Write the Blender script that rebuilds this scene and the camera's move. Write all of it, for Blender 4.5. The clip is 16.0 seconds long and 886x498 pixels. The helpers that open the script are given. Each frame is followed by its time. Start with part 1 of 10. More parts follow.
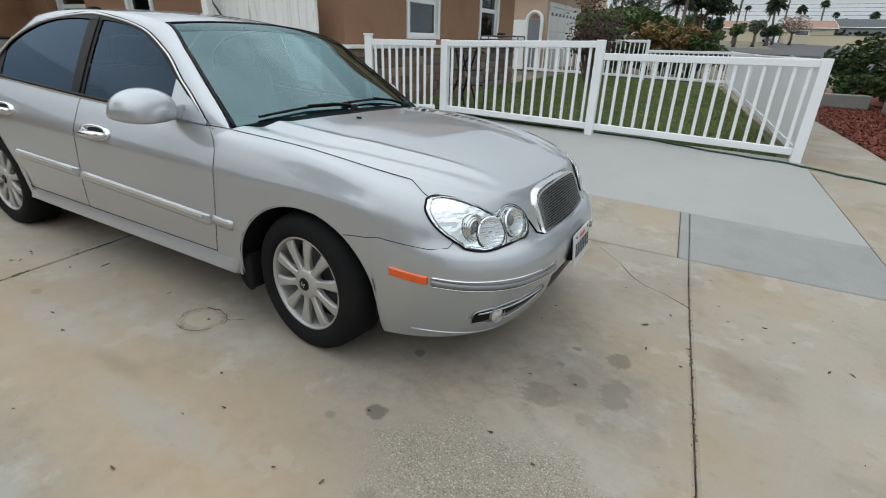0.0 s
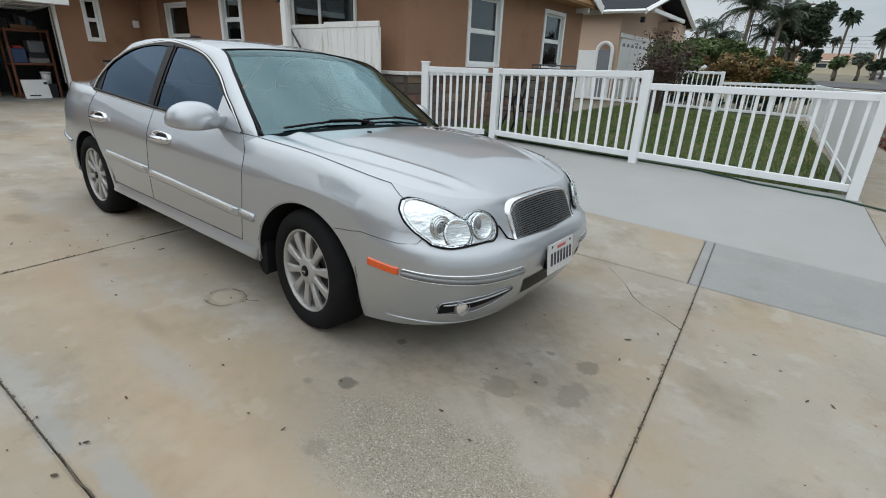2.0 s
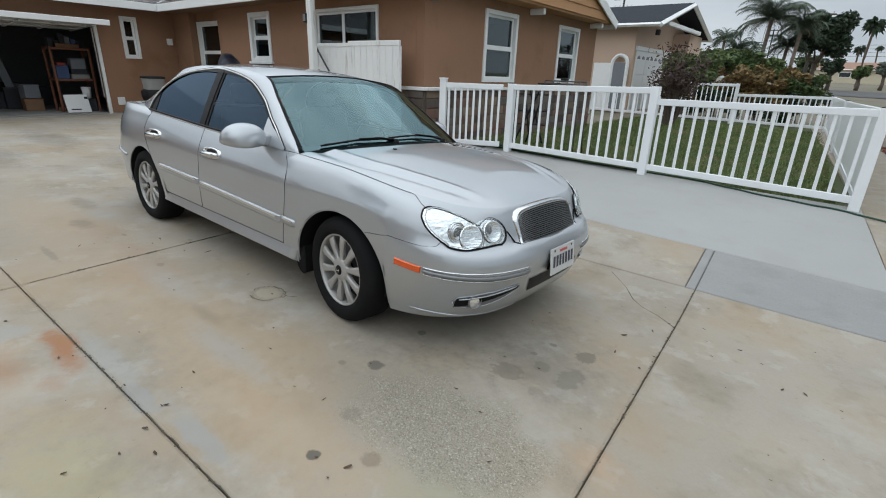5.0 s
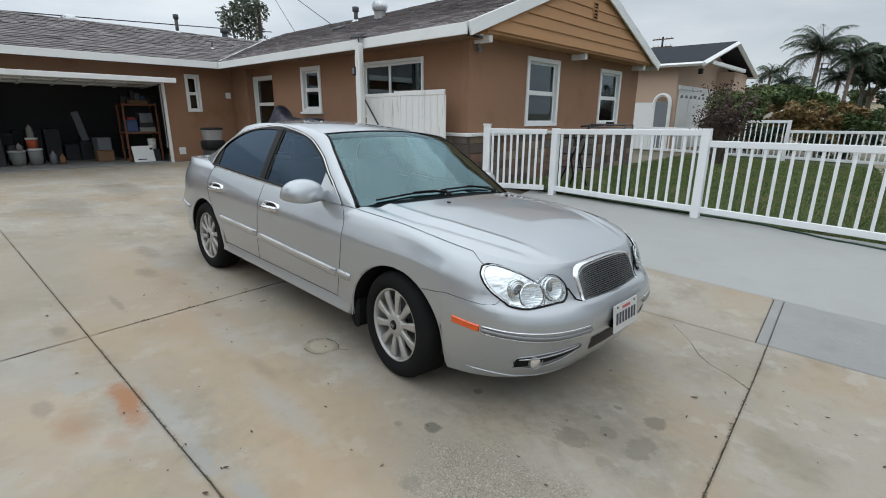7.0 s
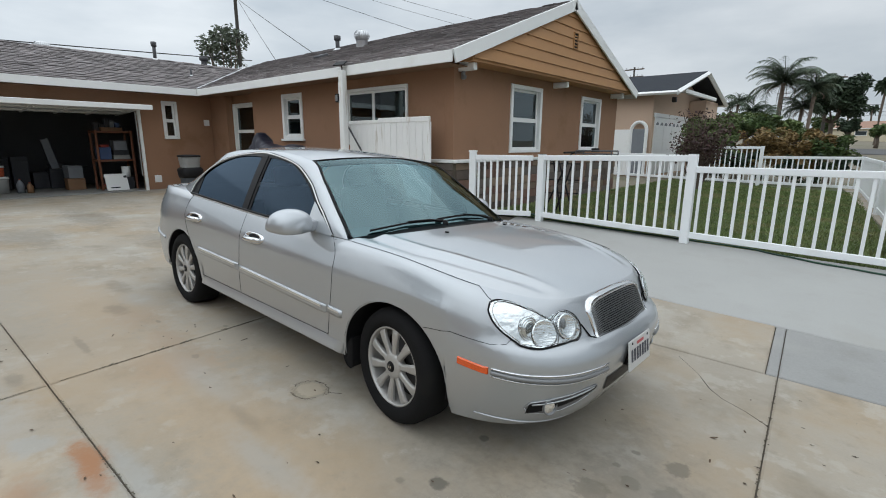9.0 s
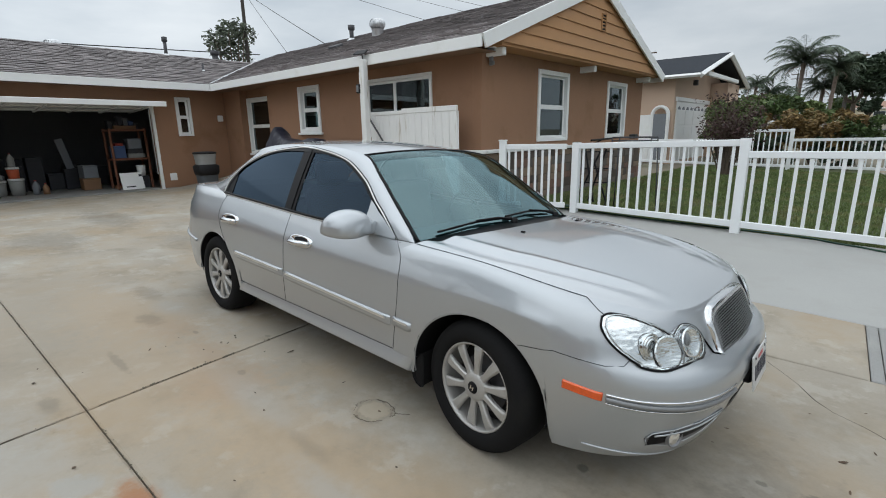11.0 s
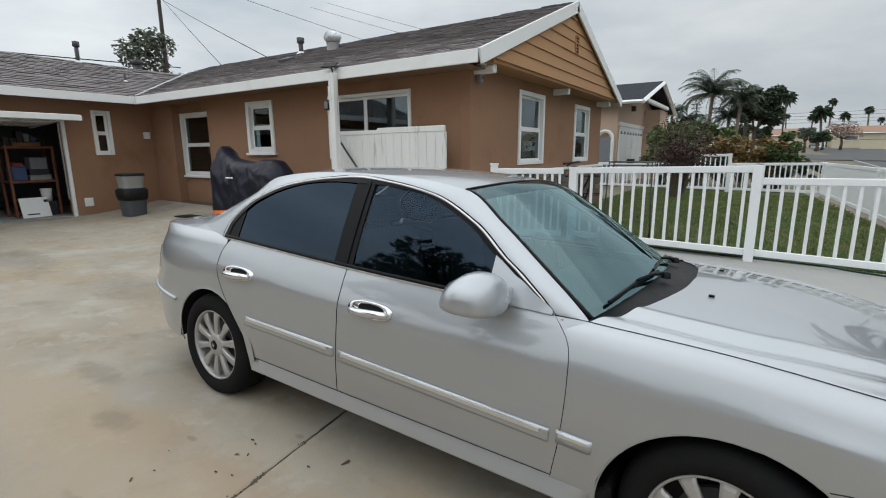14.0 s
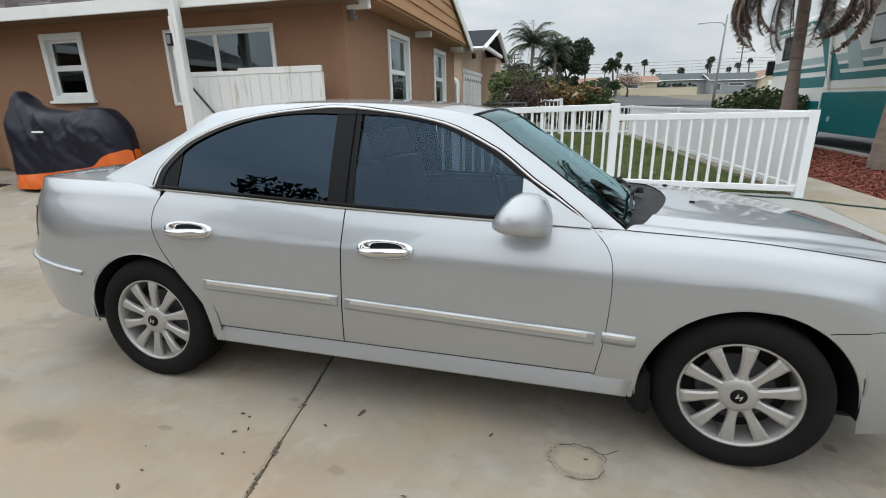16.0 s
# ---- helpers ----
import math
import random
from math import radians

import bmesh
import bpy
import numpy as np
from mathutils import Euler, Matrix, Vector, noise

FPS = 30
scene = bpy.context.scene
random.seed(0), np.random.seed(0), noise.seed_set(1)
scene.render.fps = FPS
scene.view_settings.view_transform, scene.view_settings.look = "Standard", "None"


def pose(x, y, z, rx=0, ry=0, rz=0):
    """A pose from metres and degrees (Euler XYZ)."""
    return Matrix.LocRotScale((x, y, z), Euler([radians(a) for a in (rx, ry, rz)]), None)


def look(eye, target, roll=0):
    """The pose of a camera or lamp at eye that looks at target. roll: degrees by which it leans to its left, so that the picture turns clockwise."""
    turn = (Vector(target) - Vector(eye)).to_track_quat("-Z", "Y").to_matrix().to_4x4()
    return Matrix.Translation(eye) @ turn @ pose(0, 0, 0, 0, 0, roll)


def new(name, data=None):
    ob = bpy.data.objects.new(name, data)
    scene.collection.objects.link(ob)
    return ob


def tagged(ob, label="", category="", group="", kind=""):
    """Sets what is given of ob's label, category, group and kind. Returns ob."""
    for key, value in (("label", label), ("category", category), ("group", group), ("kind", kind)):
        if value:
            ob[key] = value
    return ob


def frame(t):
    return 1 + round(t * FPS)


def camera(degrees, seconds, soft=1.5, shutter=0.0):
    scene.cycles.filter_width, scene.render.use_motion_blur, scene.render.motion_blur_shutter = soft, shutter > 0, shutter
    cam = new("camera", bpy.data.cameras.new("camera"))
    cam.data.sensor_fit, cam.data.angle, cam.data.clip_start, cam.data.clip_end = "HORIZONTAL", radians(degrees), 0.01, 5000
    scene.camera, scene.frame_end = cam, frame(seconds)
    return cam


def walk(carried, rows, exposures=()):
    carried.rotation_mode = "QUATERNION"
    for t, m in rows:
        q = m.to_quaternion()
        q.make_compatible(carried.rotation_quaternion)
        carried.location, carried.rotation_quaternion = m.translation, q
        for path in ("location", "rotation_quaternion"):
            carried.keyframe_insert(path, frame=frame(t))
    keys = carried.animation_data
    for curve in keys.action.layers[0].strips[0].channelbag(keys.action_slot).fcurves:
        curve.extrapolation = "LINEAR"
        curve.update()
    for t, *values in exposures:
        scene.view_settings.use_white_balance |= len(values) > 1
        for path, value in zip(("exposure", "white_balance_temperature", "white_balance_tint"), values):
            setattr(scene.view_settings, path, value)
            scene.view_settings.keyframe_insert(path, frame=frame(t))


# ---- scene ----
cam = camera(85.8, 16.0, soft=1.0, shutter=0.2)
PATH = [
    (0, (-0.038, 0.057, 1.295), (-0.894, 1.673, 0.485), 1.6),
    (0.5, (0.119, -0.053, 1.33), (-0.899, 1.501, 0.59), 1.8),
    (1, (0.277, 0.006, 1.315), (-0.844, 1.505, 0.609), 2.5),
    (1.5, (0.386, 0.043, 1.311), (-0.746, 1.529, 0.597), 2.8),
    (2, (0.442, 0.041, 1.297), (-0.667, 1.54, 0.574), 2.3),
    (2.5, (0.537, 0.002, 1.31), (-0.576, 1.493, 0.576), 1.7),
    (3, (0.7, -0.128, 1.309), (-0.451, 1.323, 0.555), 1.7),
    (3.2, (0.764, -0.147, 1.323), (-0.401, 1.288, 0.559), 1.8),
    (5.3, (0.594, -0.233, 1.391), (-0.584, 1.242, 0.73), 2.2),
    (5.5, (0.554, -0.231, 1.395), (-0.648, 1.234, 0.755), 2.3),
    (6, (0.496, -0.238, 1.426), (-0.786, 1.172, 0.821), 2.0),
    (6.5, (0.517, -0.239, 1.451), (-0.803, 1.147, 0.871), 1.0),
    (7, (0.523, -0.247, 1.464), (-0.803, 1.15, 0.924), 0.5),
    (7.5, (0.508, -0.272, 1.474), (-0.808, 1.147, 0.967), 0.8),
    (8, (0.479, -0.274, 1.463), (-0.827, 1.169, 1.003), 0.9),
    (8.2, (0.463, -0.255, 1.453), (-0.845, 1.195, 1.019), 0.9),
    (10.3, (-0.04, -0.156, 1.463), (-1.285, 1.34, 1.004), -0.1),
    (10.5, (-0.08, -0.178, 1.462), (-1.341, 1.303, 0.996), -0.5),
    (11, (-0.18, -0.177, 1.448), (-1.484, 1.264, 0.977), -1.0),
    (11.5, (-0.352, -0.1, 1.442), (-1.661, 1.338, 0.974), -0.9),
    (12, (-0.486, -0.063, 1.436), (-1.722, 1.434, 0.955), -0.7),
    (12.5, (-0.682, -0.124, 1.456), (-1.821, 1.449, 0.98), -0.7),
    (13, (-0.935, -0.126, 1.454), (-2.082, 1.455, 1.021), -1.2),
    (13.5, (-1.196, -0.047, 1.5), (-2.37, 1.527, 1.119), -0.8),
    (14, (-1.452, -0.116, 1.487), (-2.528, 1.523, 1.093), -0.4),
    (14.5, (-1.703, -0.21, 1.407), (-2.603, 1.509, 0.921), 0.3),
    (15, (-1.946, -0.212, 1.373), (-2.704, 1.55, 0.806), 0.7),
    (15.5, (-2.082, -0.263, 1.336), (-2.684, 1.543, 0.726), -0.6),
    (16, (-2.154, -0.387, 1.386), (-2.619, 1.466, 0.795), -1.1),
]
walk(cam, [(t, look(eye, target, roll)) for t, eye, target, roll in PATH], exposures=[
    (0.0, -0.04, 6450, 10), (5.5, -0.07, 6300, 10), (8.0, -0.03, 6350, 10), (10.5, -0.06, 6400, 10), (13.5, -0.04, 6450, 10), (14.5, -0.08, 6650, 10), (15.0, -0.04, 6600, 10), (15.5, 0.11, 6600, 10), (16.0, 0.22, 6550, 10)])

# ---- light: an overcast sky with a weak, wide sun ----
scene.view_settings.exposure = 0.0
SUN_UP, SUN_ROUND = 80.0, 200.0


def make_world():
    world = bpy.data.worlds.new("overcast_sky")
    scene.world = world
    world.use_nodes = True
    nt = world.node_tree
    nt.nodes.clear()
    out = nt.nodes.new("ShaderNodeOutputWorld")
    sky = nt.nodes.new("ShaderNodeTexSky")
    sky.sky_type = "NISHITA"
    sky.sun_disc = False
    sky.sun_elevation = radians(SUN_UP)
    sky.sun_rotation = radians(SUN_ROUND)
    clear = nt.nodes.new("ShaderNodeBackground")
    clear.inputs["Strength"].default_value = 0.10
    nt.links.new(sky.outputs[0], clear.inputs["Color"])
    # cloud cover: soft grey sheets, drawn out towards the horizon
    co = nt.nodes.new("ShaderNodeTexCoord")
    mp = nt.nodes.new("ShaderNodeMapping")
    mp.inputs["Scale"].default_value = (1.0, 1.0, 3.2)
    nz = nt.nodes.new("ShaderNodeTexNoise")
    nz.inputs["Scale"].default_value = 2.3
    nz.inputs["Detail"].default_value = 6.0
    nz.inputs["Roughness"].default_value = 0.52
    ramp = nt.nodes.new("ShaderNodeValToRGB")
    ramp.color_ramp.elements[0].position, ramp.color_ramp.elements[0].color = 0.33, (0.60, 0.675, 0.735, 1)
    ramp.color_ramp.elements[1].position, ramp.color_ramp.elements[1].color = 0.66, (0.945, 1.0, 1.03, 1)
    nt.links.new(co.outputs["Generated"], mp.inputs["Vector"])
    nt.links.new(mp.outputs[0], nz.inputs["Vector"])
    nt.links.new(nz.outputs[0], ramp.inputs[0])
    cloud = nt.nodes.new("ShaderNodeBackground")
    # an overcast sky is brightest overhead
    split = nt.nodes.new("ShaderNodeSeparateXYZ")
    nt.links.new(co.outputs["Generated"], split.inputs[0])
    up = nt.nodes.new("ShaderNodeMapRange")
    up.interpolation_type = "SMOOTHSTEP"
    up.inputs[1].default_value, up.inputs[2].default_value = 0.16, 0.90
    up.inputs[3].default_value, up.inputs[4].default_value = 0.87, 1.80
    nt.links.new(split.outputs[2], up.inputs[0])
    # the cover is thinner towards the west and thicker in the north
    lean = nt.nodes.new("ShaderNodeVectorMath")
    lean.operation = "DOT_PRODUCT"
    lean.inputs[1].default_value = (-0.15, -0.13, 0.0)
    nt.links.new(co.outputs["Generated"], lean.inputs[0])
    west = nt.nodes.new("ShaderNodeMath")
    west.operation = "ADD"
    west.inputs[1].default_value = 0.99
    nt.links.new(lean.outputs["Value"], west.inputs[0])
    both = nt.nodes.new("ShaderNodeMath")
    both.operation = "MULTIPLY"
    nt.links.new(up.outputs[0], both.inputs[0])
    nt.links.new(west.outputs[0], both.inputs[1])
    nt.links.new(both.outputs[0], cloud.inputs["Strength"])
    nt.links.new(ramp.outputs[0], cloud.inputs["Color"])
    mix = nt.nodes.new("ShaderNodeMixShader")
    mix.inputs[0].default_value = 0.92
    nt.links.new(clear.outputs[0], mix.inputs[1])
    nt.links.new(cloud.outputs[0], mix.inputs[2])
    nt.links.new(mix.outputs[0], out.inputs["Surface"])


make_world()
sun_data = bpy.data.lights.new("sun", "SUN")
sun_data.energy, sun_data.angle, sun_data.color = 0.90, radians(130), (1.0, 0.985, 0.96)
sun = new("sun", sun_data)
sun.matrix_world = pose(0, 0, 20, 90 - SUN_UP, 0, 180 - SUN_ROUND)

# ---- materials ----
def nodes_of(m):
    m.use_nodes = True
    nt = m.node_tree
    return nt, nt.nodes["Principled BSDF"]


def surface(name, base, rough=0.6, metal=0.0, vary=0.12, scale=6.0, grain=60.0, grain_mix=0.5, bump=0.15, depth=0.004,
            per_object=0.0, coat=0.0, stain=None, stain_scale=0.7, stain_at=(0.55, 0.7), stretch=(1, 1, 1), per_island=0.0, more=(), gloss=0.5):
    """A surface with tone variation at two scales, fine relief and, if wanted, stains of another colour."""
    m = bpy.data.materials.new(name)
    nt, bsdf = nodes_of(m)
    co = nt.nodes.new("ShaderNodeTexCoord")
    mp = nt.nodes.new("ShaderNodeMapping")
    mp.inputs["Scale"].default_value = stretch
    nt.links.new(co.outputs["Object"], mp.inputs["Vector"])

    def noise_at(s, detail=4.0, rough_=0.55):
        n = nt.nodes.new("ShaderNodeTexNoise")
        n.inputs["Scale"].default_value, n.inputs["Detail"].default_value, n.inputs["Roughness"].default_value = s, detail, rough_
        nt.links.new(mp.outputs[0], n.inputs["Vector"])
        return n.outputs[0]

    big, fine = noise_at(scale), noise_at(grain, 3.0, 0.6)
    add = nt.nodes.new("ShaderNodeMix")
    add.inputs[0].default_value = grain_mix
    nt.links.new(big, add.inputs[2])
    nt.links.new(fine, add.inputs[3])
    tone = nt.nodes.new("ShaderNodeMapRange")
    tone.inputs[1].default_value, tone.inputs[2].default_value = 0.25, 0.75
    tone.inputs[3].default_value, tone.inputs[4].default_value = 1 - vary, 1 + vary
    nt.links.new(add.outputs[0], tone.inputs[0])
    value = tone.outputs[0]
    for amount, source, socket in ((per_object, "ShaderNodeObjectInfo", "Random"), (per_island, "ShaderNodeNewGeometry", "Random Per Island")):
        if amount:
            info = nt.nodes.new(source)
            r = nt.nodes.new("ShaderNodeMapRange")
            r.inputs[3].default_value, r.inputs[4].default_value = 1 - amount, 1 + amount
            nt.links.new(info.outputs[socket], r.inputs[0])
            mul = nt.nodes.new("ShaderNodeMath")
            mul.operation = "MULTIPLY"
            nt.links.new(value, mul.inputs[0])
            nt.links.new(r.outputs[0], mul.inputs[1])
            value = mul.outputs[0]
    colour = nt.nodes.new("ShaderNodeVectorMath")
    colour.operation = "SCALE"
    colour.inputs[0].default_value = base
    nt.links.new(value, colour.inputs["Scale"])
    result = colour.outputs[0]
    if stain:
        sn = noise_at(stain_scale, 6.0, 0.6)
        sr = nt.nodes.new("ShaderNodeMapRange")
        sr.inputs[1].default_value, sr.inputs[2].default_value = stain_at
        nt.links.new(sn, sr.inputs[0])
        mx = nt.nodes.new("ShaderNodeMix")
        mx.data_type = "RGBA"
        nt.links.new(sr.outputs[0], mx.inputs[0])
        nt.links.new(result, mx.inputs[6])
        mx.inputs[7].default_value = (*stain, 1)
        result = mx.outputs[2]
    for tint, at_scale, span, most in more:
        sn = noise_at(at_scale, 8.0, 0.65)
        sr = nt.nodes.new("ShaderNodeMapRange")
        sr.inputs[1].default_value, sr.inputs[2].default_value = span
        sr.inputs[4].default_value = most
        nt.links.new(sn, sr.inputs[0])
        mx = nt.nodes.new("ShaderNodeMix")
        mx.data_type = "RGBA"
        nt.links.new(sr.outputs[0], mx.inputs[0])
        nt.links.new(result, mx.inputs[6])
        mx.inputs[7].default_value = (*tint, 1)
        result = mx.outputs[2]
    nt.links.new(result, bsdf.inputs["Base Color"])
    bsdf.inputs["Metallic"].default_value = metal
    bsdf.inputs["Specular IOR Level"].default_value = gloss
    rr = nt.nodes.new("ShaderNodeMapRange")
    rr.inputs[3].default_value, rr.inputs[4].default_value = max(0.02, rough - 0.1), min(1.0, rough + 0.1)
    nt.links.new(big, rr.inputs[0])
    nt.links.new(rr.outputs[0], bsdf.inputs["Roughness"])
    if coat:
        bsdf.inputs["Coat Weight"].default_value = coat
        bsdf.inputs["Coat Roughness"].default_value = 0.05
    if bump:
        b = nt.nodes.new("ShaderNodeBump")
        b.inputs["Strength"].default_value, b.inputs["Distance"].default_value = bump, depth
        nt.links.new(fine, b.inputs["Height"])
        nt.links.new(b.outputs[0], bsdf.inputs["Normal"])
    return m


def plain(name, base, rough=0.5, metal=0.0, coat=0.0, gloss=0.5):
    m = bpy.data.materials.new(name)
    _, bsdf = nodes_of(m)
    bsdf.inputs["Base Color"].default_value = (*base, 1)
    bsdf.inputs["Roughness"].default_value, bsdf.inputs["Metallic"].default_value = rough, metal
    bsdf.inputs["Coat Weight"].default_value = coat
    bsdf.inputs["Specular IOR Level"].default_value = gloss
    return m


def glass(name, tint, rough=0.0, clear=0.5, tone=(0.95, 1.0, 1.0)):
    """A pane: a tinted see-through layer under a mirror-like front."""
    m = bpy.data.materials.new(name)
    m.use_nodes = True
    nt = m.node_tree
    nt.nodes.clear()
    out = nt.nodes.new("ShaderNodeOutputMaterial")
    gloss = nt.nodes.new("ShaderNodeBsdfGlossy")
    gloss.inputs["Roughness"].default_value = rough
    gloss.inputs["Color"].default_value = (*tone, 1)
    see = nt.nodes.new("ShaderNodeBsdfTransparent")
    see.inputs["Color"].default_value = (*tint, 1)
    face = nt.nodes.new("ShaderNodeLayerWeight")
    face.inputs["Blend"].default_value = 0.5
    steep = nt.nodes.new("ShaderNodeMath")
    steep.operation = "POWER"
    steep.inputs[1].default_value = 5.0
    nt.links.new(face.outputs["Facing"], steep.inputs[0])
    amp = nt.nodes.new("ShaderNodeMapRange")
    amp.inputs[3].default_value, amp.inputs[4].default_value = clear, 1.0
    mix = nt.nodes.new("ShaderNodeMixShader")
    nt.links.new(steep.outputs[0], amp.inputs[0])
    nt.links.new(amp.outputs[0], mix.inputs[0])
    nt.links.new(see.outputs[0], mix.inputs[1])
    nt.links.new(gloss.outputs[0], mix.inputs[2])
    nt.links.new(mix.outputs[0], out.inputs["Surface"])
    return m


def blots(m, marks, wobble=0.6):
    """Stains and other marks with places and shapes of their own: (x, y, radius x, radius y, colour, strength,
    softness).
    """
    nt, bsdf = nodes_of(m)
    link = bsdf.inputs["Base Color"].links[0]
    colour = link.from_socket
    co = nt.nodes.new("ShaderNodeTexCoord")
    nz = nt.nodes.new("ShaderNodeTexNoise")
    nz.inputs["Scale"].default_value, nz.inputs["Detail"].default_value, nz.inputs["Roughness"].default_value = 13.0, 10.0, 0.68
    nt.links.new(co.outputs["Object"], nz.inputs["Vector"])
    for x, y, rx, ry, tint, strength, soft in marks:
        mp = nt.nodes.new("ShaderNodeMapping")
        mp.vector_type = "POINT"
        mp.inputs["Location"].default_value = (-x / rx, -y / ry, 0)
        mp.inputs["Scale"].default_value = (1 / rx, 1 / ry, 0)
        nt.links.new(co.outputs["Object"], mp.inputs["Vector"])
        ln = nt.nodes.new("ShaderNodeVectorMath")
        ln.operation = "LENGTH"
        nt.links.new(mp.outputs[0], ln.inputs[0])
        ad = nt.nodes.new("ShaderNodeMath")
        ad.operation = "MULTIPLY_ADD"
        ad.inputs[1].default_value = wobble * 3.0
        nt.links.new(nz.outputs[0], ad.inputs[0])
        nt.links.new(ln.outputs["Value"], ad.inputs[2])
        mr = nt.nodes.new("ShaderNodeMapRange")
        mr.interpolation_type = "SMOOTHSTEP"
        mr.inputs[1].default_value, mr.inputs[2].default_value = 1.0 - soft + wobble * 1.5, 1.0 + soft * 0.3 + wobble * 1.5
        mr.inputs[3].default_value, mr.inputs[4].default_value = strength, 0.0
        nt.links.new(ad.outputs[0], mr.inputs[0])
        mx = nt.nodes.new("ShaderNodeMix")
        mx.data_type = "RGBA"
        nt.links.new(mr.outputs[0], mx.inputs[0])
        nt.links.new(colour, mx.inputs[6])
        mx.inputs[7].default_value = (*tint, 1)
        colour = mx.outputs[2]
    nt.links.new(colour, bsdf.inputs["Base Color"])


def worn_patch(m, x, y, rx, ry, strength=0.8):
    """A worn place where the small stones of the mix lie bare."""
    nt, bsdf = nodes_of(m)
    colour = bsdf.inputs["Base Color"].links[0].from_socket
    bump = bsdf.inputs["Normal"].links[0].from_node
    co = nt.nodes.new("ShaderNodeTexCoord")
    stones = nt.nodes.new("ShaderNodeTexVoronoi")
    stones.inputs["Scale"].default_value = 210.0
    nz = nt.nodes.new("ShaderNodeTexNoise")
    nz.inputs["Scale"].default_value, nz.inputs["Detail"].default_value, nz.inputs["Roughness"].default_value = 5.0, 8.0, 0.7
    mp = nt.nodes.new("ShaderNodeMapping")
    mp.inputs["Location"].default_value = (-x / rx, -y / ry, 0)
    mp.inputs["Scale"].default_value = (1 / rx, 1 / ry, 0)
    for n in (stones, nz, mp):
        nt.links.new(co.outputs["Object"], n.inputs["Vector"])
    ln = nt.nodes.new("ShaderNodeVectorMath")
    ln.operation = "LENGTH"
    nt.links.new(mp.outputs[0], ln.inputs[0])
    ad = nt.nodes.new("ShaderNodeMath")
    ad.operation = "MULTIPLY_ADD"
    ad.inputs[1].default_value = 1.6
    nt.links.new(nz.outputs[0], ad.inputs[0])
    nt.links.new(ln.outputs["Value"], ad.inputs[2])
    mask = nt.nodes.new("ShaderNodeMapRange")
    mask.interpolation_type = "SMOOTHSTEP"
    mask.inputs[1].default_value, mask.inputs[2].default_value = 1.3, 1.95
    mask.inputs[3].default_value, mask.inputs[4].default_value = strength, 0.0
    nt.links.new(ad.outputs[0], mask.inputs[0])
    pick = nt.nodes.new("ShaderNodeSeparateColor")
    nt.links.new(stones.outputs["Color"], pick.inputs[0])
    ramp = nt.nodes.new("ShaderNodeValToRGB")
    ramp.color_ramp.interpolation = "CONSTANT"
    for at, tint in ((0.0, (0.13, 0.115, 0.085, 1)), (0.16, (0.225, 0.20, 0.15, 1)), (0.50, (0.265, 0.238, 0.185, 1)), (0.84, (0.32, 0.295, 0.24, 1)), (0.94, (0.43, 0.41, 0.35, 1))):
        e = ramp.color_ramp.elements.new(at) if at not in (0.0, 0.94) else ramp.color_ramp.elements[0 if at == 0.0 else -1]
        e.position, e.color = at, tint
    nt.links.new(pick.outputs[0], ramp.inputs[0])
    mx = nt.nodes.new("ShaderNodeMix")
    mx.data_type = "RGBA"
    nt.links.new(mask.outputs[0], mx.inputs[0])
    nt.links.new(colour, mx.inputs[6])
    nt.links.new(ramp.outputs[0], mx.inputs[7])
    nt.links.new(mx.outputs[2], bsdf.inputs["Base Color"])
    rough = nt.nodes.new("ShaderNodeMath")
    rough.operation = "MULTIPLY"
    nt.links.new(mask.outputs[0], rough.inputs[0])
    nt.links.new(stones.outputs["Distance"], rough.inputs[1])
    second = nt.nodes.new("ShaderNodeBump")
    second.invert = True
    second.inputs["Strength"].default_value, second.inputs["Distance"].default_value = 0.7, 0.004
    nt.links.new(rough.outputs[0], second.inputs["Height"])
    nt.links.new(bump.outputs[0], second.inputs["Normal"])
    nt.links.new(second.outputs[0], bsdf.inputs["Normal"])


CONCRETE = surface("concrete", (0.312, 0.277, 0.224), 0.8, vary=0.17, scale=1.6, grain=70, grain_mix=0.22, bump=0.14, depth=0.002,
                   stain=(0.235, 0.197, 0.143), stain_scale=0.6, stain_at=(0.5, 0.82), per_object=0.03,
                   more=(((0.285, 0.213, 0.132), 0.8, (0.46, 0.66), 0.8), ((0.185, 0.155, 0.11), 2.3, (0.52, 0.76), 0.8), ((0.375, 0.36, 0.322), 1.3, (0.53, 0.70), 0.7), ((0.15, 0.125, 0.095), 26.0, (0.66, 0.72), 0.35), ((0.19, 0.16, 0.12), 7.0, (0.60, 0.70), 0.35), ((0.40, 0.375, 0.325), 4.0, (0.57, 0.63), 0.35), ((0.22, 0.19, 0.145), 130.0, (0.56, 0.70), 0.22)))
OIL_DARK, RUST, TAN, ASH = (0.11, 0.098, 0.077), (0.29, 0.135, 0.06), (0.38, 0.285, 0.185), (0.295, 0.30, 0.285)
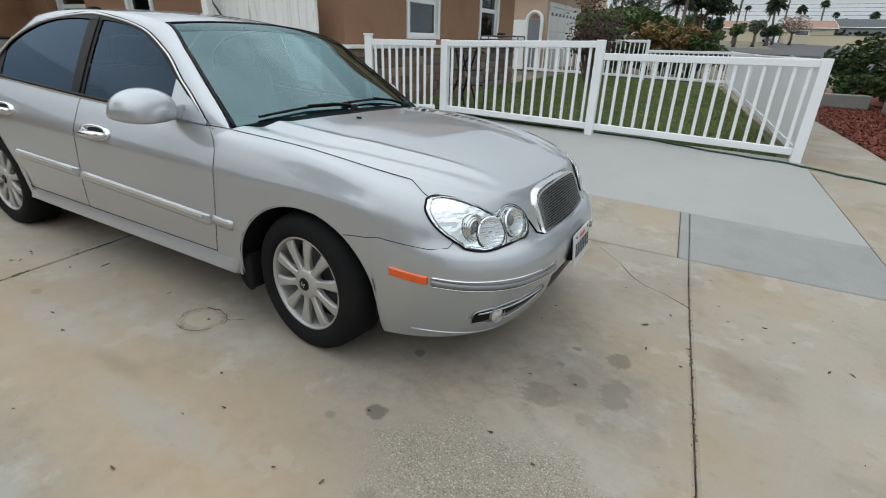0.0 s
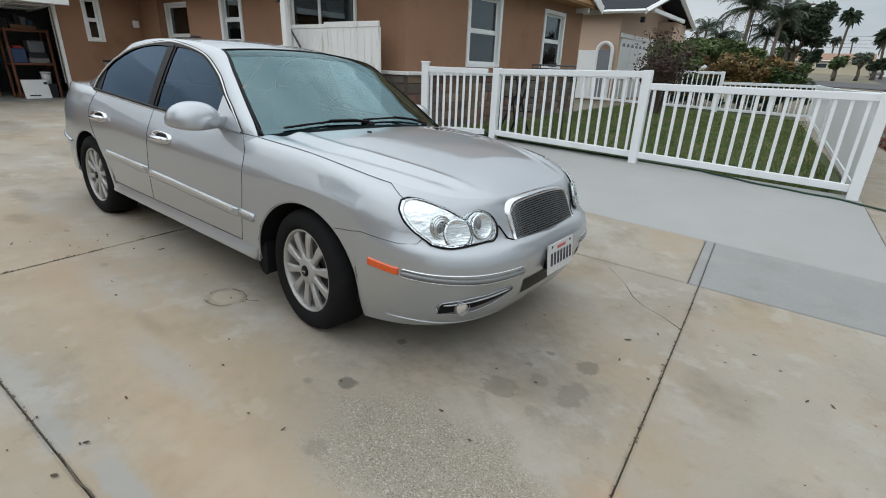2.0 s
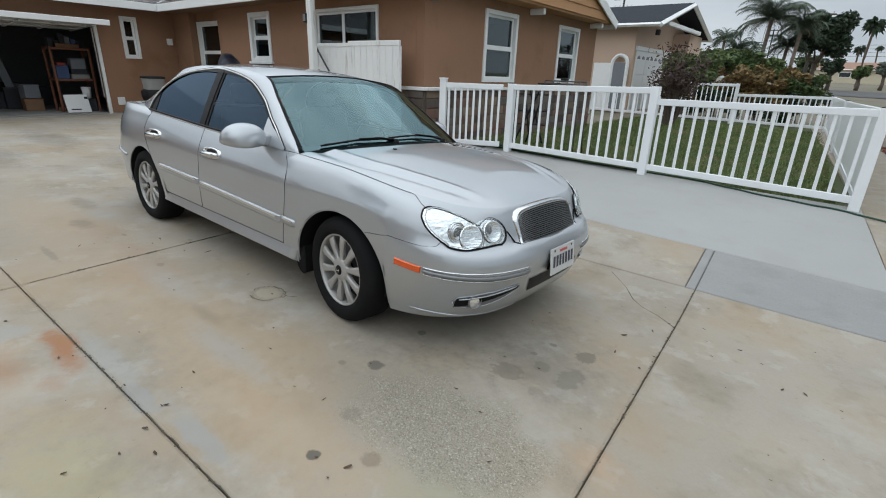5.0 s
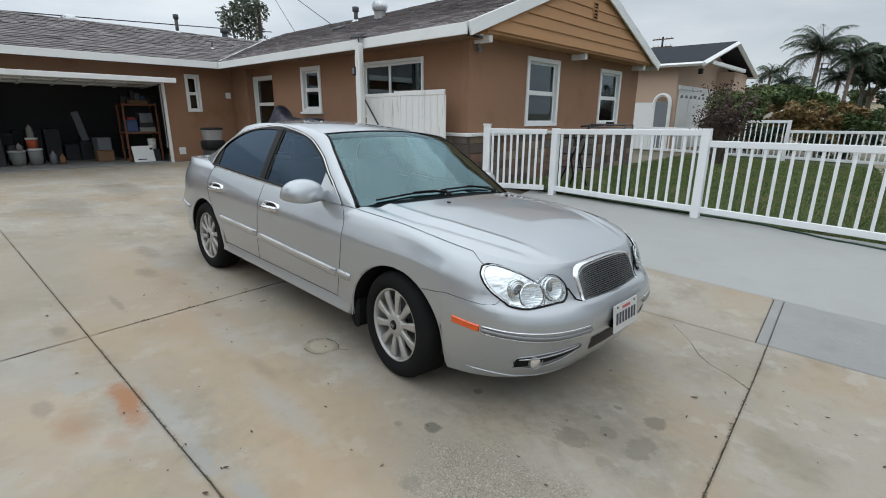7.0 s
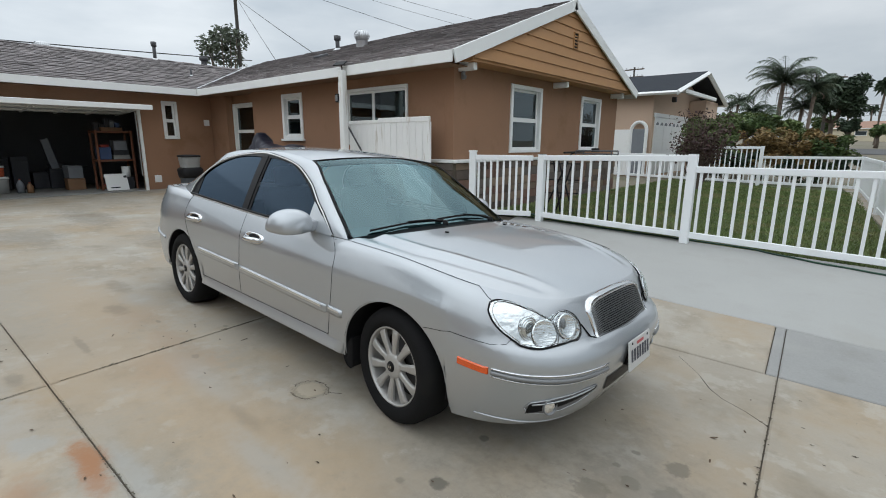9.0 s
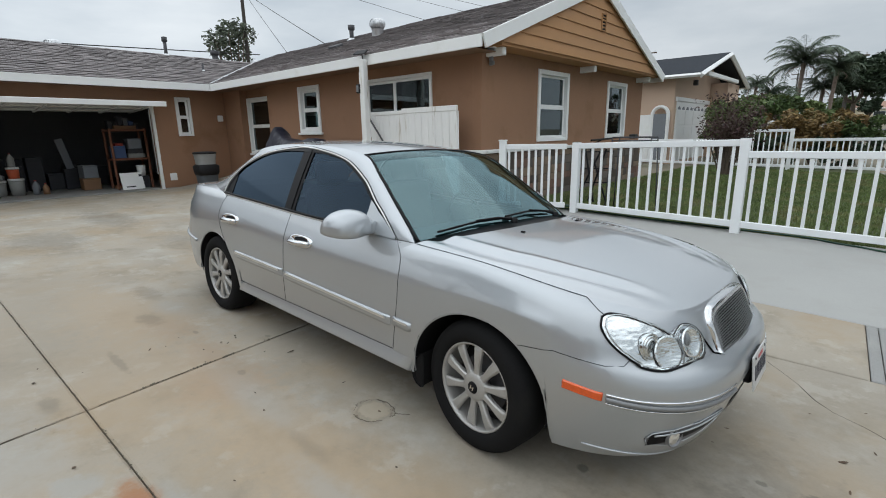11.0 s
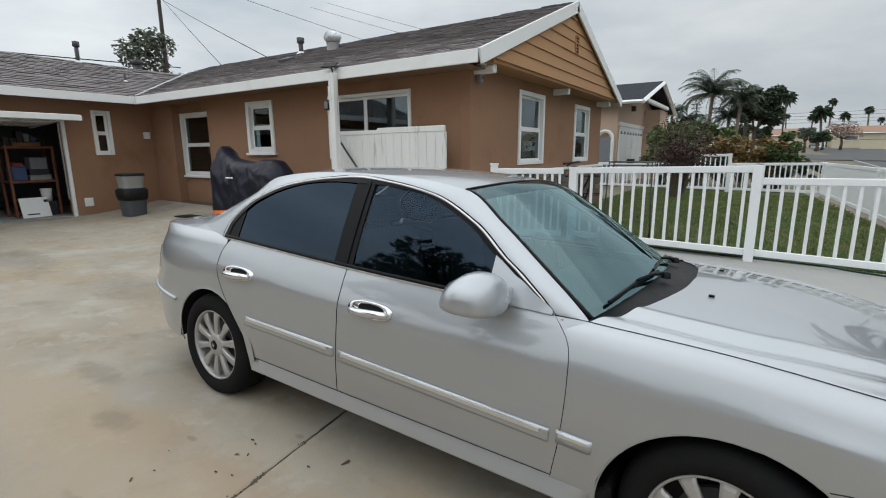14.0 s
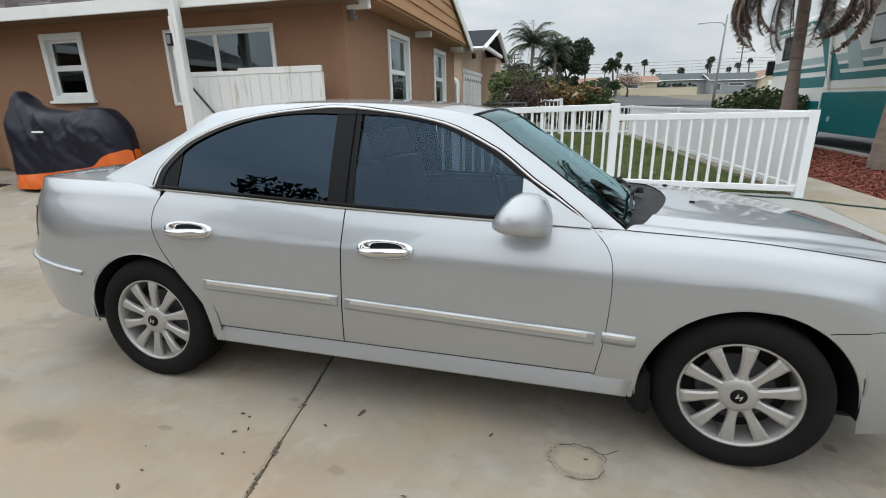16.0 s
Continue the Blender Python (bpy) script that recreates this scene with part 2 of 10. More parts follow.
blots(CONCRETE, [
    (-2.05, 0.80, 1.5, 0.32, TAN, 0.5, 0.9), (-1.0, 0.62, 1.0, 0.26, TAN, 0.6, 0.9), (-2.2, -0.15, 0.9, 0.30, TAN, 0.5, 0.9), (-0.2, -0.5, 1.3, 0.7, TAN, 0.55, 0.9),
    (-3.3, 0.6, 1.1, 0.7, TAN, 0.45, 0.9), (-5.0, 0.2, 1.9, 1.0, (0.27, 0.235, 0.185), 0.75, 0.9), (-2.9, 0.85, 0.35, 0.30, RUST, 0.16, 0.9),
    (-4.6, 0.75, 1.2, 0.45, TAN, 0.45, 0.9), (-5.2, -0.3, 1.2, 0.5, TAN, 0.3, 0.9),
    (-1.85, 0.31, 0.50, 0.075, ASH, 0.5, 0.8), (-1.1, 0.37, 0.40, 0.06, ASH, 0.4, 0.8), (-2.9, -0.1, 0.5, 0.25, ASH, 0.5, 0.8),
    (-2.17, 0.20, 0.20, 0.075, RUST, 0.95, 0.8), (-1.95, 0.18, 0.14, 0.06, RUST, 0.7, 0.8), (-2.06, -0.04, 0.16, 0.09, RUST, 0.4, 0.9),
    # the third mark here darkens the concrete under the car's nose
    (-0.70, 1.15, 0.50, 0.42, OIL_DARK, 0.28, 0.9), (-0.25, 1.80, 0.42, 0.30, OIL_DARK, 0.30, 0.8), (-0.9, 2.2, 0.7, 0.8, OIL_DARK, 0.25, 0.9),
    (-0.92, 1.21, 0.050, 0.045, OIL_DARK, 0.85, 0.35), (-0.71, 0.87, 0.055, 0.055, OIL_DARK, 0.40, 0.5), (-0.16, 2.11, 0.070, 0.075, OIL_DARK, 0.60, 0.25),
    (-0.40, 1.66, 0.09, 0.085, OIL_DARK, 0.42, 0.22), (-0.29, 1.84, 0.05, 0.05, OIL_DARK, 0.42, 0.22), (-0.13, 1.84, 0.06, 0.12, OIL_DARK, 0.40, 0.22), (-0.68, 1.08, 0.045, 0.045, OIL_DARK, 0.32, 0.5),
    (-0.63, 0.61, 0.030, 0.028, OIL_DARK, 0.95, 0.25), (-2.03, 1.28, 0.125, 0.115, OIL_DARK, 0.35, 0.28), (-2.03, 1.28, 0.100, 0.092, (0.36, 0.31, 0.235), 0.95, 0.3),
    # the last mark here darkens the concrete along the car's right side
    (-2.45, 0.05, 0.12, 0.10, ASH, 0.55, 0.5), (-2.30, -0.12, 0.10, 0.05, OIL_DARK, 0.35, 0.6), (-3.6, 0.5, 0.22, 0.03, OIL_DARK, 0.35, 0.6), (-4.3, 0.9, 0.20, 0.10, OIL_DARK, 0.4, 0.7), (-5.0, 1.1, 0.3, 0.12, OIL_DARK, 0.35, 0.7), (-3.2, 1.0, 0.35, 0.16, OIL_DARK, 0.2, 0.9), (-3.3, 0.1, 0.12, 0.05, OIL_DARK, 0.35, 0.5), (-1.55, 0.75, 0.5, 0.10, ASH, 0.45, 0.8), (-2.6, 0.9, 0.5, 0.12, ASH, 0.4, 0.9), (-1.6, 1.5, 0.8, 0.28, OIL_DARK, 0.22, 0.9),
    (-8.2, 0.9, 1.0, 0.50, OIL_DARK, 0.38, 0.8), (-10.0, 2.0, 1.3, 0.40, OIL_DARK, 0.48, 0.7), (-12.6, 2.0, 1.7, 2.6, OIL_DARK, 0.32, 0.9), (-6.8, 2.3, 1.3, 0.4, OIL_DARK, 0.34, 0.8),
    (-1.15, -0.05, 0.45, 0.20, (0.34, 0.30, 0.165), 0.5, 0.9), (-0.10, 0.80, 0.35, 0.22, (0.27, 0.265, 0.16), 0.4, 0.9), (0.20, 1.36, 0.16, 0.12, (0.36, 0.22, 0.11), 0.45, 0.9),
    (0.75, 1.15, 0.9, 0.22, (0.36, 0.255, 0.145), 0.4, 0.9), (-0.455, 0.744, 0.045, 0.04, (0.17, 0.13, 0.09), 0.6, 0.4), 
    (-1.80, 0.08, 0.10, 0.06, RUST, 0.3, 0.9),
    (-0.98, 1.64, 0.030, 0.026, OIL_DARK, 0.7, 0.4), (-0.36, 2.10, 0.028, 0.024, OIL_DARK, 0.6, 0.3), (-0.39, 1.93, 0.022, 0.018, OIL_DARK, 0.5, 0.3), (-1.06, 1.10, 0.03, 0.025, OIL_DARK, 0.45, 0.5),
    (-0.20, 1.62, 0.05, 0.045, OIL_DARK, 0.28, 0.4), (-3.36, 1.38, 0.035, 0.022, OIL_DARK, 0.4, 0.5), (-3.79, 1.04, 0.045, 0.018, OIL_DARK, 0.45, 0.5), (-2.94, 0.985, 0.045, 0.025, OIL_DARK, 0.32, 0.5),
    (-3.38, 0.96, 0.26, 0.14, (0.33, 0.245, 0.17), 0.5, 0.7), (-4.5, 1.12, 0.30, 0.16, ASH, 0.45, 0.9), (-4.0, 0.95, 0.35, 0.22, (0.30, 0.215, 0.145), 0.4, 0.9), (-0.30, 2.02, 0.32, 0.40, OIL_DARK, 0.16, 0.7),
    (-2.0, 0.86, 0.22, 0.05, OIL_DARK, 0.3, 0.9), (-1.45, 0.30, 0.16, 0.05, (0.26, 0.262, 0.25), 0.6, 0.3), (-1.02, 0.36, 0.20, 0.045, (0.27, 0.272, 0.26), 0.5, 0.3),
])
worn_patch(CONCRETE, -0.34, 1.10, 0.52, 0.33, 0.75)
CONCRETE_PALE = surface("pale_concrete", (0.325, 0.325, 0.310), 0.8, vary=0.08, scale=1.3, grain=70, grain_mix=0.4, bump=0.2, depth=0.002,
                        stain=(0.30, 0.294, 0.27), stain_scale=0.6,
                        more=(((0.27, 0.262, 0.235), 1.9, (0.55, 0.8), 0.5), ((0.14, 0.13, 0.11), 30.0, (0.67, 0.75), 0.4)))
CONCRETE_GREY = surface("grey_patch_concrete", (0.245, 0.244, 0.234), 0.75, vary=0.14, scale=2.0, grain=70, bump=0.2, depth=0.002,
                        stain=(0.31, 0.305, 0.285), stain_scale=1.1, stain_at=(0.5, 0.75), more=(((0.14, 0.135, 0.12), 26.0, (0.64, 0.72), 0.5), ((0.19, 0.185, 0.17), 2.6, (0.55, 0.75), 0.6)))
JOINT = surface("joint_dirt", (0.09, 0.075, 0.055), 0.95, vary=0.3, scale=14, grain=120, bump=0.4)
ASPHALT = surface("asphalt", (0.075, 0.075, 0.075), 0.9, vary=0.15, scale=0.6, grain=90, bump=0.4, depth=0.005)
STUCCO = surface("brown_stucco", (0.288, 0.161, 0.096), 0.92, vary=0.10, scale=1.3, grain=95, grain_mix=0.35, bump=0.55, depth=0.006,
                 stain=(0.225, 0.122, 0.062), stain_scale=0.8)
STUCCO_PINK = surface("beige_stucco", (0.52, 0.385, 0.29), 0.92, vary=0.06, scale=1.2, grain=90, bump=0.4, depth=0.005)
SIDING = surface("tan_siding", (0.42, 0.225, 0.100), 0.7, vary=0.09, scale=2.0, grain=40, bump=0.15, stretch=(1, 0.25, 3))
SHINGLE = surface("roof_shingle", (0.200, 0.180, 0.177), 0.95, vary=0.25, scale=3.0, grain=80, grain_mix=0.6, bump=0.6, depth=0.006, per_object=0.18, per_island=0.28)
SHINGLE_DARK = surface("dark_shingle", (0.034, 0.038, 0.045), 0.95, gloss=0.1, vary=0.25, scale=5.0, grain=40, bump=0.5, depth=0.01)
WHITE_PAINT = surface("white_paint", (0.78, 0.79, 0.78), 0.45, vary=0.04, scale=3.0, grain=50, bump=0.06, stain=(0.66, 0.65, 0.61), stain_scale=1.6, stain_at=(0.58, 0.8))
VINYL = surface("white_vinyl", (0.80, 0.82, 0.83), 0.35, vary=0.025, scale=4.0, grain=60, bump=0.03, stain=(0.70, 0.70, 0.66), stain_scale=2.2, stain_at=(0.6, 0.85))
OLD_WHITE = surface("weathered_white_boards", (0.74, 0.745, 0.73), 0.7, vary=0.06, scale=5.0, grain=60, bump=0.25, stain=(0.44, 0.40, 0.33), stain_scale=9.0,
                    stain_at=(0.6, 0.72), stretch=(1.0, 1.0, 0.12))
WINDOW_GLASS = glass("window_glass", (0.35, 0.42, 0.43), clear=0.10, tone=(0.85, 0.95, 1.0))
DARK = plain("dark_void", (0.012, 0.012, 0.013), 0.9)
BLACK = surface("black_plastic", (0.010, 0.010, 0.011), 0.6, vary=0.2, scale=20, grain=200, bump=0.1, gloss=0.25)
METAL = surface("galvanised_metal", (0.55, 0.56, 0.57), 0.4, metal=0.9, vary=0.12, scale=8, grain=60, bump=0.05)
DARK_METAL = surface("dark_pipe_metal", (0.07, 0.07, 0.075), 0.6, metal=0.3, vary=0.2, scale=10, grain=90)
GRASS = surface("lawn_grass", (0.140, 0.190, 0.062), 0.9, vary=0.4, scale=2.5, grain=60, grain_mix=0.6, bump=0.8, depth=0.02, per_island=0.3, stain=(0.25, 0.225, 0.10), stain_scale=1.4, stain_at=(0.48, 0.75))
SOIL = surface("lawn_soil", (0.06, 0.075, 0.025), 0.95, vary=0.4, scale=2.0, grain=70, bump=0.6, depth=0.01, stain=(0.11, 0.10, 0.045), stain_scale=1.4)
MULCH = surface("red_mulch", (0.19, 0.055, 0.035), 0.95, vary=0.35, scale=6, grain=60, bump=0.8, depth=0.015, per_island=0.45)


# ---- mesh helpers ----
def part(name, bm, material, parent=None, label="", smooth=False, kind="", category="", group=""):
    """One mesh object from a bmesh, under a thing or a part."""
    me = bpy.data.meshes.new(name)
    bm.normal_update()
    bm.to_mesh(me)
    bm.free()
    if smooth:
        me.shade_smooth()
    me.materials.append(material)
    ob = new(name, me)
    if parent is not None:
        ob.parent = parent
    return tagged(ob, label, category, group, kind)


def sharing(name, ob_from, m, parent=None):
    """Another object on the same mesh."""
    ob = new(name, ob_from.data)
    ob.parent = parent
    ob.matrix_basis = m
    return ob


def empty(name, at=(0, 0, 0), label="", category="", group="", kind=""):
    ob = new(name)
    ob.location = at
    return tagged(ob, label, category, group, kind)


def boxed(bm, lo, hi, bevel=0.0, seg=1, m=None):
    """Adds a block between two corners, with its edges rounded."""
    made = bmesh.ops.create_cube(bm, size=1.0)["verts"]
    size = [b - a for a, b in zip(lo, hi)]
    mid = [(a + b) / 2 for a, b in zip(lo, hi)]
    for v in made:
        v.co = Vector([c * s + o for c, s, o in zip(v.co, size, mid)])
    if bevel:
        edges = list({e for v in made for e in v.link_edges})
        res = bmesh.ops.bevel(bm, geom=edges, offset=bevel, segments=seg, affect="EDGES", profile=0.6)
        made = list({v for f in res["faces"] for v in f.verts} | {v for v in made if v.is_valid})
    if m is not None:
        bmesh.ops.transform(bm, matrix=m, verts=made)
    return made


def block(lo, hi, bevel=0.0, seg=1, m=None):
    bm = bmesh.new()
    boxed(bm, lo, hi, bevel, seg, m)
    return bm


def tubed(bm, points, radius, sides=8, cap=True):
    """Adds a round bar along points; radius is one number or one for each point."""
    pts = [Vector(p) for p in points]
    rad = radius if isinstance(radius, (list, tuple)) else [radius] * len(pts)
    rings = []
    for i, p in enumerate(pts):
        way = (pts[min(i + 1, len(pts) - 1)] - pts[max(i - 1, 0)]).normalized()
        side = way.cross(Vector((0, 0, 1)))
        if side.length < 1e-3:
            side = Vector((1, 0, 0))
        side.normalize()
        over = side.cross(way)
        rings.append([bm.verts.new(p + rad[i] * (math.cos(2 * math.pi * k / sides) * side + math.sin(2 * math.pi * k / sides) * over)) for k in range(sides)])
    for a, b in zip(rings, rings[1:]):
        for k in range(sides):
            bm.faces.new((a[k], a[(k + 1) % sides], b[(k + 1) % sides], b[k]))
    if cap:
        bm.faces.new(rings[0][::-1])
        bm.faces.new(rings[-1])


def tube(points, radius, sides=8):
    bm = bmesh.new()
    tubed(bm, points, radius, sides)
    return bm


def lathe(profile, turns=32, axis="z"):
    """A turned body from (radius, height) pairs."""
    bm = bmesh.new()
    rings = []
    for r, z_ in profile:
        ring = []
        for k in range(turns):
            a = 2 * math.pi * k / turns
            c, s = r * math.cos(a), r * math.sin(a)
            ring.append(bm.verts.new((c, s, z_) if axis == "z" else (c, z_, s) if axis == "y" else (z_, c, s)))
        rings.append(ring)
    for a, b in zip(rings, rings[1:]):
        for k in range(turns):
            bm.faces.new((a[k], a[(k + 1) % turns], b[(k + 1) % turns], b[k]))
    bmesh.ops.remove_doubles(bm, verts=bm.verts, dist=1e-6)
    bmesh.ops.recalc_face_normals(bm, faces=bm.faces)
    return bm


def gridded(bm, f, us, vs, flip=False):
    """Adds a sheet of quads f(u, v) over the given parameters."""
    rows = [[bm.verts.new(f(u, v)) for u in us] for v in vs]
    for a, b in zip(rows, rows[1:]):
        for k in range(len(us) - 1):
            quad = (a[k], a[k + 1], b[k + 1], b[k])
            bm.faces.new(quad[::-1] if flip else quad)
    return rows


def steps(a, b, n):
    return [a + (b - a) * i / n for i in range(n + 1)]


def between(x, xs, ys):
    """Smooth interpolation through a few knots."""
    if x <= xs[0]:
        return ys[0]
    for i in range(len(xs) - 1):
        if x <= xs[i + 1]:
            s = (x - xs[i]) / (xs[i + 1] - xs[i])
            d = [(ys[min(j + 1, len(ys) - 1)] - ys[max(j - 1, 0)]) / (xs[min(j + 1, len(xs) - 1)] - xs[max(j - 1, 0)]) * (xs[i + 1] - xs[i]) for j in (i, i + 1)]
            return (2 * s**3 - 3 * s**2 + 1) * ys[i] + (s**3 - 2 * s**2 + s) * d[0] + (3 * s**2 - 2 * s**3) * ys[i + 1] + (s**3 - s**2) * d[1]
    return ys[-1]

# ---- ground ----
def rise(y):
    return 0.108 * max(0.0, y - 3.3) if y > 3.6 else 0.108 * max(0.0, y - 3.0) ** 2 / 1.2


def ground_z(x, y):
    """The drive falls towards the street and its gutter, then climbs to the fence."""
    yy = max(-6.0, min(y, 7.2))
    xx = max(-16.0, min(x, 9.0))
    far = 0.025 * max(0.0, min(y, 110.0) - 22.0)
    z = -0.022 * xx - 0.046 * yy + rise(yy) + far
    k = max(0.0, min(1.0, (-9.0 - x) / 5.0))
    k = k * k * (3 - 2 * k) * max(0.0, min(1.0, (6.6 - y) / 2.0))
    return z + k * (0.085 - z)                 # level before the garage


def lay(name, polygon, top, thick, material, parent, lift=0.0, bevel=0.006, cuts=8):
    """A slab over a plan polygon of four corners that follows the ground, with rounded arrises."""
    a, b, c, d = [Vector(p) for p in polygon]
    bm = bmesh.new()

    def at(u, v):
        p = (a * (1 - u) + b * u) * (1 - v) + (d * (1 - u) + c * u) * v
        drop = 0.0
        if bevel and (u in (0.0, 1.0) or v in (0.0, 1.0)):
            drop = bevel
        return Vector((p.x, p.y, ground_z(p.x, p.y) + lift - drop))

    def marks(length):
        e = min(0.3, 0.012 / length)
        return [0.0, e] + steps(e, 1 - e, cuts)[1:-1] + [1 - e, 1.0]

    us, vs = marks((b - a).length), marks((d - a).length)
    rows = gridded(bm, at, us, vs)
    rim = [rows[0][i] for i in range(len(us))] + [r[-1] for r in rows[1:]] + rows[-1][-2::-1] + [r[0] for r in rows[-2:0:-1]]
    low = [bm.verts.new(v.co - Vector((0, 0, thick))) for v in rim]
    for i in range(len(rim)):
        j = (i + 1) % len(rim)
        bm.faces.new((rim[j], rim[i], low[i], low[j]))
    return part(name, bm, material, parent)


def build_ground():
    bm = bmesh.new()
    xs = [-400, -200, -120, -70, -45, -30] + list(range(-24, 25, 2)) + [30, 45, 70, 120, 200, 400]
    ys = [-60, -40, -25] + list(range(-16, 31, 2)) + [36, 45, 60, 80, 110, 150, 220, 320, 500]
    gridded(bm, lambda u, v: Vector((u, v, ground_z(u, v) - 0.11)), xs, ys)
    part("ground", bm, SOIL_BARE, label="bare earth below the paving and lawns", kind="structure", category="ground", smooth=True)

    drive = empty("driveway", label="stained tan concrete driveway cut by straight joints", category="driveway", kind="structure")
    jx = lambda y: -3.10 - 0.17 * (y - 0.2)
    cx = lambda y: 0.20 - 0.06 * (y - 1.44)
    ay = lambda x: 0.22 + 0.03 * (x + 3.18)
    g = 0.0036
    y2 = lambda x: 3.675 + 0.045 * x
    y3 = lambda x: 4.625 - 0.01 * x
    edge = lambda y: 1.285 - 0.092 * (y - 4.65)

    def cell(xl, xr, yl, yh, material, name="slab", lift=0.0):
        """A cell between two joint lines in x (functions of y) and two in y (functions of x)."""
        def meet(fx, fy):
            x = fx(0)
            for _ in range(6):
                x = fx(fy(x))
            return x, fy(x)
        c = [meet(xl, yl), meet(xr, yl), meet(xr, yh), meet(xl, yh)]
        c = [(c[0][0] + g, c[0][1] + g), (c[1][0] - g, c[1][1] + g), (c[2][0] - g, c[2][1] - g), (c[3][0] + g, c[3][1] - g)]
        return lay(name, c, 0, 0.1, material, drive, lift)

    const = lambda v: (lambda _: v)
    west, east, south = const(-14.72), const(9.0), const(-7.0)
    for xl, xr in ((west, jx), (jx, cx), (cx, east)):
        cell(xl, xr, south, ay, CONCRETE)
    cell(west, jx, ay, const(6.38), CONCRETE)
    cell(jx, cx, ay, y2, CONCRETE)
    cell(cx, east, ay, y2, CONCRETE)
    cell(jx, lambda y: cx(y) - 0.075, y2, y3, CONCRETE)
    cell(lambda y: cx(y) - 0.075, cx, y2, y3, CONCRETE_GREY)
    cell(cx, edge, y2, y3, CONCRETE_GREY)
    cell(edge, east, y2, y3, CONCRETE)
    cell(jx, edge, y3, const(7.12), CONCRETE_PALE)
    walkx = lambda y: 2.1 - 0.08 * (y - 7.0)
    cell(edge, walkx, y3, const(20.0), CONCRETE)
    cell(walkx, east, y3, const(6.2), CONCRETE)
    bm = bmesh.new()
    gridded(bm, lambda u, v: Vector((u, v, ground_z(u, v) - 0.022)), steps(-14.6, 8.9, 40), steps(-6.9, 7.0, 30))
    part("joint_filler", bm, JOINT, drive)


SOIL_BARE = surface("bare_earth", (0.16, 0.14, 0.10), 0.95, vary=0.25, scale=0.5, grain=30, bump=0.4, stain=(0.08, 0.10, 0.035), stain_scale=0.2)
build_ground()


# ---- house ----
GX, SY, NY = -5.25, 6.45, 13.65        # gable wall, front wall, north wall
RX, RY = -12.27, 6.66                   # recess
AX = -14.8                              # garage front
RIDGE_Y, RIDGE_Z = 9.82, 4.38
EAVE_Y, EAVE_Z, EAVE_X = 5.86, 2.86, -14.2
PITCH = (RIDGE_Z - EAVE_Z) / (RIDGE_Y - EAVE_Y)
RAKE_X = -4.78
GARAGE_RUN = 2.9                        # from the garage eave to its ridge
GARAGE_RIDGE = (EAVE_X - GARAGE_RUN, EAVE_Y + GARAGE_RUN, EAVE_Z + PITCH * GARAGE_RUN)
MAIN_END = -17.4                        # west end of the main ridge


def wall_with(name, origin, along, length, z0, z1, inward, openings, material, label, thick=0.18):
    """A wall from a plan point along a direction, with rectangular openings (start, end, bottom, top) that go through it."""
    o, d, n = Vector((*origin, 0)), Vector((*along, 0)).normalized(), Vector((*inward, 0)).normalized() * thick
    us = sorted({0.0, length, *[v for op in openings for v in op[:2]]})
    zs = sorted({z0, z1, *[v for op in openings for v in op[2:]]})
    inside = lambda u, z: any(a < u < b and c < z < e for a, b, c, e in openings)
    bm = bmesh.new()
    made = {}

    def vert(u, z, k):
        key = (round(u, 4), round(z, 4), k)
        if key not in made:
            made[key] = bm.verts.new(o + d * u + n * k + Vector((0, 0, z)))
        return made[key]

    solid = lambda i, j: 0 <= i < len(us) - 1 and 0 <= j < len(zs) - 1 and not inside((us[i] + us[i + 1]) / 2, (zs[j] + zs[j + 1]) / 2)
    for i in range(len(us) - 1):
        for j in range(len(zs) - 1):
            if not solid(i, j):
                continue
            u, w, z, y = us[i], us[i + 1], zs[j], zs[j + 1]
            bm.faces.new([vert(*c, 0) for c in ((u, z), (w, z), (w, y), (u, y))])
            bm.faces.new([vert(*c, 1) for c in ((u, y), (w, y), (w, z), (u, z))])
            for di, dj, p, q in ((-1, 0, (u, z), (u, y)), (1, 0, (w, y), (w, z)), (0, -1, (w, z), (u, z)), (0, 1, (u, y), (w, y))):
                if not solid(i + di, j + dj):
                    bm.faces.new([vert(*p, 0), vert(*q, 0), vert(*q, 1), vert(*p, 1)])
    bmesh.ops.recalc_face_normals(bm, faces=bm.faces)
    return part(name, bm, material, label=label, kind="structure", category="wall")


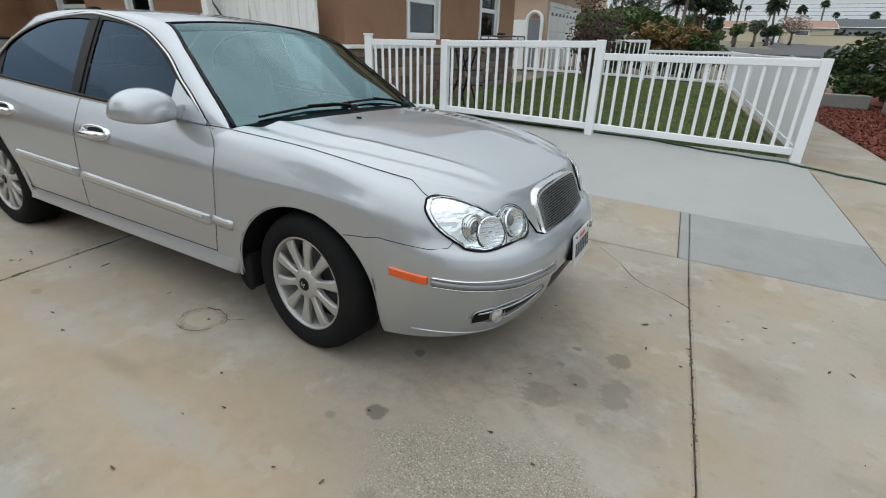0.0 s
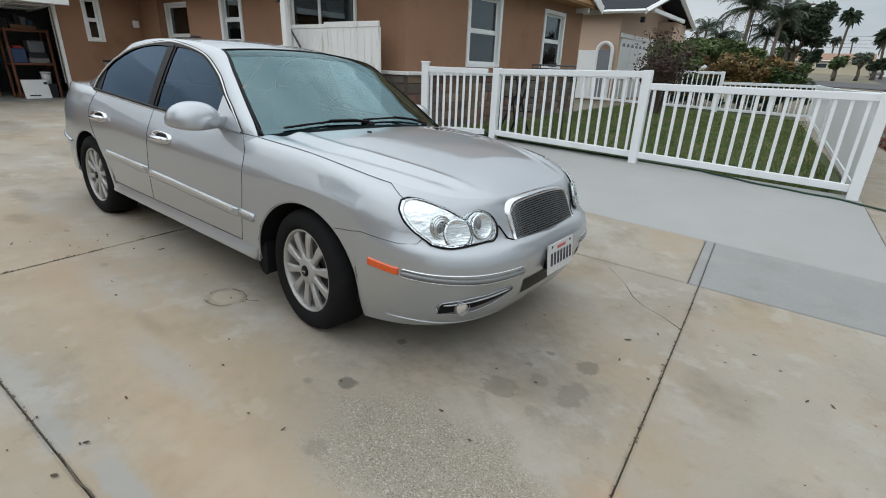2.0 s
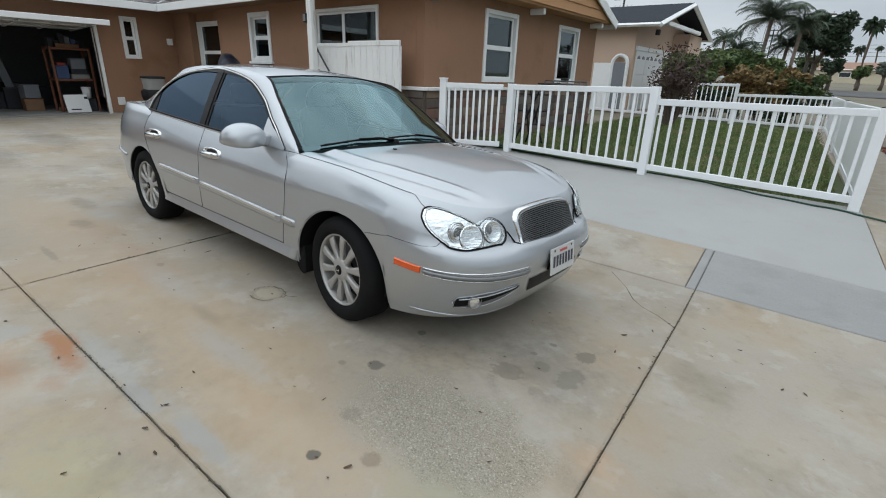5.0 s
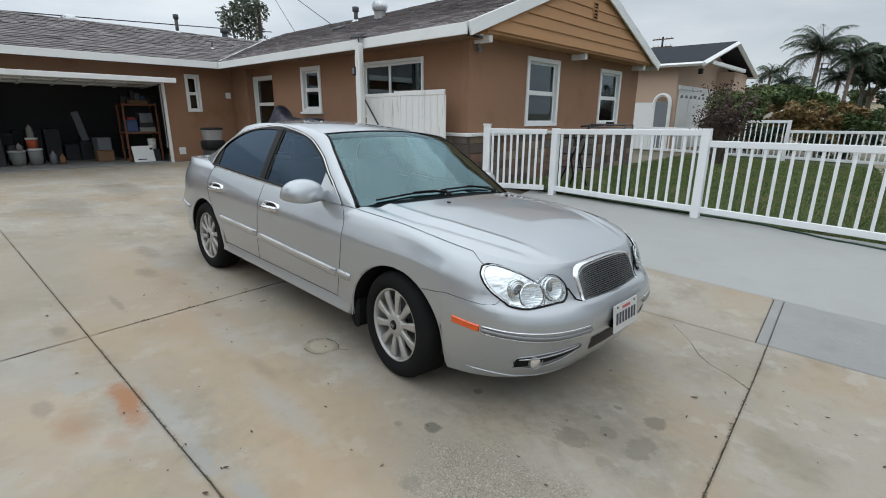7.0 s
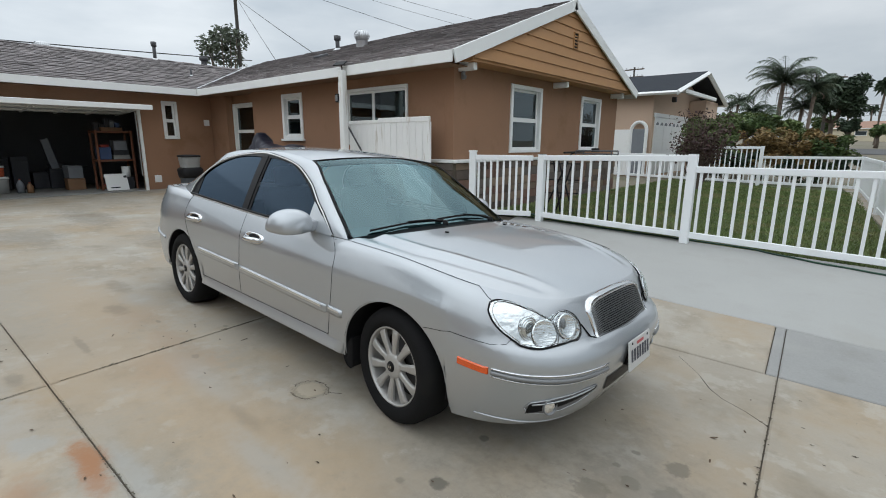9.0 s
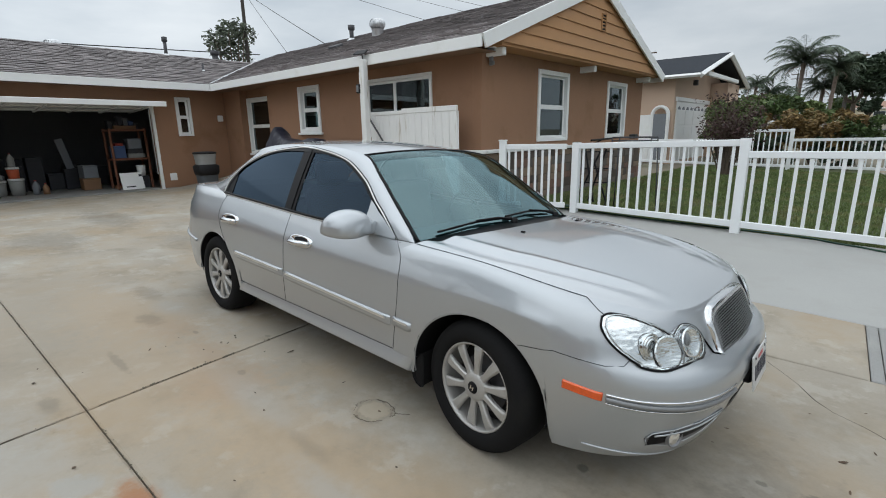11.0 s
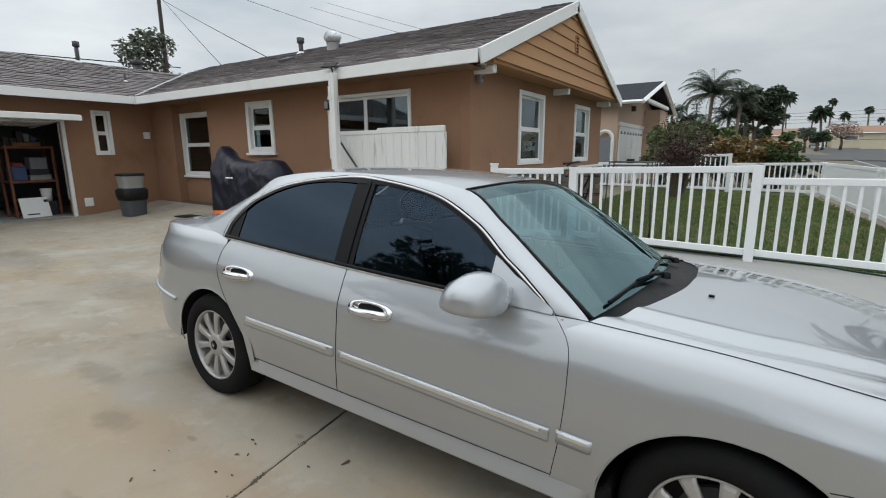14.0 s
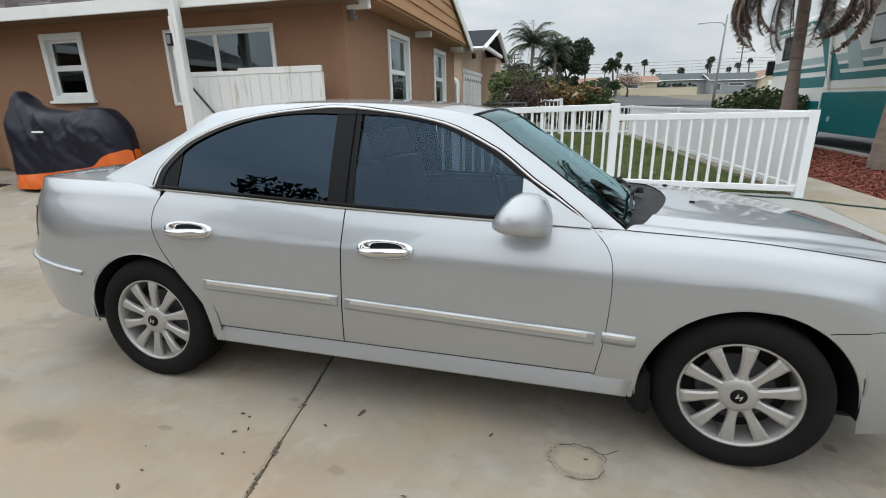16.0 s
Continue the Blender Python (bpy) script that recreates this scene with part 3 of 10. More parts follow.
def window_at(name, origin, along, inward, width, z0, z1, trim=0.085, rail=True, sill=True, label="", split=False):
    """A white framed window in an opening: trim, sashes, sill and panes. z0 and z1 bound the trim."""
    win = empty(name, (*origin, 0), label=label, category="window", kind="structure")
    ang = math.atan2(along[1], along[0])
    win.matrix_basis = pose(*origin, 0, 0, 0, math.degrees(ang))
    sgn = 1 if (-math.sin(ang) * inward[0] + math.cos(ang) * inward[1]) > 0 else -1
    def yb(a, b):
        return (min(sgn * a, sgn * b), max(sgn * a, sgn * b))
    def bar(nm, x0, x1, za, zb, front, back, par=win, mat_=WHITE_PAINT, bev=0.006):
        ya, yb_ = yb(front, back)
        return part(nm, block((x0, ya, za), (x1, yb_, zb), bev), mat_, par)
    t = trim
    frame_ = bar("window_frame", 0, t, z0, z1, -0.03, 0.10)
    bar("window_frame", width - t, width, z0, z1, -0.03, 0.10)
    bar("window_frame", t, width - t, z1 - t, z1, -0.028, 0.10)
    bar("window_frame", t, width - t, z0, z0 + t * 0.8, -0.028, 0.10)
    if sill:
        bar("window_sill", -0.04, width + 0.04, z0 - 0.05, z0, -0.07, 0.06)
    s = 0.045
    x0, x1, b, tp = t, width - t, z0 + t * 0.8, z1 - t
    if rail:
        mid = (b + tp) / 2
        cells = [(x0, x1, mid, tp, 0.05), (x0, x1, b, mid, 0.035)]
    elif split:
        mid = x0 + (x1 - x0) * 0.45
        cells = [(x0, mid, b, tp, 0.05), (mid, x1, b, tp, 0.035)]
    else:
        cells = [(x0, x1, b, tp, 0.04)]
    for xa, xb, za, zb, dep in cells:
        sash = bar("sash", xa, xb, za, za + s, dep, dep + 0.035, bev=0.004)
        bar("sash", xa, xb, zb - s, zb, dep, dep + 0.035, bev=0.004)
        bar("sash", xa, xa + s, za + s, zb - s, dep, dep + 0.035, bev=0.004)
        bar("sash", xb - s, xb, za + s, zb - s, dep, dep + 0.035, bev=0.004)
        ya, yb_ = yb(dep + 0.014, dep + 0.020)
        pane = part("pane", block((xa + s, ya, za + s), (xb - s, yb_, zb - s)), WINDOW_GLASS, win)
        pane.visible_shadow = False
    return win


def build_house():
    zt = 3.0
    e = 0.03
    op = lambda a, b, c, d: (a + e, b - e, c + e, d - e)
    # gable wall, seen from the fence side
    wall_with("wall_gable", (GX, SY), (0, 1), NY - SY, -0.3, zt, (-1, 0), [op(8.22 - SY, 9.45 - SY, 1.26, 2.615), op(11.38 - SY, 12.54 - SY, 1.26, 2.60)], STUCCO,
              "brown stucco gable wall with two tall windows")
    wall_with("wall_front", (RX, SY), (1, 0), GX - RX - 0.183, -0.3, zt, (0, 1), [op(-10.78 - RX, -9.90 - RX, 1.52, 2.58), op(-8.30 - RX, -6.37 - RX, 1.40, 2.53)], STUCCO,
              "brown stucco front wall under a white eave")
    wall_with("wall_recess_side", (RX, SY + 0.183), (0, 1), RY - SY - 0.183, -0.3, zt, (1, 0), [], STUCCO, "brown stucco return of the recessed entry")
    wall_with("wall_recess", (-13.80, RY), (1, 0), RX + 13.62, -0.3, zt, (0, 1), [op(0.03, 1.33, 0.99, 2.49)], STUCCO, "brown stucco recessed wall with a tall window")
    wall_with("wall_entry", (AX, SY), (1, 0), -13.80 - AX, -0.3, zt, (0, 1), [], STUCCO, "brown stucco wall beside the recessed window")
    wall_with("wall_entry_side", (-13.80, SY + 0.183), (0, 1), RY - SY - 0.183, -0.3, zt, (-1, 0), [], STUCCO, "brown stucco return beside the recess")
    wall_with("wall_garage_front", (AX, -4.0), (0, 1), SY + 4.0 - 0.003, -0.3, zt, (-1, 0), [(2.6, 8.48, -0.4, 2.36), op(9.083, 9.487, 1.50, 2.54)], STUCCO,
              "brown stucco garage wall with a wide door opening")
    wall_with("wall_north", (GX - 0.183, NY), (-1, 0), 14.5, -0.3, zt, (0, -1), [], STUCCO, "brown stucco rear wall of the house")
    wall_with("wall_garage_back", (-21.0, -4.0), (0, 1), 17.6, -0.3, zt, (1, 0), [], DIM_DRYWALL, "back wall of the garage")
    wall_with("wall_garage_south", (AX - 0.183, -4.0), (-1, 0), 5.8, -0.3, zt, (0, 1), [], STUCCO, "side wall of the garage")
    wall_with("wall_garage_inner", (AX - 0.183, 6.6), (-1, 0), 5.8, -0.3, zt, (0, 1), [], DIM_DRYWALL, "inner garage wall of bare board")
    part("ceiling", block((-20.8, -3.8, 2.72), (AX - 0.2, 6.58, 2.78)), DIM_DRYWALL, label="unpainted board ceiling of the garage", kind="structure", category="ceiling")
    part("ceiling_house", block((-19.7, 6.8, 2.90), (GX - 0.2, NY - 0.2, 2.96)), DIM_DRYWALL, label="plain ceiling inside the house", kind="structure", category="ceiling")

    window_at("window_1", (GX, 8.22), (0, 1), (-1, 0), 1.23, 1.26, 2.615, sill=False, label="tall white sash window reflecting the grey sky")
    window_at("window_2", (GX, 11.38), (0, 1), (-1, 0), 1.16, 1.26, 2.60, sill=False, label="tall white sash window near the far corner")
    window_at("window_3", (-10.78, SY), (1, 0), (0, 1), 0.88, 1.52, 2.58, trim=0.10, label="small white sash window with a projecting sill")
    window_at("window_4", (-8.30, SY), (1, 0), (0, 1), 1.93, 1.40, 2.53, trim=0.06, rail=False, split=True, sill=False, label="wide sliding window with a white frame")
    blinds = empty("vertical_blinds", (-7.38, SY + 0.20, 1.46), label="pale vertical blinds hanging behind the wide window", category="blinds")
    for k in range(10):
        part("slat", block((-0.042, -0.002, 0.0), (0.042, 0.002, 1.0), 0, 1, pose(0.06 + 0.092 * k, 0, 0, 0, 0, 35 + 9 * math.sin(2.3 * k))), BLIND, blinds)
    part("head_rail", block((0.0, -0.03, 1.0), (0.98, 0.03, 1.04), 0.005), BLIND, blinds)
    window_at("window_5", (AX, 5.083), (0, 1), (-1, 0), 0.404, 1.50, 2.54, trim=0.07, sill=False, label="narrow white sash window beside the garage")
    window_at("window_6", (-13.79, RY), (1, 0), (0, 1), 1.32, 0.98, 2.50, trim=0.07, label="tall white sash window in the recessed wall")

    # gable siding: lapped boards over the wall, up to the rake
    proud = RAKE_X - GX - 0.07
    gable = empty("gable_siding", (GX + proud, 0, 0), label="tan lapped siding boards in the gable", category="siding", kind="structure")
    z = 2.835
    back = bmesh.new()
    lo, hi = EAVE_Y + 0.5, 2 * RIDGE_Y - EAVE_Y - 0.5
    top_of = lambda y: min(RIDGE_Z, EAVE_Z + PITCH * (min(y, 2 * RIDGE_Y - y) - EAVE_Y)) - 0.09
    tri = [Vector((0.0, 6.45, 2.79)), Vector((0.0, NY, 2.79)), Vector((0.0, NY, top_of(NY))), Vector((0.0, RIDGE_Y, top_of(RIDGE_Y))), Vector((0.0, 6.45, top_of(6.45)))]
    fs = back.faces.new([back.verts.new(v) for v in tri])
    ext = bmesh.ops.extrude_face_region(back, geom=[fs])
    bmesh.ops.translate(back, vec=(-0.15 - proud, 0, 0), verts=[v for v in ext["geom"] if isinstance(v, bmesh.types.BMVert)])
    bmesh.ops.recalc_face_normals(back, faces=back.faces)
    part("backing", back, SIDING, gable)
    h = 0.205
    while z < RIDGE_Z - 0.18:
        reach = max(0.05, (RIDGE_Z - 0.09 - z) / PITCH)
        ya, yb = max(RIDGE_Y - reach, SY - 0.0), min(RIDGE_Y + reach, NY + 0.1)
        reach_t = max(0.02, (RIDGE_Z - 0.09 - (z + h)) / PITCH)
        yc, yd = max(RIDGE_Y - reach_t, SY), min(RIDGE_Y + reach_t, NY + 0.1)
        bm = bmesh.new()
        quad = [bm.verts.new(p) for p in ((0.040, ya, z), (0.040, yb, z), (0.018, yd, z + h), (0.018, yc, z + h))]
        bm.faces.new(quad)
        lowb = [bm.verts.new(p) for p in ((0.012, ya, z), (0.012, yb, z))]
        bm.faces.new((quad[1], quad[0], lowb[0], lowb[1]))
        part("board", bm, SIDING, gable)
        z += h
    # slatted vent near the top
    vent = empty("gable_vent", (GX + proud + 0.045, RIDGE_Y + 0.20, 3.62), label="small slatted vent in the gable", category="vent", kind="structure")
    part("backing", block((-0.03, -0.085, -0.16), (-0.008, 0.085, 0.16)), DARK, vent)
    for k in range(6):
        part("slat", block((-0.01, -0.085, -0.012), (0.012, 0.085, 0.012), 0.002, 1, pose(0, 0, -0.16 + 0.064 * k, 0, 30, 0)), SIDING, vent)
    for y in (-0.092, 0.092):
        part("stile", block((-0.02, y - 0.008, -0.17), (0.012, y + 0.008, 0.17), 0.002), SIDING, vent)


BLIND = surface("blind_cloth", (0.50, 0.50, 0.47), 0.8, vary=0.06, scale=8, grain=90, bump=0.05)
# board darkened so its colour carries the dimness of the garage interior
DIM_DRYWALL = surface("dim_garage_board", (0.15, 0.155, 0.16), 0.9, vary=0.12, scale=1.5, grain=50)
build_house()


# ---- roof ----
def build_roof():
    roof = empty("roof", label="grey asphalt shingle roof with white fascia boards", category="roof", kind="structure")
    n_eave = 2 * RIDGE_Y - EAVE_Y
    gx2, gy2, gz2 = GARAGE_RIDGE
    th = 0.05

    def slope(name, quad, material=SHINGLE_BASE):
        bm = bmesh.new()
        top = [bm.verts.new(p) for p in quad]
        low = [bm.verts.new(Vector(p) - Vector((0, 0, th))) for p in quad]
        bm.faces.new(top)
        bm.faces.new(low[::-1])
        for i in range(len(quad)):
            j = (i + 1) % len(quad)
            bm.faces.new((top[j], top[i], low[i], low[j]))
        bmesh.ops.recalc_face_normals(bm, faces=bm.faces)
        return part(name, bm, material, roof)

    slope("front_slope", [(EAVE_X, EAVE_Y, EAVE_Z), (RAKE_X, EAVE_Y, EAVE_Z), (RAKE_X, RIDGE_Y, RIDGE_Z), (MAIN_END, RIDGE_Y, RIDGE_Z), (gx2, gy2, gz2)])
    slope("rear_slope", [(RAKE_X, n_eave, EAVE_Z), (MAIN_END, n_eave, EAVE_Z), (MAIN_END, RIDGE_Y, RIDGE_Z), (RAKE_X, RIDGE_Y, RIDGE_Z)])
    slope("west_slope", [(MAIN_END, RIDGE_Y, RIDGE_Z), (MAIN_END, n_eave, EAVE_Z), (-21.0, n_eave, EAVE_Z - 0.05), (-21.0, gy2, EAVE_Z - 0.05), (gx2, gy2, gz2)])
    slope("garage_slope", [(EAVE_X, -5.0, EAVE_Z), (EAVE_X, EAVE_Y, EAVE_Z), (gx2, gy2, gz2), (gx2, -5.0, gz2)])
    slope("garage_rear_slope", [(gx2, -5.0, gz2), (gx2, gy2, gz2), (-21.0, gy2, EAVE_Z - 0.02), (-21.0, -5.0, EAVE_Z - 0.02)])
    # soffits and fascias
    f = 0.17
    def board(name, lo, hi, mat_=WHITE_PAINT):
        return part(name, block(lo, hi, 0.006), mat_, roof)
    board("fascia", (EAVE_X - 0.04, EAVE_Y - 0.035, EAVE_Z - f), (RAKE_X, EAVE_Y, EAVE_Z + 0.01))
    board("fascia", (EAVE_X, -5.0, EAVE_Z - f), (EAVE_X + 0.035, EAVE_Y - 0.04, EAVE_Z + 0.01))
    board("fascia", (MAIN_END, n_eave, EAVE_Z - f), (RAKE_X, n_eave + 0.035, EAVE_Z + 0.01))
    board("soffit", (EAVE_X, EAVE_Y, EAVE_Z - f + 0.03), (GX + 0.2, RY, EAVE_Z - f + 0.045), EAVE_WOOD)
    board("soffit", (AX - 0.1, -5.0, EAVE_Z - f + 0.03), (EAVE_X - 0.003, EAVE_Y + 1.3, EAVE_Z - f + 0.045), EAVE_WOOD)
    # rake boards up the gable
    L = math.hypot(RIDGE_Y - EAVE_Y, RIDGE_Z - EAVE_Z)
    a = math.degrees(math.atan(PITCH))
    for sgn, y0 in ((1, EAVE_Y), (-1, n_eave)):
        bm = block((-0.04, -0.02, -0.19), (0.0, L + 0.005, 0.02), 0.005)
        bmesh.ops.transform(bm, matrix=pose(RAKE_X + 0.04, y0, EAVE_Z, a, 0, 0) if sgn > 0 else Matrix.Translation((RAKE_X + 0.04, y0, EAVE_Z)) @ Matrix.Scale(-1, 4, (0, 1, 0)) @ pose(0, 0, 0, a, 0, 0), verts=bm.verts)
        bmesh.ops.recalc_face_normals(bm, faces=bm.faces)
        part("rake_board", bm, WHITE_PAINT, roof)
        bm = block((-0.44, 0.05, -0.075), (-0.002, L, -0.055))
        bmesh.ops.transform(bm, matrix=pose(RAKE_X, y0, EAVE_Z, a, 0, 0) if sgn > 0 else Matrix.Translation((RAKE_X, y0, EAVE_Z)) @ Matrix.Scale(-1, 4, (0, 1, 0)) @ pose(0, 0, 0, a, 0, 0), verts=bm.verts)
        bmesh.ops.recalc_face_normals(bm, faces=bm.faces)
        part("rake_soffit", bm, EAVE_WOOD, roof)
    # outlooker beam ends under the rake
    for y, z in ((6.62, 2.80), (9.98, 2.80), (13.2, 2.80)):
        part("beam_end", block((GX - 0.1, y - 0.05, z - 0.135), (RAKE_X - 0.13, y + 0.05, z - 0.012), 0.012), WHITE_PAINT, roof)
    # valley flashing
    bm = bmesh.new()
    tubed(bm, [(EAVE_X, EAVE_Y, EAVE_Z + 0.02), (gx2, gy2, gz2 + 0.02)], 0.032, 6)
    part("valley_flashing", bm, METAL, roof)


EAVE_WOOD = surface("eave_underside", (0.20, 0.12, 0.07), 0.85, vary=0.15, scale=3, grain=40)
SHINGLE_BASE = surface("shingle_underlay", (0.09, 0.082, 0.08), 0.95, vary=0.2, scale=4, grain=70)
build_roof()

# ---- white vinyl fence ----
def fence_run(name, p0, p1, label, height=1.08, picket=0.038, gap=0.105, drop0=None, drop1=None, post0=True, post1=True, solid=False, group="yard fence", top0=None, top1=None, capped=False):
    """A panel between two plan points: rails, each picket, and end posts with caps."""
    f = empty(name, (p0[0], p0[1], 0), label=label, category="fence", group=group)
    d = Vector((p1[0] - p0[0], p1[1] - p0[1]))
    L = d.length
    ang = math.degrees(math.atan2(d.y, d.x))
    f.matrix_basis = pose(p0[0], p0[1], 0, 0, 0, ang)
    z0, z1 = ground_z(*p0), ground_z(*p1)
    tz0, tz1 = (top0 if top0 is not None else z0 + height), (top1 if top1 is not None else z1 + height)
    lerp = lambda a, b, s: a + (b - a) * s

    def rail(nm, b0, b1, h, w):
        bm = bmesh.new()
        vs = boxed(bm, (0.05, -w / 2, 0), (L - 0.05, w / 2, h), 0.006)
        for v in bm.verts:
            v.co.z += lerp(b0, b1, v.co.x / L)
        part(nm, bm, VINYL, f)

    rail("top_rail", tz0 - 0.085, tz1 - 0.085, 0.085, 0.055)
    rail("bottom_rail", z0 + 0.07, z1 + 0.07, 0.085, 0.05)
    if solid:
        n = max(1, int(L / 0.2))
        for k in range(n):
            bm = bmesh.new()
            a, b = 0.05 + (L - 0.1) * k / n + 0.002, 0.05 + (L - 0.1) * (k + 1) / n - 0.002
            for v in boxed(bm, (a, -0.012, 0), (b, 0.012, 1)):
                s = v.co.x / L
                v.co.z = lerp(z0 + 0.15, z1 + 0.15, s) if v.co.z < 0.5 else lerp(tz0 - 0.08, tz1 - 0.08, s)
            part("board", bm, VINYL, f)
    else:
        n = max(2, round((L - 0.1) / (picket + gap)))
        base = None
        for k in range(n):
            x = 0.05 + (L - 0.1) * (k + 0.5) / n
            lo, hi = lerp(z0, z1, x / L) + 0.15, lerp(tz0, tz1, x / L) - 0.08
            if base is None:
                base = part("picket", block((-picket / 2, -0.011, 0), (picket / 2, 0.011, 1.0), 0.004), VINYL, f)
                ob = base
            else:
                ob = sharing("picket", base, Matrix(), f)
            ob.matrix_basis = Matrix.LocRotScale((x, 0, lo), None, (1, 1, hi - lo))
    for here, x, zz, top in ((post0, 0.0, z0, tz0), (post1, L, z1, tz1)):
        if here:
            p = part("post", block((x - 0.055, -0.055, zz - 0.1), (x + 0.055, 0.055, top + (0.05 if capped else 0.012)), 0.006), VINYL, f)
            if capped:
                part("cap", block((x - 0.066, -0.066, top + 0.05), (x + 0.066, 0.066, top + 0.075), 0.01, 2), VINYL, p)
            else:
                part("open_top", block((x - 0.047, -0.047, top + 0.012), (x + 0.047, 0.047, top + 0.022), 0.003), BLACK, p, "dark open post top")
    return f


def build_fence():
    # line of the front fence
    fence_run("picket_gate", (-4.86, 6.53), (-3.86, 6.96), "white vinyl picket gate between posts at the house corner", top0=1.255, top1=1.255, gap=0.075, post1=False, capped=True)
    fence_run("picket_fence", (-3.77, 7.0), (-1.46, 7.0), "white vinyl picket fence panel along the lawn", top0=1.262, top1=1.312)
    fence_run("picket_fence", (-1.46, 7.0), (0.98, 6.99), "white vinyl picket fence panel set lower down the slope", top0=1.165, top1=1.185, post0=False)
    # side towards the pavement, built of closed boards
    fence_run("board_fence", (0.98, 6.99), (0.62, 13.0), "white closed-board vinyl fence beside the pavement", top0=1.185, top1=1.13, solid=True, post0=False)
    fence_run("board_fence", (0.62, 13.0), (0.25, 19.1), "white closed-board vinyl fence beside the pavement", top0=1.13, top1=1.12, solid=True, post0=False)
    # far side
    fence_run("picket_fence", (0.25, 19.1), (-2.3, 18.6), "white vinyl picket fence across the far side of the lawn", top0=1.12, top1=1.10, post0=False)
    fence_run("picket_fence", (-2.3, 18.6), (-4.0, 18.3), "taller white vinyl picket fence by the bushes", top0=1.40, top1=1.40)
    fence_run("picket_fence", (-4.0, 18.3), (-7.0, 17.9), "white vinyl picket fence in front of the neighbour", top0=1.12, top1=1.12)


build_fence()


def build_lawn():
    bm = bmesh.new()
    gridded(bm, lambda u, v: Vector((u, v, ground_z(u, v) - 0.03 + 0.02 * noise.noise((u * 0.7, v * 0.7, 0)))), steps(-5.1, 0.9, 40), steps(7.16, 20.5, 70))
    part("lawn_bed", bm, SOIL, label="lawn earth behind the fence", kind="structure", category="lawn", smooth=True)
    rng = random.Random(3)
    verts, faces = [], []
    for _ in range(52000):
        y = 7.2 + 11.4 * rng.random() ** 1.5
        x = rng.uniform(-5.05, 0.85 - 0.055 * (y - 7))
        z = ground_z(x, y) - 0.03
        a, h, w = rng.uniform(0, 6.283), rng.uniform(0.025, 0.065), rng.uniform(0.006, 0.012) * (1 + (y - 7) * 0.12)
        dx, dy = w * math.cos(a), w * math.sin(a)
        lx, ly = rng.uniform(-0.03, 0.03), rng.uniform(-0.03, 0.03)
        i = len(verts)
        verts += [(x - dx, y - dy, z), (x + dx, y + dy, z), (x + lx, y + ly, z + h)]
        faces.append((i, i + 1, i + 2))
    me = bpy.data.meshes.new("grass")
    me.from_pydata(verts, [], faces)
    me.materials.append(GRASS)
    tagged(new("grass", me), "short green lawn grass with dry tufts", "grass", kind="stuff")


build_lawn()

# ---- the car: x ahead from the front axle, y to its left, z up from the tyres' foot ----
from mathutils.bvhtree import BVHTree

SLOPE = Matrix(((0.99976, -0.0005, 0.02197, 0), (-0.0005, 0.99894, 0.04594, 0), (-0.02197, -0.04594, 0.9987, 0), (0, 0, 0, 1)))
CAR_AT = SLOPE @ Matrix.Translation((-1.45, 2.27, 0))
HALF, BASE_LEN, WHEEL_R, ARCH_R = 0.895, 2.70, 0.315, 0.362


def paint_silver():
    m = bpy.data.materials.new("silver_metallic_paint")
    nt, bsdf = nodes_of(m)
    co = nt.nodes.new("ShaderNodeTexCoord")
    flake = nt.nodes.new("ShaderNodeTexNoise")
    flake.inputs["Scale"].default_value, flake.inputs["Detail"].default_value = 900.0, 1.0
    dust = nt.nodes.new("ShaderNodeTexNoise")
    dust.inputs["Scale"].default_value, dust.inputs["Detail"].default_value = 2.2, 7.0
    for n in (flake, dust):
        nt.links.new(co.outputs["Object"], n.inputs["Vector"])
    mix = nt.nodes.new("ShaderNodeMix")
    mix.data_type = "RGBA"
    mix.inputs[6].default_value, mix.inputs[7].default_value = (0.333, 0.354, 0.371, 1), (0.430, 0.455, 0.477, 1)
    nt.links.new(flake.outputs[0], mix.inputs[0])
    nt.links.new(mix.outputs[2], bsdf.inputs["Base Color"])
    rr = nt.nodes.new("ShaderNodeMapRange")
    rr.inputs[3].default_value, rr.inputs[4].default_value = 0.37, 0.43
    nt.links.new(dust.outputs[0], rr.inputs[0])
    nt.links.new(rr.outputs[0], bsdf.inputs["Roughness"])
    bsdf.inputs["Metallic"].default_value = 0.70
    bsdf.inputs["Coat IOR"].default_value = 1.75
    bsdf.inputs["Coat Weight"].default_value = 1.0
    bsdf.inputs["Coat Roughness"].default_value = 0.02
    return m


PAINT = paint_silver()
STRIP_METAL = plain("satin_strip", (0.68, 0.68, 0.67), 0.3, 0.85)
CHROME = plain("chrome", (0.66, 0.67, 0.68), 0.07, 1.0)
ALLOY = surface("alloy_rim", (0.385, 0.378, 0.362), 0.42, metal=0.45, vary=0.1, scale=9, grain=120, bump=0.03, stain=(0.30, 0.27, 0.24), stain_scale=7.0, stain_at=(0.58, 0.8))
RUBBER = surface("tyre_rubber", (0.010, 0.010, 0.0103), 0.9, vary=0.25, scale=12, grain=150, bump=0.2, stain=(0.016, 0.015, 0.013), stain_scale=5.0, stain_at=(0.55, 0.95), gloss=0.12)
TRIM = plain("black_trim", (0.007, 0.007, 0.008), 0.4, gloss=0.12)
SEAM = plain("seam_shadow_rubber", (0.006, 0.006, 0.006), 0.9, gloss=0.05)
CAR_GLASS = glass("tinted_side_glass", (0.010, 0.013, 0.018), clear=0.049, tone=(0.50, 0.70, 0.94))
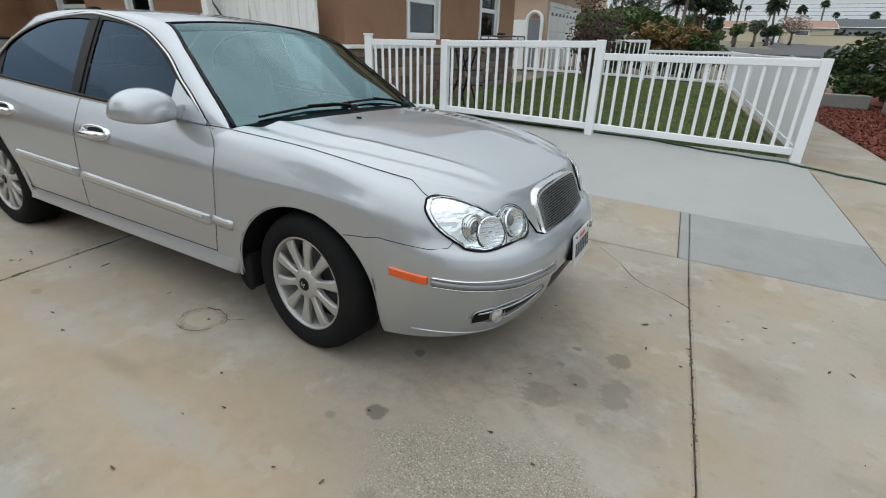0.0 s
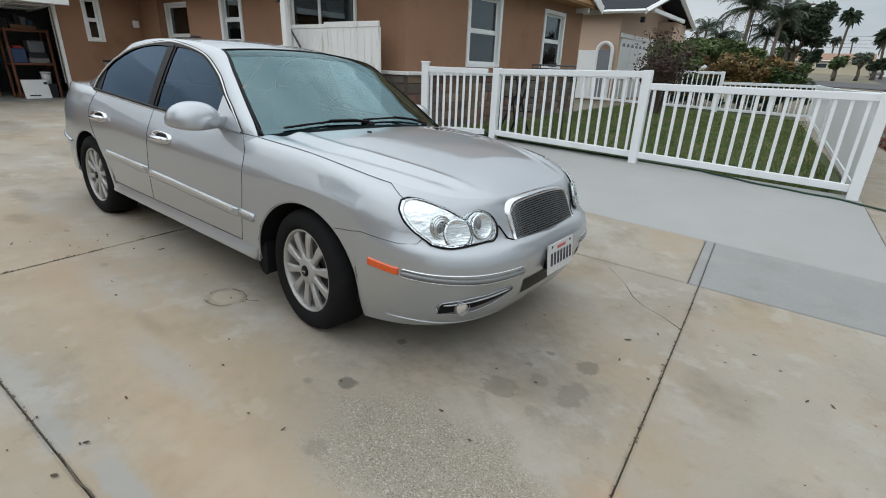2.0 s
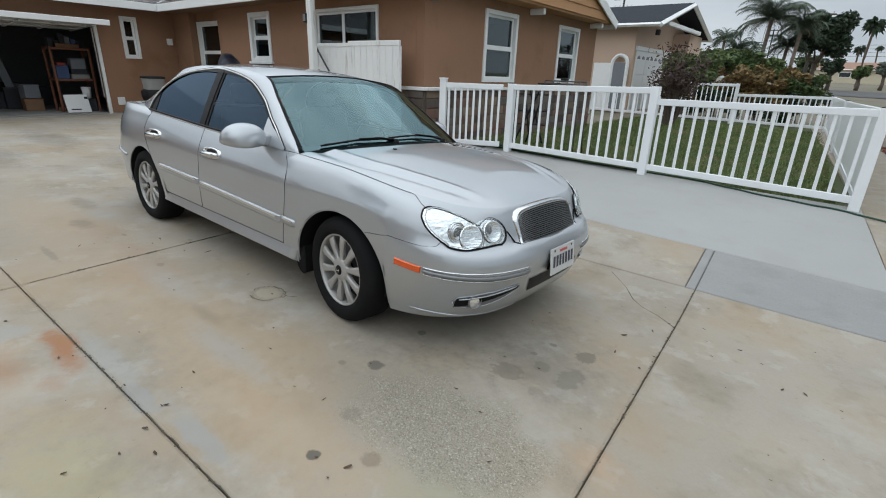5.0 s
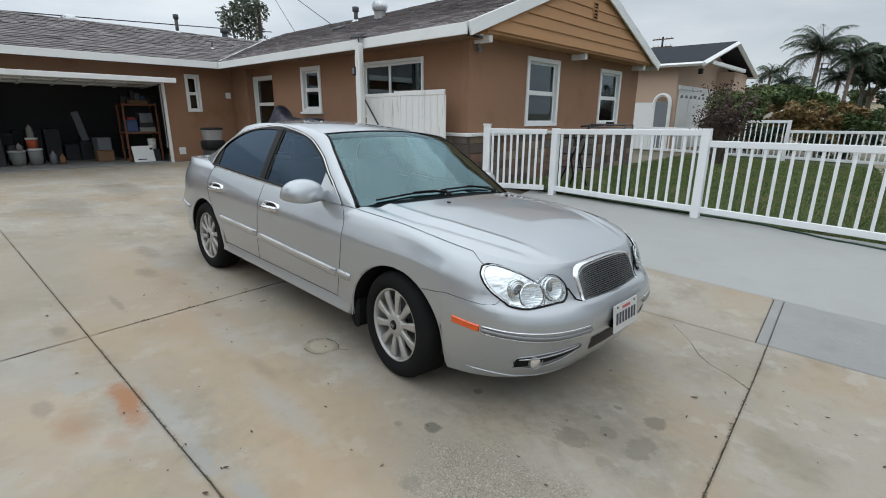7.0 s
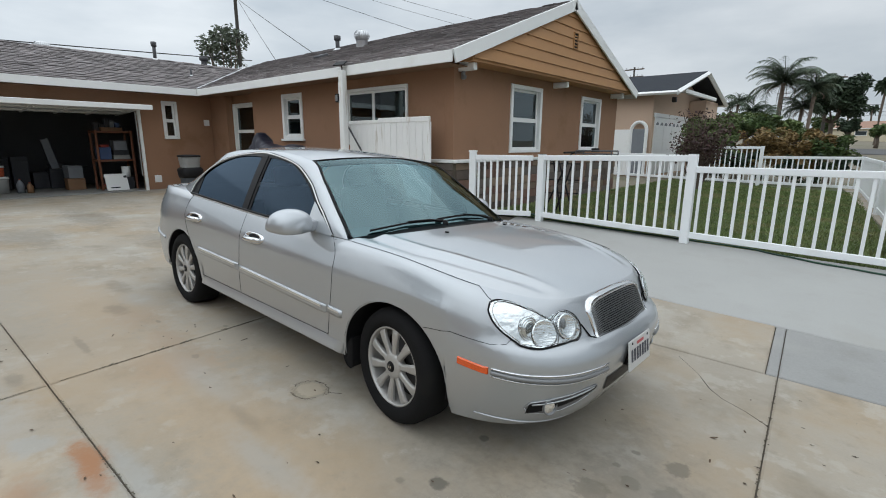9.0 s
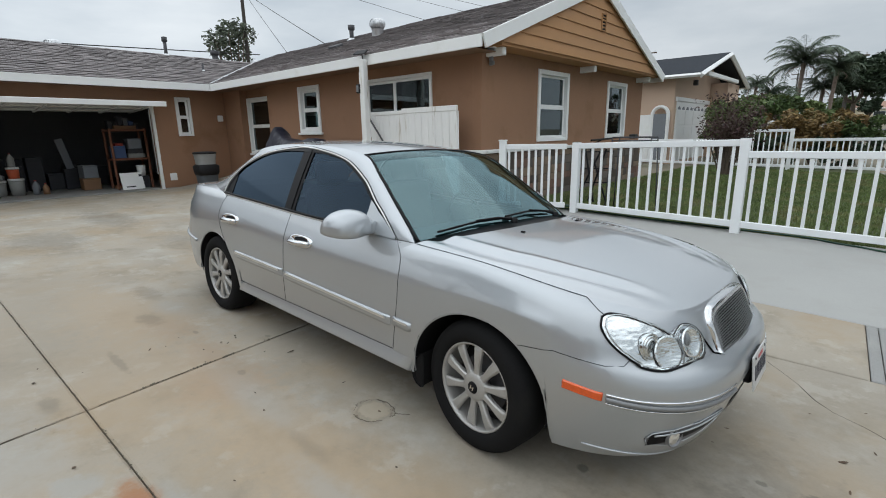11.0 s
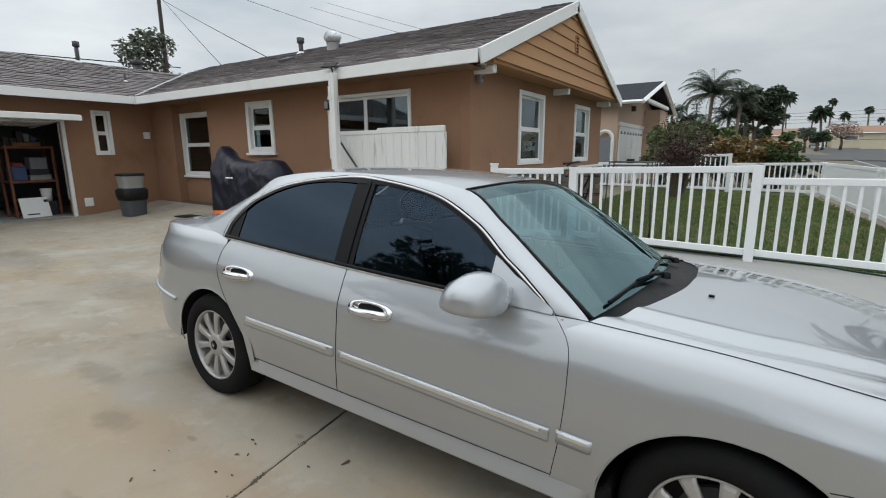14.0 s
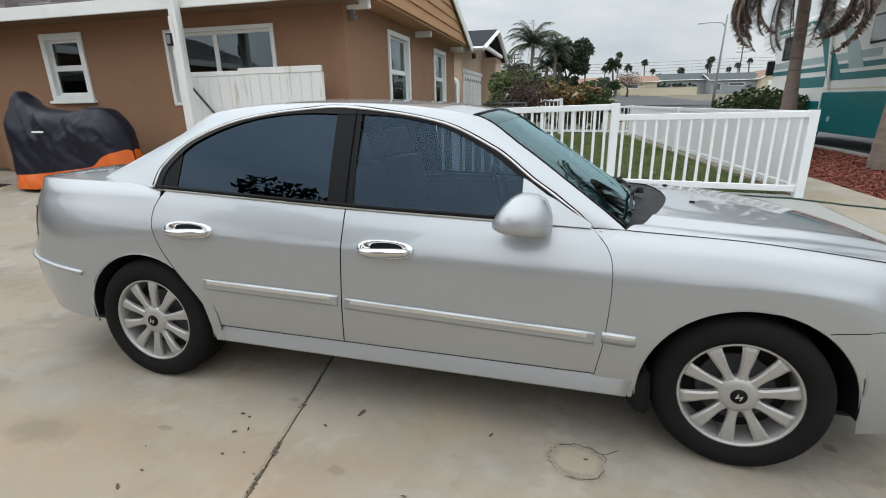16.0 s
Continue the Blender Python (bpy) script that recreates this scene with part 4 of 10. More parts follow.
DOOR_GLASS = glass("lightly_tinted_door_glass", (0.27, 0.33, 0.37), clear=0.044, tone=(0.50, 0.70, 0.94))
SHADE_GLASS = glass("dark_screen_band_glass", (0.30, 0.38, 0.42), clear=0.06, tone=(0.70, 0.90, 0.92))
SCREEN_GLASS = glass("green_windscreen_glass", (0.25, 0.39, 0.41), clear=0.155, tone=(0.65, 0.93, 0.98))
LENS = glass("clear_lamp_cover", (0.93, 0.95, 0.95), clear=0.03)
REFLECTOR = surface("lamp_reflector", (0.80, 0.81, 0.82), 0.08, metal=0.95, vary=0.05, scale=9, grain=5.5, bump=0.75, depth=0.03, stretch=(1.0, 1.0, 1.6))
FLUTED = surface("fluted_lamp_bowl", (0.80, 0.81, 0.82), 0.12, metal=0.95, vary=0.05, scale=12, grain=14, bump=0.5, depth=0.012, stretch=(0.5, 0.5, 3.0))
AMBER = surface("amber_lamp_plastic", (0.62, 0.085, 0.010), 0.2, vary=0.25, scale=16, grain=90, bump=0.1, coat=0.6)
RED_LAMP = plain("red_lamp_plastic", (0.42, 0.02, 0.02), 0.2, coat=0.6)
CABIN = surface("grey_cabin_cloth", (0.06, 0.06, 0.06), 0.85, vary=0.12, scale=8, grain=150, bump=0.2)


def belt(x):
    return between(x, [-3.1, -2.55, -1.63, -0.96, -0.5, 0.0], [1.0, 0.985, 0.95, 0.935, 0.925, 0.92])


def tuck(d):
    """How far the side lies inside its widest line at d below the belt."""
    return between(d, [0.0, 0.04, 0.09, 0.145, 0.175, 0.21, 0.33, 0.45, 0.60, 0.66, 0.73, 0.80], [0.080, 0.060, 0.039, 0.018, 0.010, 0.007, 0.002, 0.0, 0.010, 0.018, 0.030, 0.05])


def side_y(x, z):
    return HALF - tuck(belt(x) - z)


def front_gap(z):
    return between(z, [0.2, 0.345, 0.5, 0.74, 0.85, 0.935], [-0.545, -0.539, -0.517, -0.508, -0.528, -0.60])


def rear_gap(z):
    return between(z, [0.2, 0.345, 0.40, 0.50, 0.62, 0.72, 0.82, 0.92, 0.99], [-2.28, -2.295, -2.335, -2.405, -2.505, -2.575, -2.612, -2.605, -2.56])


FRONT_ARCH = 0.385


def arch_low(dx, base, reach):
    """The lower edge of the side at a distance along the car from an axle."""
    return max(base, WHEEL_R + ARCH_R * math.sqrt(1 - (dx / reach) ** 2)) if abs(dx) < reach else base


def onion(rows, columns, power, top_rows, foot, arch):
    """Contours of one end of the car, from the sill up the side and over the top. x runs out from the axle.
    rows: (height at the door, height at the end, reach, half width, start). top_rows: functions for the bonnet or boot."""
    table = []
    for zs, zn, reach, half, start in rows:
        line = []
        for c in columns:
            if c < 0:
                x, y = start * -c, half
            else:
                x, y = reach * math.sin(c) ** (2 / power), half * max(0.0, math.cos(c)) ** (2 / power)
            s = min(1.0, max(0.0, (x + 0.15) / (reach + 0.15)))
            z = zs + (zn - zs) * (s * s * (3 - 2 * s))
            low, cut = arch_low(x, foot(x), arch), 0.76
            if z < cut and low > 0.18:
                z = low + (z - 0.17) / (cut - 0.17) * (cut - low)
            y *= 1 + ((HALF - tuck(belt(-0.5) - z)) / half - 1) * (1.0 if zs < cut else 0.4)
            line.append(Vector((x, y, z)))
        table.append(line)
    for half, reach, start, begin, height in top_rows:
        line = []
        for c in columns:
            if c < 0:
                x, y = begin + (start - begin) * -c, half
            else:
                x, y = begin + (reach - begin) * math.sin(c) ** (2 / power), half * max(0.0, math.cos(c)) ** (2 / power)
            line.append(Vector((x, y, height(x, y))))
        table.append(line)
    return table


def both_sides(table, ahead=True):
    """Mirrors half contours into whole ones and sets them in the car."""
    out = []
    for line in table:
        full = [Vector((p.x, -p.y, p.z)) for p in line] + [p.copy() for p in line[-2::-1]]
        if not ahead:
            full = [Vector((-BASE_LEN - p.x, p.y, p.z)) for p in full]
        out.append(full)
    return out


def sheet(table, r0, r1, c0, c1, flip=False, skip=lambda r, c: False):
    """Rows r0..r1 and columns c0..c1 of a table as a mesh."""
    bm = bmesh.new()
    vs = [[bm.verts.new(p) for p in line[c0 : c1 + 1]] for line in table[r0 : r1 + 1]]
    for r, (a, b) in enumerate(zip(vs, vs[1:])):
        for k in range(len(a) - 1):
            if skip(r0 + r, c0 + k):
                continue
            q = (a[k], a[k + 1], b[k + 1], b[k])
            bm.faces.new(q[::-1] if flip else q)
    bmesh.ops.delete(bm, geom=[v for v in bm.verts if not v.link_faces], context="VERTS")
    bmesh.ops.dissolve_degenerate(bm, dist=1e-5, edges=bm.edges)
    return bm


def shell_normals(table):
    """Smooth normals of a whole shell, found by place, so that its cut panels shade as one skin."""
    whole = bmesh.new()
    vs = [[whole.verts.new(p) for p in line] for line in table]
    for a, b in zip(vs, vs[1:]):
        for k in range(len(a) - 1):
            whole.faces.new((a[k], a[k + 1], b[k + 1], b[k]))
    bmesh.ops.remove_doubles(whole, verts=whole.verts, dist=1e-5)
    bmesh.ops.dissolve_degenerate(whole, dist=1e-5, edges=whole.edges)
    bmesh.ops.recalc_face_normals(whole, faces=whole.faces)
    whole.normal_update()
    from_place = {tuple(round(c, 4) for c in v.co): v.normal.copy() for v in whole.verts}
    whole.free()
    return from_place


def one_skin(ob, normals):
    """Gives a panel the normals of the shell that it was cut from."""
    own = [v.normal.copy() for v in ob.data.vertices]
    out = []
    for v, n_ in zip(ob.data.vertices, own):
        whole = normals.get(tuple(round(c, 4) for c in v.co), n_)
        out.append(whole if whole.dot(n_) > 0 else -whole)
    ob.data.normals_split_custom_set_from_vertices(out)
    return ob


def tree_of(table):
    """For finding places on a built shell."""
    shell = bmesh.new()
    vs = [[shell.verts.new(p) for p in line] for line in table]
    for a, b in zip(vs, vs[1:]):
        for k in range(len(a) - 1):
            shell.faces.new((a[k], a[k + 1], b[k + 1], b[k]))
    bmesh.ops.remove_doubles(shell, verts=shell.verts, dist=1e-5)
    bmesh.ops.recalc_face_normals(shell, faces=shell.faces)
    found = BVHTree.FromBMesh(shell)
    shell.free()
    return found


def curve_at(knots, s):
    """A point on a curve through knots at whole numbers of s."""
    ks = [0.0]
    for a, b in zip(knots, knots[1:]):
        ks.append(ks[-1] + math.dist(a, b))
    j = min(len(knots) - 2, max(0, int(s)))
    t = ks[j] + (ks[j + 1] - ks[j]) * (s - j)
    return Vector([between(t, ks, [k[i] for k in knots]) for i in range(len(knots[0]))])


def glass_y(x, z):
    d = z - belt(x)
    return 0.822 - 0.40 * d - 0.17 * d * d


INNER = [(-0.60, 0.945), (-0.856, 1.094), (-1.025, 1.208), (-1.30, 1.318), (-1.75, 1.357), (-2.15, 1.322), (-2.44, 1.215), (-2.575, 1.085), (-2.60, 0.992)]
OUTER = [(-0.47, 0.795, 0.930), (-0.69, 0.735, 1.085), (-0.89, 0.675, 1.222), (-1.11, 0.612, 1.348), (-1.75, 0.590, 1.398), (-2.40, 0.590, 1.352), (-2.62, 0.620, 1.235), (-2.85, 0.660, 1.118), (-3.06, 0.705, 1.008)]


def inner_at(s):
    p = curve_at(INNER, s)
    return Vector((p.x, glass_y(p.x, p.y), p.y))


def hood_z(x, y):
    mid = between(x, [-0.5, -0.2, 0.0, 0.3, 0.55, 0.70, 0.80], [1.0, 0.985, 0.975, 0.935, 0.880, 0.832, 0.785])
    edge = between(x, [-0.5, 0.0, 0.3, 0.57, 0.70, 0.80], [0.925, 0.905, 0.875, 0.822, 0.775, 0.74])
    s = min(1.0, abs(y) / 0.80)
    line = between(x, [-0.4, 0.0, 0.14, 0.29, 0.40, 0.62, 0.75], [0.625, 0.64, 0.612, 0.582, 0.545, 0.457, 0.41])
    fold = 0.010 * math.exp(-(((abs(y) - line) / 0.026) ** 2)) - 0.009 * math.exp(-(((abs(y) - line - 0.07) / 0.026) ** 2)) + 0.006 * math.exp(-(((abs(y) - line - 0.135) / 0.024) ** 2))
    return mid + (edge - mid) * s**2.3 + fold * min(1.0, max(0.0, (0.72 - x) / 0.25))


def deck_z(x, y):
    mid = between(x, [0.2, 0.5, 0.8, 0.96, 1.05], [1.06, 1.045, 1.025, 1.0, 0.955])
    edge = between(x, [-0.2, 0.3, 0.7, 0.92, 1.05], [0.990, 1.005, 0.992, 0.962, 0.92])
    s = min(1.0, abs(y) / 0.8)
    return mid + (edge - mid) * s**2


def mirrored(bm):
    m = bm.copy()
    bmesh.ops.scale(m, vec=(1, -1, 1), verts=m.verts)
    bmesh.ops.reverse_faces(m, faces=m.faces)
    return m


def on_side(x, z, out=0.0):
    return Vector((x, -(side_y(x, z) + out), z))


def seam(name, points, parent, r=0.0013, material=None):
    return part(name, tube(points, r, 6), material or SEAM, parent, smooth=True)


def build_wheel(parent, x, side):
    """A ten-spoke alloy wheel with its tyre; side is -1 for the car's right."""
    w = part("wheel", lathe([(0.0, -0.025), (0.034, -0.025), (0.050, -0.023), (0.066, -0.018), (0.074, -0.010), (0.076, 0.02), (0.0, 0.02)], 24, "y"), ALLOY, parent, "ten-spoke alloy wheel with a dark centre cap", smooth=True)
    w.matrix_basis = pose(x, side * 0.845, WHEEL_R, 0, 0, -6.5 if x == 0.0 else 0) @ pose(0, 0, 0, 0, 0, 0 if side < 0 else 180)
    R = WHEEL_R
    part("tyre", lathe([(0.213, -0.012), (0.222, -0.030), (0.248, -0.041), (0.280, -0.038), (0.302, -0.026), (0.312, -0.008), (R + 0.004, 0.012), (R + 0.004, 0.150), (0.305, 0.175), (0.26, 0.19), (0.21, 0.17)], 56, "y"), RUBBER, w, smooth=True)
    part("rim", lathe([(0.198, 0.12), (0.200, 0.01), (0.206, -0.018), (0.2115, -0.026), (0.2175, -0.024), (0.2185, -0.012), (0.212, -0.002), (0.212, 0.14)], 56, "y"), ALLOY, w, smooth=True)
    spoke = None
    for k in range(10):
        bm = bmesh.new()
        vs = []
        for r, half, face, deep in ((0.058, 0.0215, -0.016, 0.03), (0.085, 0.0165, -0.016, 0.026), (0.115, 0.0175, -0.018, 0.022), (0.155, 0.0225, -0.020, 0.018), (0.190, 0.0265, -0.018, 0.016), (0.205, 0.031, -0.012, 0.014)):
            vs.append([bm.verts.new(p) for p in ((-half, face + 0.006, r), (-half * 0.62, face, r), (half * 0.62, face, r), (half, face + 0.006, r), (half, face + deep, r), (-half, face + deep, r))])
        for a, b in zip(vs, vs[1:]):
            for j in range(6):
                bm.faces.new((a[j], a[(j + 1) % 6], b[(j + 1) % 6], b[j]))
        bmesh.ops.recalc_face_normals(bm, faces=bm.faces)
        ob = part("spoke", bm, ALLOY, w) if spoke is None else sharing("spoke", spoke, Matrix(), w)
        spoke = spoke or ob
        ob.matrix_basis = pose(0, 0, 0, 0, 36 * k + 4, 0)
    part("centre_cap", lathe([(0.0, -0.031), (0.026, -0.031), (0.030, -0.026), (0.030, -0.01)], 24, "y"), TRIM, w, "black centre cap with a small bright mark", smooth=True)
    bm = bmesh.new()
    for a in (-1, 1):
        boxed(bm, (a * 0.008 - 0.0025, -0.0335, -0.011), (a * 0.008 + 0.0025, -0.0305, 0.011), m=pose(0, 0, 0, 0, 20, 0))
    boxed(bm, (-0.008, -0.0335, -0.002), (0.008, -0.0305, 0.002), m=pose(0, 0, 0, 0, -20, 0))
    part("emblem", bm, CHROME, w)
    part("brake_disc", lathe([(0.03, 0.06), (0.14, 0.06), (0.14, 0.08), (0.03, 0.08)], 32, "y"), DARK_METAL, w)
    part("wheel_back", lathe([(0.0, 0.10), (0.205, 0.10), (0.205, 0.13), (0.0, 0.13)], 32, "y"), BLACK, w)
    return w


def build_car():
    car = empty("car", label="silver four-door sedan parked on the driveway", category="car")
    car.matrix_basis = CAR_AT
    # ---- front end ----
    P = 3.4
    ref = 0.93
    xs = [0.02, 0.05, 0.09, 0.13, 0.17, 0.21, 0.25, 0.29, 0.33, 0.362, 0.382, 0.386, 0.40, 0.42, 0.45, 0.50, 0.55, 0.60, 0.65, 0.70, 0.74, 0.78, 0.81, 0.84]
    head = [-1.0, -0.93, -0.86, -0.80, -0.78, -0.75, -0.716, -0.711, -0.69, -0.63, -0.53, -0.45, -0.37, -0.29, -0.21, -0.13, -0.06]
    cols = head + [math.asin((x / ref) ** (P / 2)) for x in xs]
    last = cols[-1]
    cols += steps(last, math.pi / 2, 12)[1:]
    nh = len(head)
    prof = [(0.17, 0.19, 0.85), (0.22, 0.22, 0.89), (0.29, 0.28, 0.917), (0.36, 0.35, 0.94), (0.43, 0.42, 0.958), (0.50, 0.475, 0.968), (0.56, 0.525, 0.966), (0.615, 0.567, 0.948),
            (0.66, 0.597, 0.915), (0.70, 0.612, 0.875), (0.75, 0.65, 0.857), (0.80, 0.695, 0.842), (0.845, 0.735, 0.822), (0.885, 0.765, 0.803)]
    rows = [(zs, zn, r, HALF - tuck(belt(-0.5) - zs), front_gap(zs)) for zs, zn, r in prof]
    cowl = lambda y: between(abs(y), [0.0, 0.3, 0.62, 0.80], [-0.215, -0.24, -0.345, -0.47])
    tops = []
    for q in (0.0, 0.02, 0.04, 0.06, 0.08, 0.10, 0.12, 0.14, 0.16, 0.18, 0.20, 0.22, 0.24, 0.26, 0.28, 0.30, 0.32, 0.34, 0.36, 0.38, 0.40, 0.42, 0.45, 0.48, 0.56, 0.64, 0.72, 0.80, 0.87, 0.94, 1.0):
        half = 0.805 * (1 - q)
        tops.append((half, 0.785 - 0.64 * q * (0.35 + 0.65 * q), cowl(half), 0.0 + 0.0 * q, hood_z))
    front = both_sides(onion(rows, cols, P, tops, lambda x: 0.255 if x < 0 else 0.200, FRONT_ARCH))
    skin = shell_normals(front)
    nr, n = len(rows), len(front[0])
    ib = nh + 12                       # first column ahead of the wheel arch
    # the side behind and over the front wheel, on both sides
    ih = nh + 18                       # the column behind the headlight
    one_skin(part("front_fender", sheet(front, 0, nr, 0, ih, skip=lambda r, c: r < 8 and c >= ib), PAINT, car, smooth=True), skin)
    one_skin(part("front_fender", sheet(front, 0, nr, n - 1 - ih, n - 1, skip=lambda r, c: r < 8 and c < n - 1 - ib), PAINT, car, smooth=True), skin)
    bumper = one_skin(part("front_bumper", sheet(front, 0, 8, ib, n - 1 - ib), PAINT, car, "silver bumper with a chrome-edged rubbing strip", smooth=True), skin)
    one_skin(part("nose_panel", sheet(front, 8, nr, ih, n - 1 - ih), PAINT, car, smooth=True), skin)
    bonnet = one_skin(part("bonnet", sheet(front, nr, len(front) - 1, 0, n - 1), PAINT, car, smooth=True), skin)
    tree = tree_of(front)

    def snap(p, out=0.0):
        """The place on the nose nearest to p, moved out from it."""
        near, normal, _, _ = tree.find_nearest(Vector(p))
        if normal.dot(near - Vector((-0.2, 0, 0.5))) < 0:
            normal = -normal
        return near + normal * out

    def front_at(y, z, out=0.0):
        hit, normal, _, _ = tree.ray_cast(Vector((2.0, y, z)), Vector((-1, 0, 0)))
        if hit is None:
            return snap((0.8, y, z), out)
        if normal.x < 0:
            normal = -normal
        return hit + normal * out

    # ---- tail ----
    t_ref = 1.0
    txs = [0.02, 0.06, 0.10, 0.15, 0.20, 0.25, 0.29, 0.32, 0.345, 0.36, 0.363, 0.39, 0.44, 0.50, 0.58, 0.66, 0.74, 0.81, 0.87, 0.91]
    t_head = [-1.0, -0.9, -0.8, -0.7, -0.6, -0.5, -0.4, -0.3, -0.2, -0.1]
    t_cols = t_head + [math.asin((x / t_ref) ** (P / 2)) for x in txs]
    t_cols += steps(t_cols[-1], math.pi / 2, 10)[1:]
    t_prof = [(0.17, 0.20, 1.00), (0.24, 0.26, 1.03), (0.33, 0.35, 1.06), (0.42, 0.45, 1.085), (0.50, 0.53, 1.095), (0.56, 0.58, 1.09), (0.62, 0.63, 1.065), (0.68, 0.68, 1.04), (0.76, 0.76, 1.035),
              (0.83, 0.84, 1.03), (0.89, 0.895, 1.022), (0.94, 0.93, 1.012)]
    t_rows = [(zs, zn, r, HALF - tuck(belt(-2.6) - zs), -(rear_gap(zs) + BASE_LEN)) for zs, zn, r in t_prof]
    t_start = lambda y: between(abs(y), [0.0, 0.4, 0.66, 0.70, 0.75, 0.805], [0.43, 0.40, 0.345, 0.30, 0.13, -0.10])
    t_tops = []
    for q in (0.0, 0.03, 0.07, 0.11, 0.15, 0.20, 0.28, 0.38, 0.5, 0.62, 0.75, 0.88, 1.0):
        half = 0.808 * (1 - q)
        st = t_start(half)
        t_tops.append((half, 1.0 - 0.35 * q * q, st, max(st + 0.02, 0.0), deck_z))
    tail = both_sides(onion(t_rows, t_cols, P, t_tops, lambda x: 0.26 if x < 0 else 0.275, ARCH_R), False)
    tn, tr = len(tail[0]), len(t_rows)
    tb = len(t_head) + 11
    tail_tree = tree_of(tail)
    tail_skin = shell_normals(tail)

    def snap_tail(p, out=0.0):
        near, normal, _, _ = tail_tree.find_nearest(Vector(p))
        if normal.dot(near - Vector((-2.5, 0, 0.5))) < 0:
            normal = -normal
        return near + normal * out

    one_skin(part("rear_quarter", sheet(tail, 0, tr + 5, 0, tb, True), PAINT, car, smooth=True), tail_skin)
    one_skin(part("rear_quarter", sheet(tail, 0, tr + 5, tn - 1 - tb, tn - 1, True), PAINT, car, smooth=True), tail_skin)
    rear_bumper = one_skin(part("rear_bumper", sheet(tail, 0, 6, tb, tn - 1 - tb, True), PAINT, car, smooth=True), tail_skin)
    one_skin(part("boot_lid", sheet(tail, 6, tr + 5, tb, tn - 1 - tb, True), PAINT, car, smooth=True), tail_skin)
    one_skin(part("boot_deck", sheet(tail, tr + 5, len(tail) - 1, 0, tn - 1, True), PAINT, car, smooth=True), tail_skin)

    # ---- doors, each with its handle, moulding and window ----
    def door(side, gap_a, gap_b, z0):
        bm = bmesh.new()
        us, vs = [0.0, 0.003] + steps(0.003, 0.997, 26)[1:-1] + [0.997, 1.0], [0.0, 0.006] + steps(0.006, 0.99, 20)[1:-1] + [0.99, 1.0]

        def at(u, v):
            xa, xb = gap_a(z0 + v * (belt(gap_a(0.92)) - z0)) - 0.0012, gap_b(z0 + v * (belt(gap_b(0.97)) - z0)) + 0.0012
            x = xa + (xb - xa) * u
            z = z0 + v * (belt(x) - z0)
            return Vector((x, side * side_y(x, z), z))

        gridded(bm, at, us, vs, flip=side < 0)
        return bm

    foot_at = Vector((front_gap(0.924), side_y(front_gap(0.924), 0.924), 0.926))
    mid_f, mid_r = lambda z: -1.632, lambda z: -1.635
    for side in (-1, 1):
        for nm, ga, gb, handle_x, handle_z, mould in (("front_door", front_gap, mid_f, -1.43, 0.795, (-1.620, -0.552, 0.541, 0.507)), ("rear_door", mid_r, rear_gap, -2.405, 0.815, (-2.345, -1.650, 0.562, 0.549))):
            bm = door(-1, ga, gb, 0.345)
            d = part(nm, bm if side < 0 else mirrored(bm), PAINT, car, smooth=True)
            # moulding with a bright insert
            xa, xb, za, zb = mould
            for pn, h0, h1, out, mt in (("side_moulding", -0.028, 0.020, 0.011, PAINT), ("moulding_insert", 0.002, 0.016, 0.0185, STRIP_METAL)):
                bm = bmesh.new()
                e = 0.0 if pn == "side_moulding" else 0.03

                def bar(u, v):
                    x = xa + e + (xb - xa - 2 * e) * u
                    z = za + (zb - za) * u + h0 + (h1 - h0) * min(1.0, max(0.0, (v - 0.2) / 0.6))
                    o = -0.006 if v in (0.0, 1.0) else out
                    if u in (0.0, 1.0):
                        o = -0.006
                    return on_side(x, z, o)

                gridded(bm, bar, [0.0, 0.004] + steps(0.004, 0.996, 14)[1:-1] + [0.996, 1.0], [0.0, 0.2, 0.32, 0.5, 0.68, 0.8, 1.0], flip=True)
                part(pn, bm if side < 0 else mirrored(bm), mt, d, smooth=(pn == "side_moulding"))
            # chrome pull handle in an oval bezel
            bm = bmesh.new()
            ring = []
            for k in range(28):
                a = 2 * math.pi * k / 28
                dx, dz = 0.128 * math.copysign(abs(math.cos(a)) ** 0.8, math.cos(a)), 0.039 * math.copysign(abs(math.sin(a)) ** 0.8, math.sin(a))
                ring.append((dx, dz))
            loops = []
            for f, out in ((1.0, 0.0), (0.97, 0.013), (0.80, 0.017), (0.60, 0.003), (0.3, 0.002)):
                loops.append([bm.verts.new(on_side(handle_x + dx * f, handle_z + dz * f, out)) for dx, dz in ring])
            for a, b in zip(loops, loops[1:]):
                for k in range(28):
                    bm.faces.new((a[k], b[k], b[(k + 1) % 28], a[(k + 1) % 28]))
            handle = part("handle", bm if side < 0 else mirrored(bm), CHROME, d, "chrome pull handle in an oval bezel", smooth=True)
            bm = bmesh.new()
            bm.faces.new([bm.verts.new(on_side(handle_x + 0.012 + dx * 0.62, handle_z + 0.006 + dz * 0.60, 0.0055)) for dx, dz in ring][::-1])
            part("recess", bm if side < 0 else mirrored(bm), TRIM, handle)
            bm = bmesh.new()
            tubed(bm, [on_side(handle_x + s * 0.112, handle_z - 0.008 + 0.004 * math.sin(s * 2), 0.012 + 0.022 * math.sqrt(max(0, 1 - s * s))) for s in steps(-1, 1, 12)], [0.012 + 0.008 * math.sqrt(max(0, 1 - s * s)) for s in steps(-1, 1, 12)], 10)
            part("grip", bm if side < 0 else mirrored(bm), CHROME, handle, smooth=True)
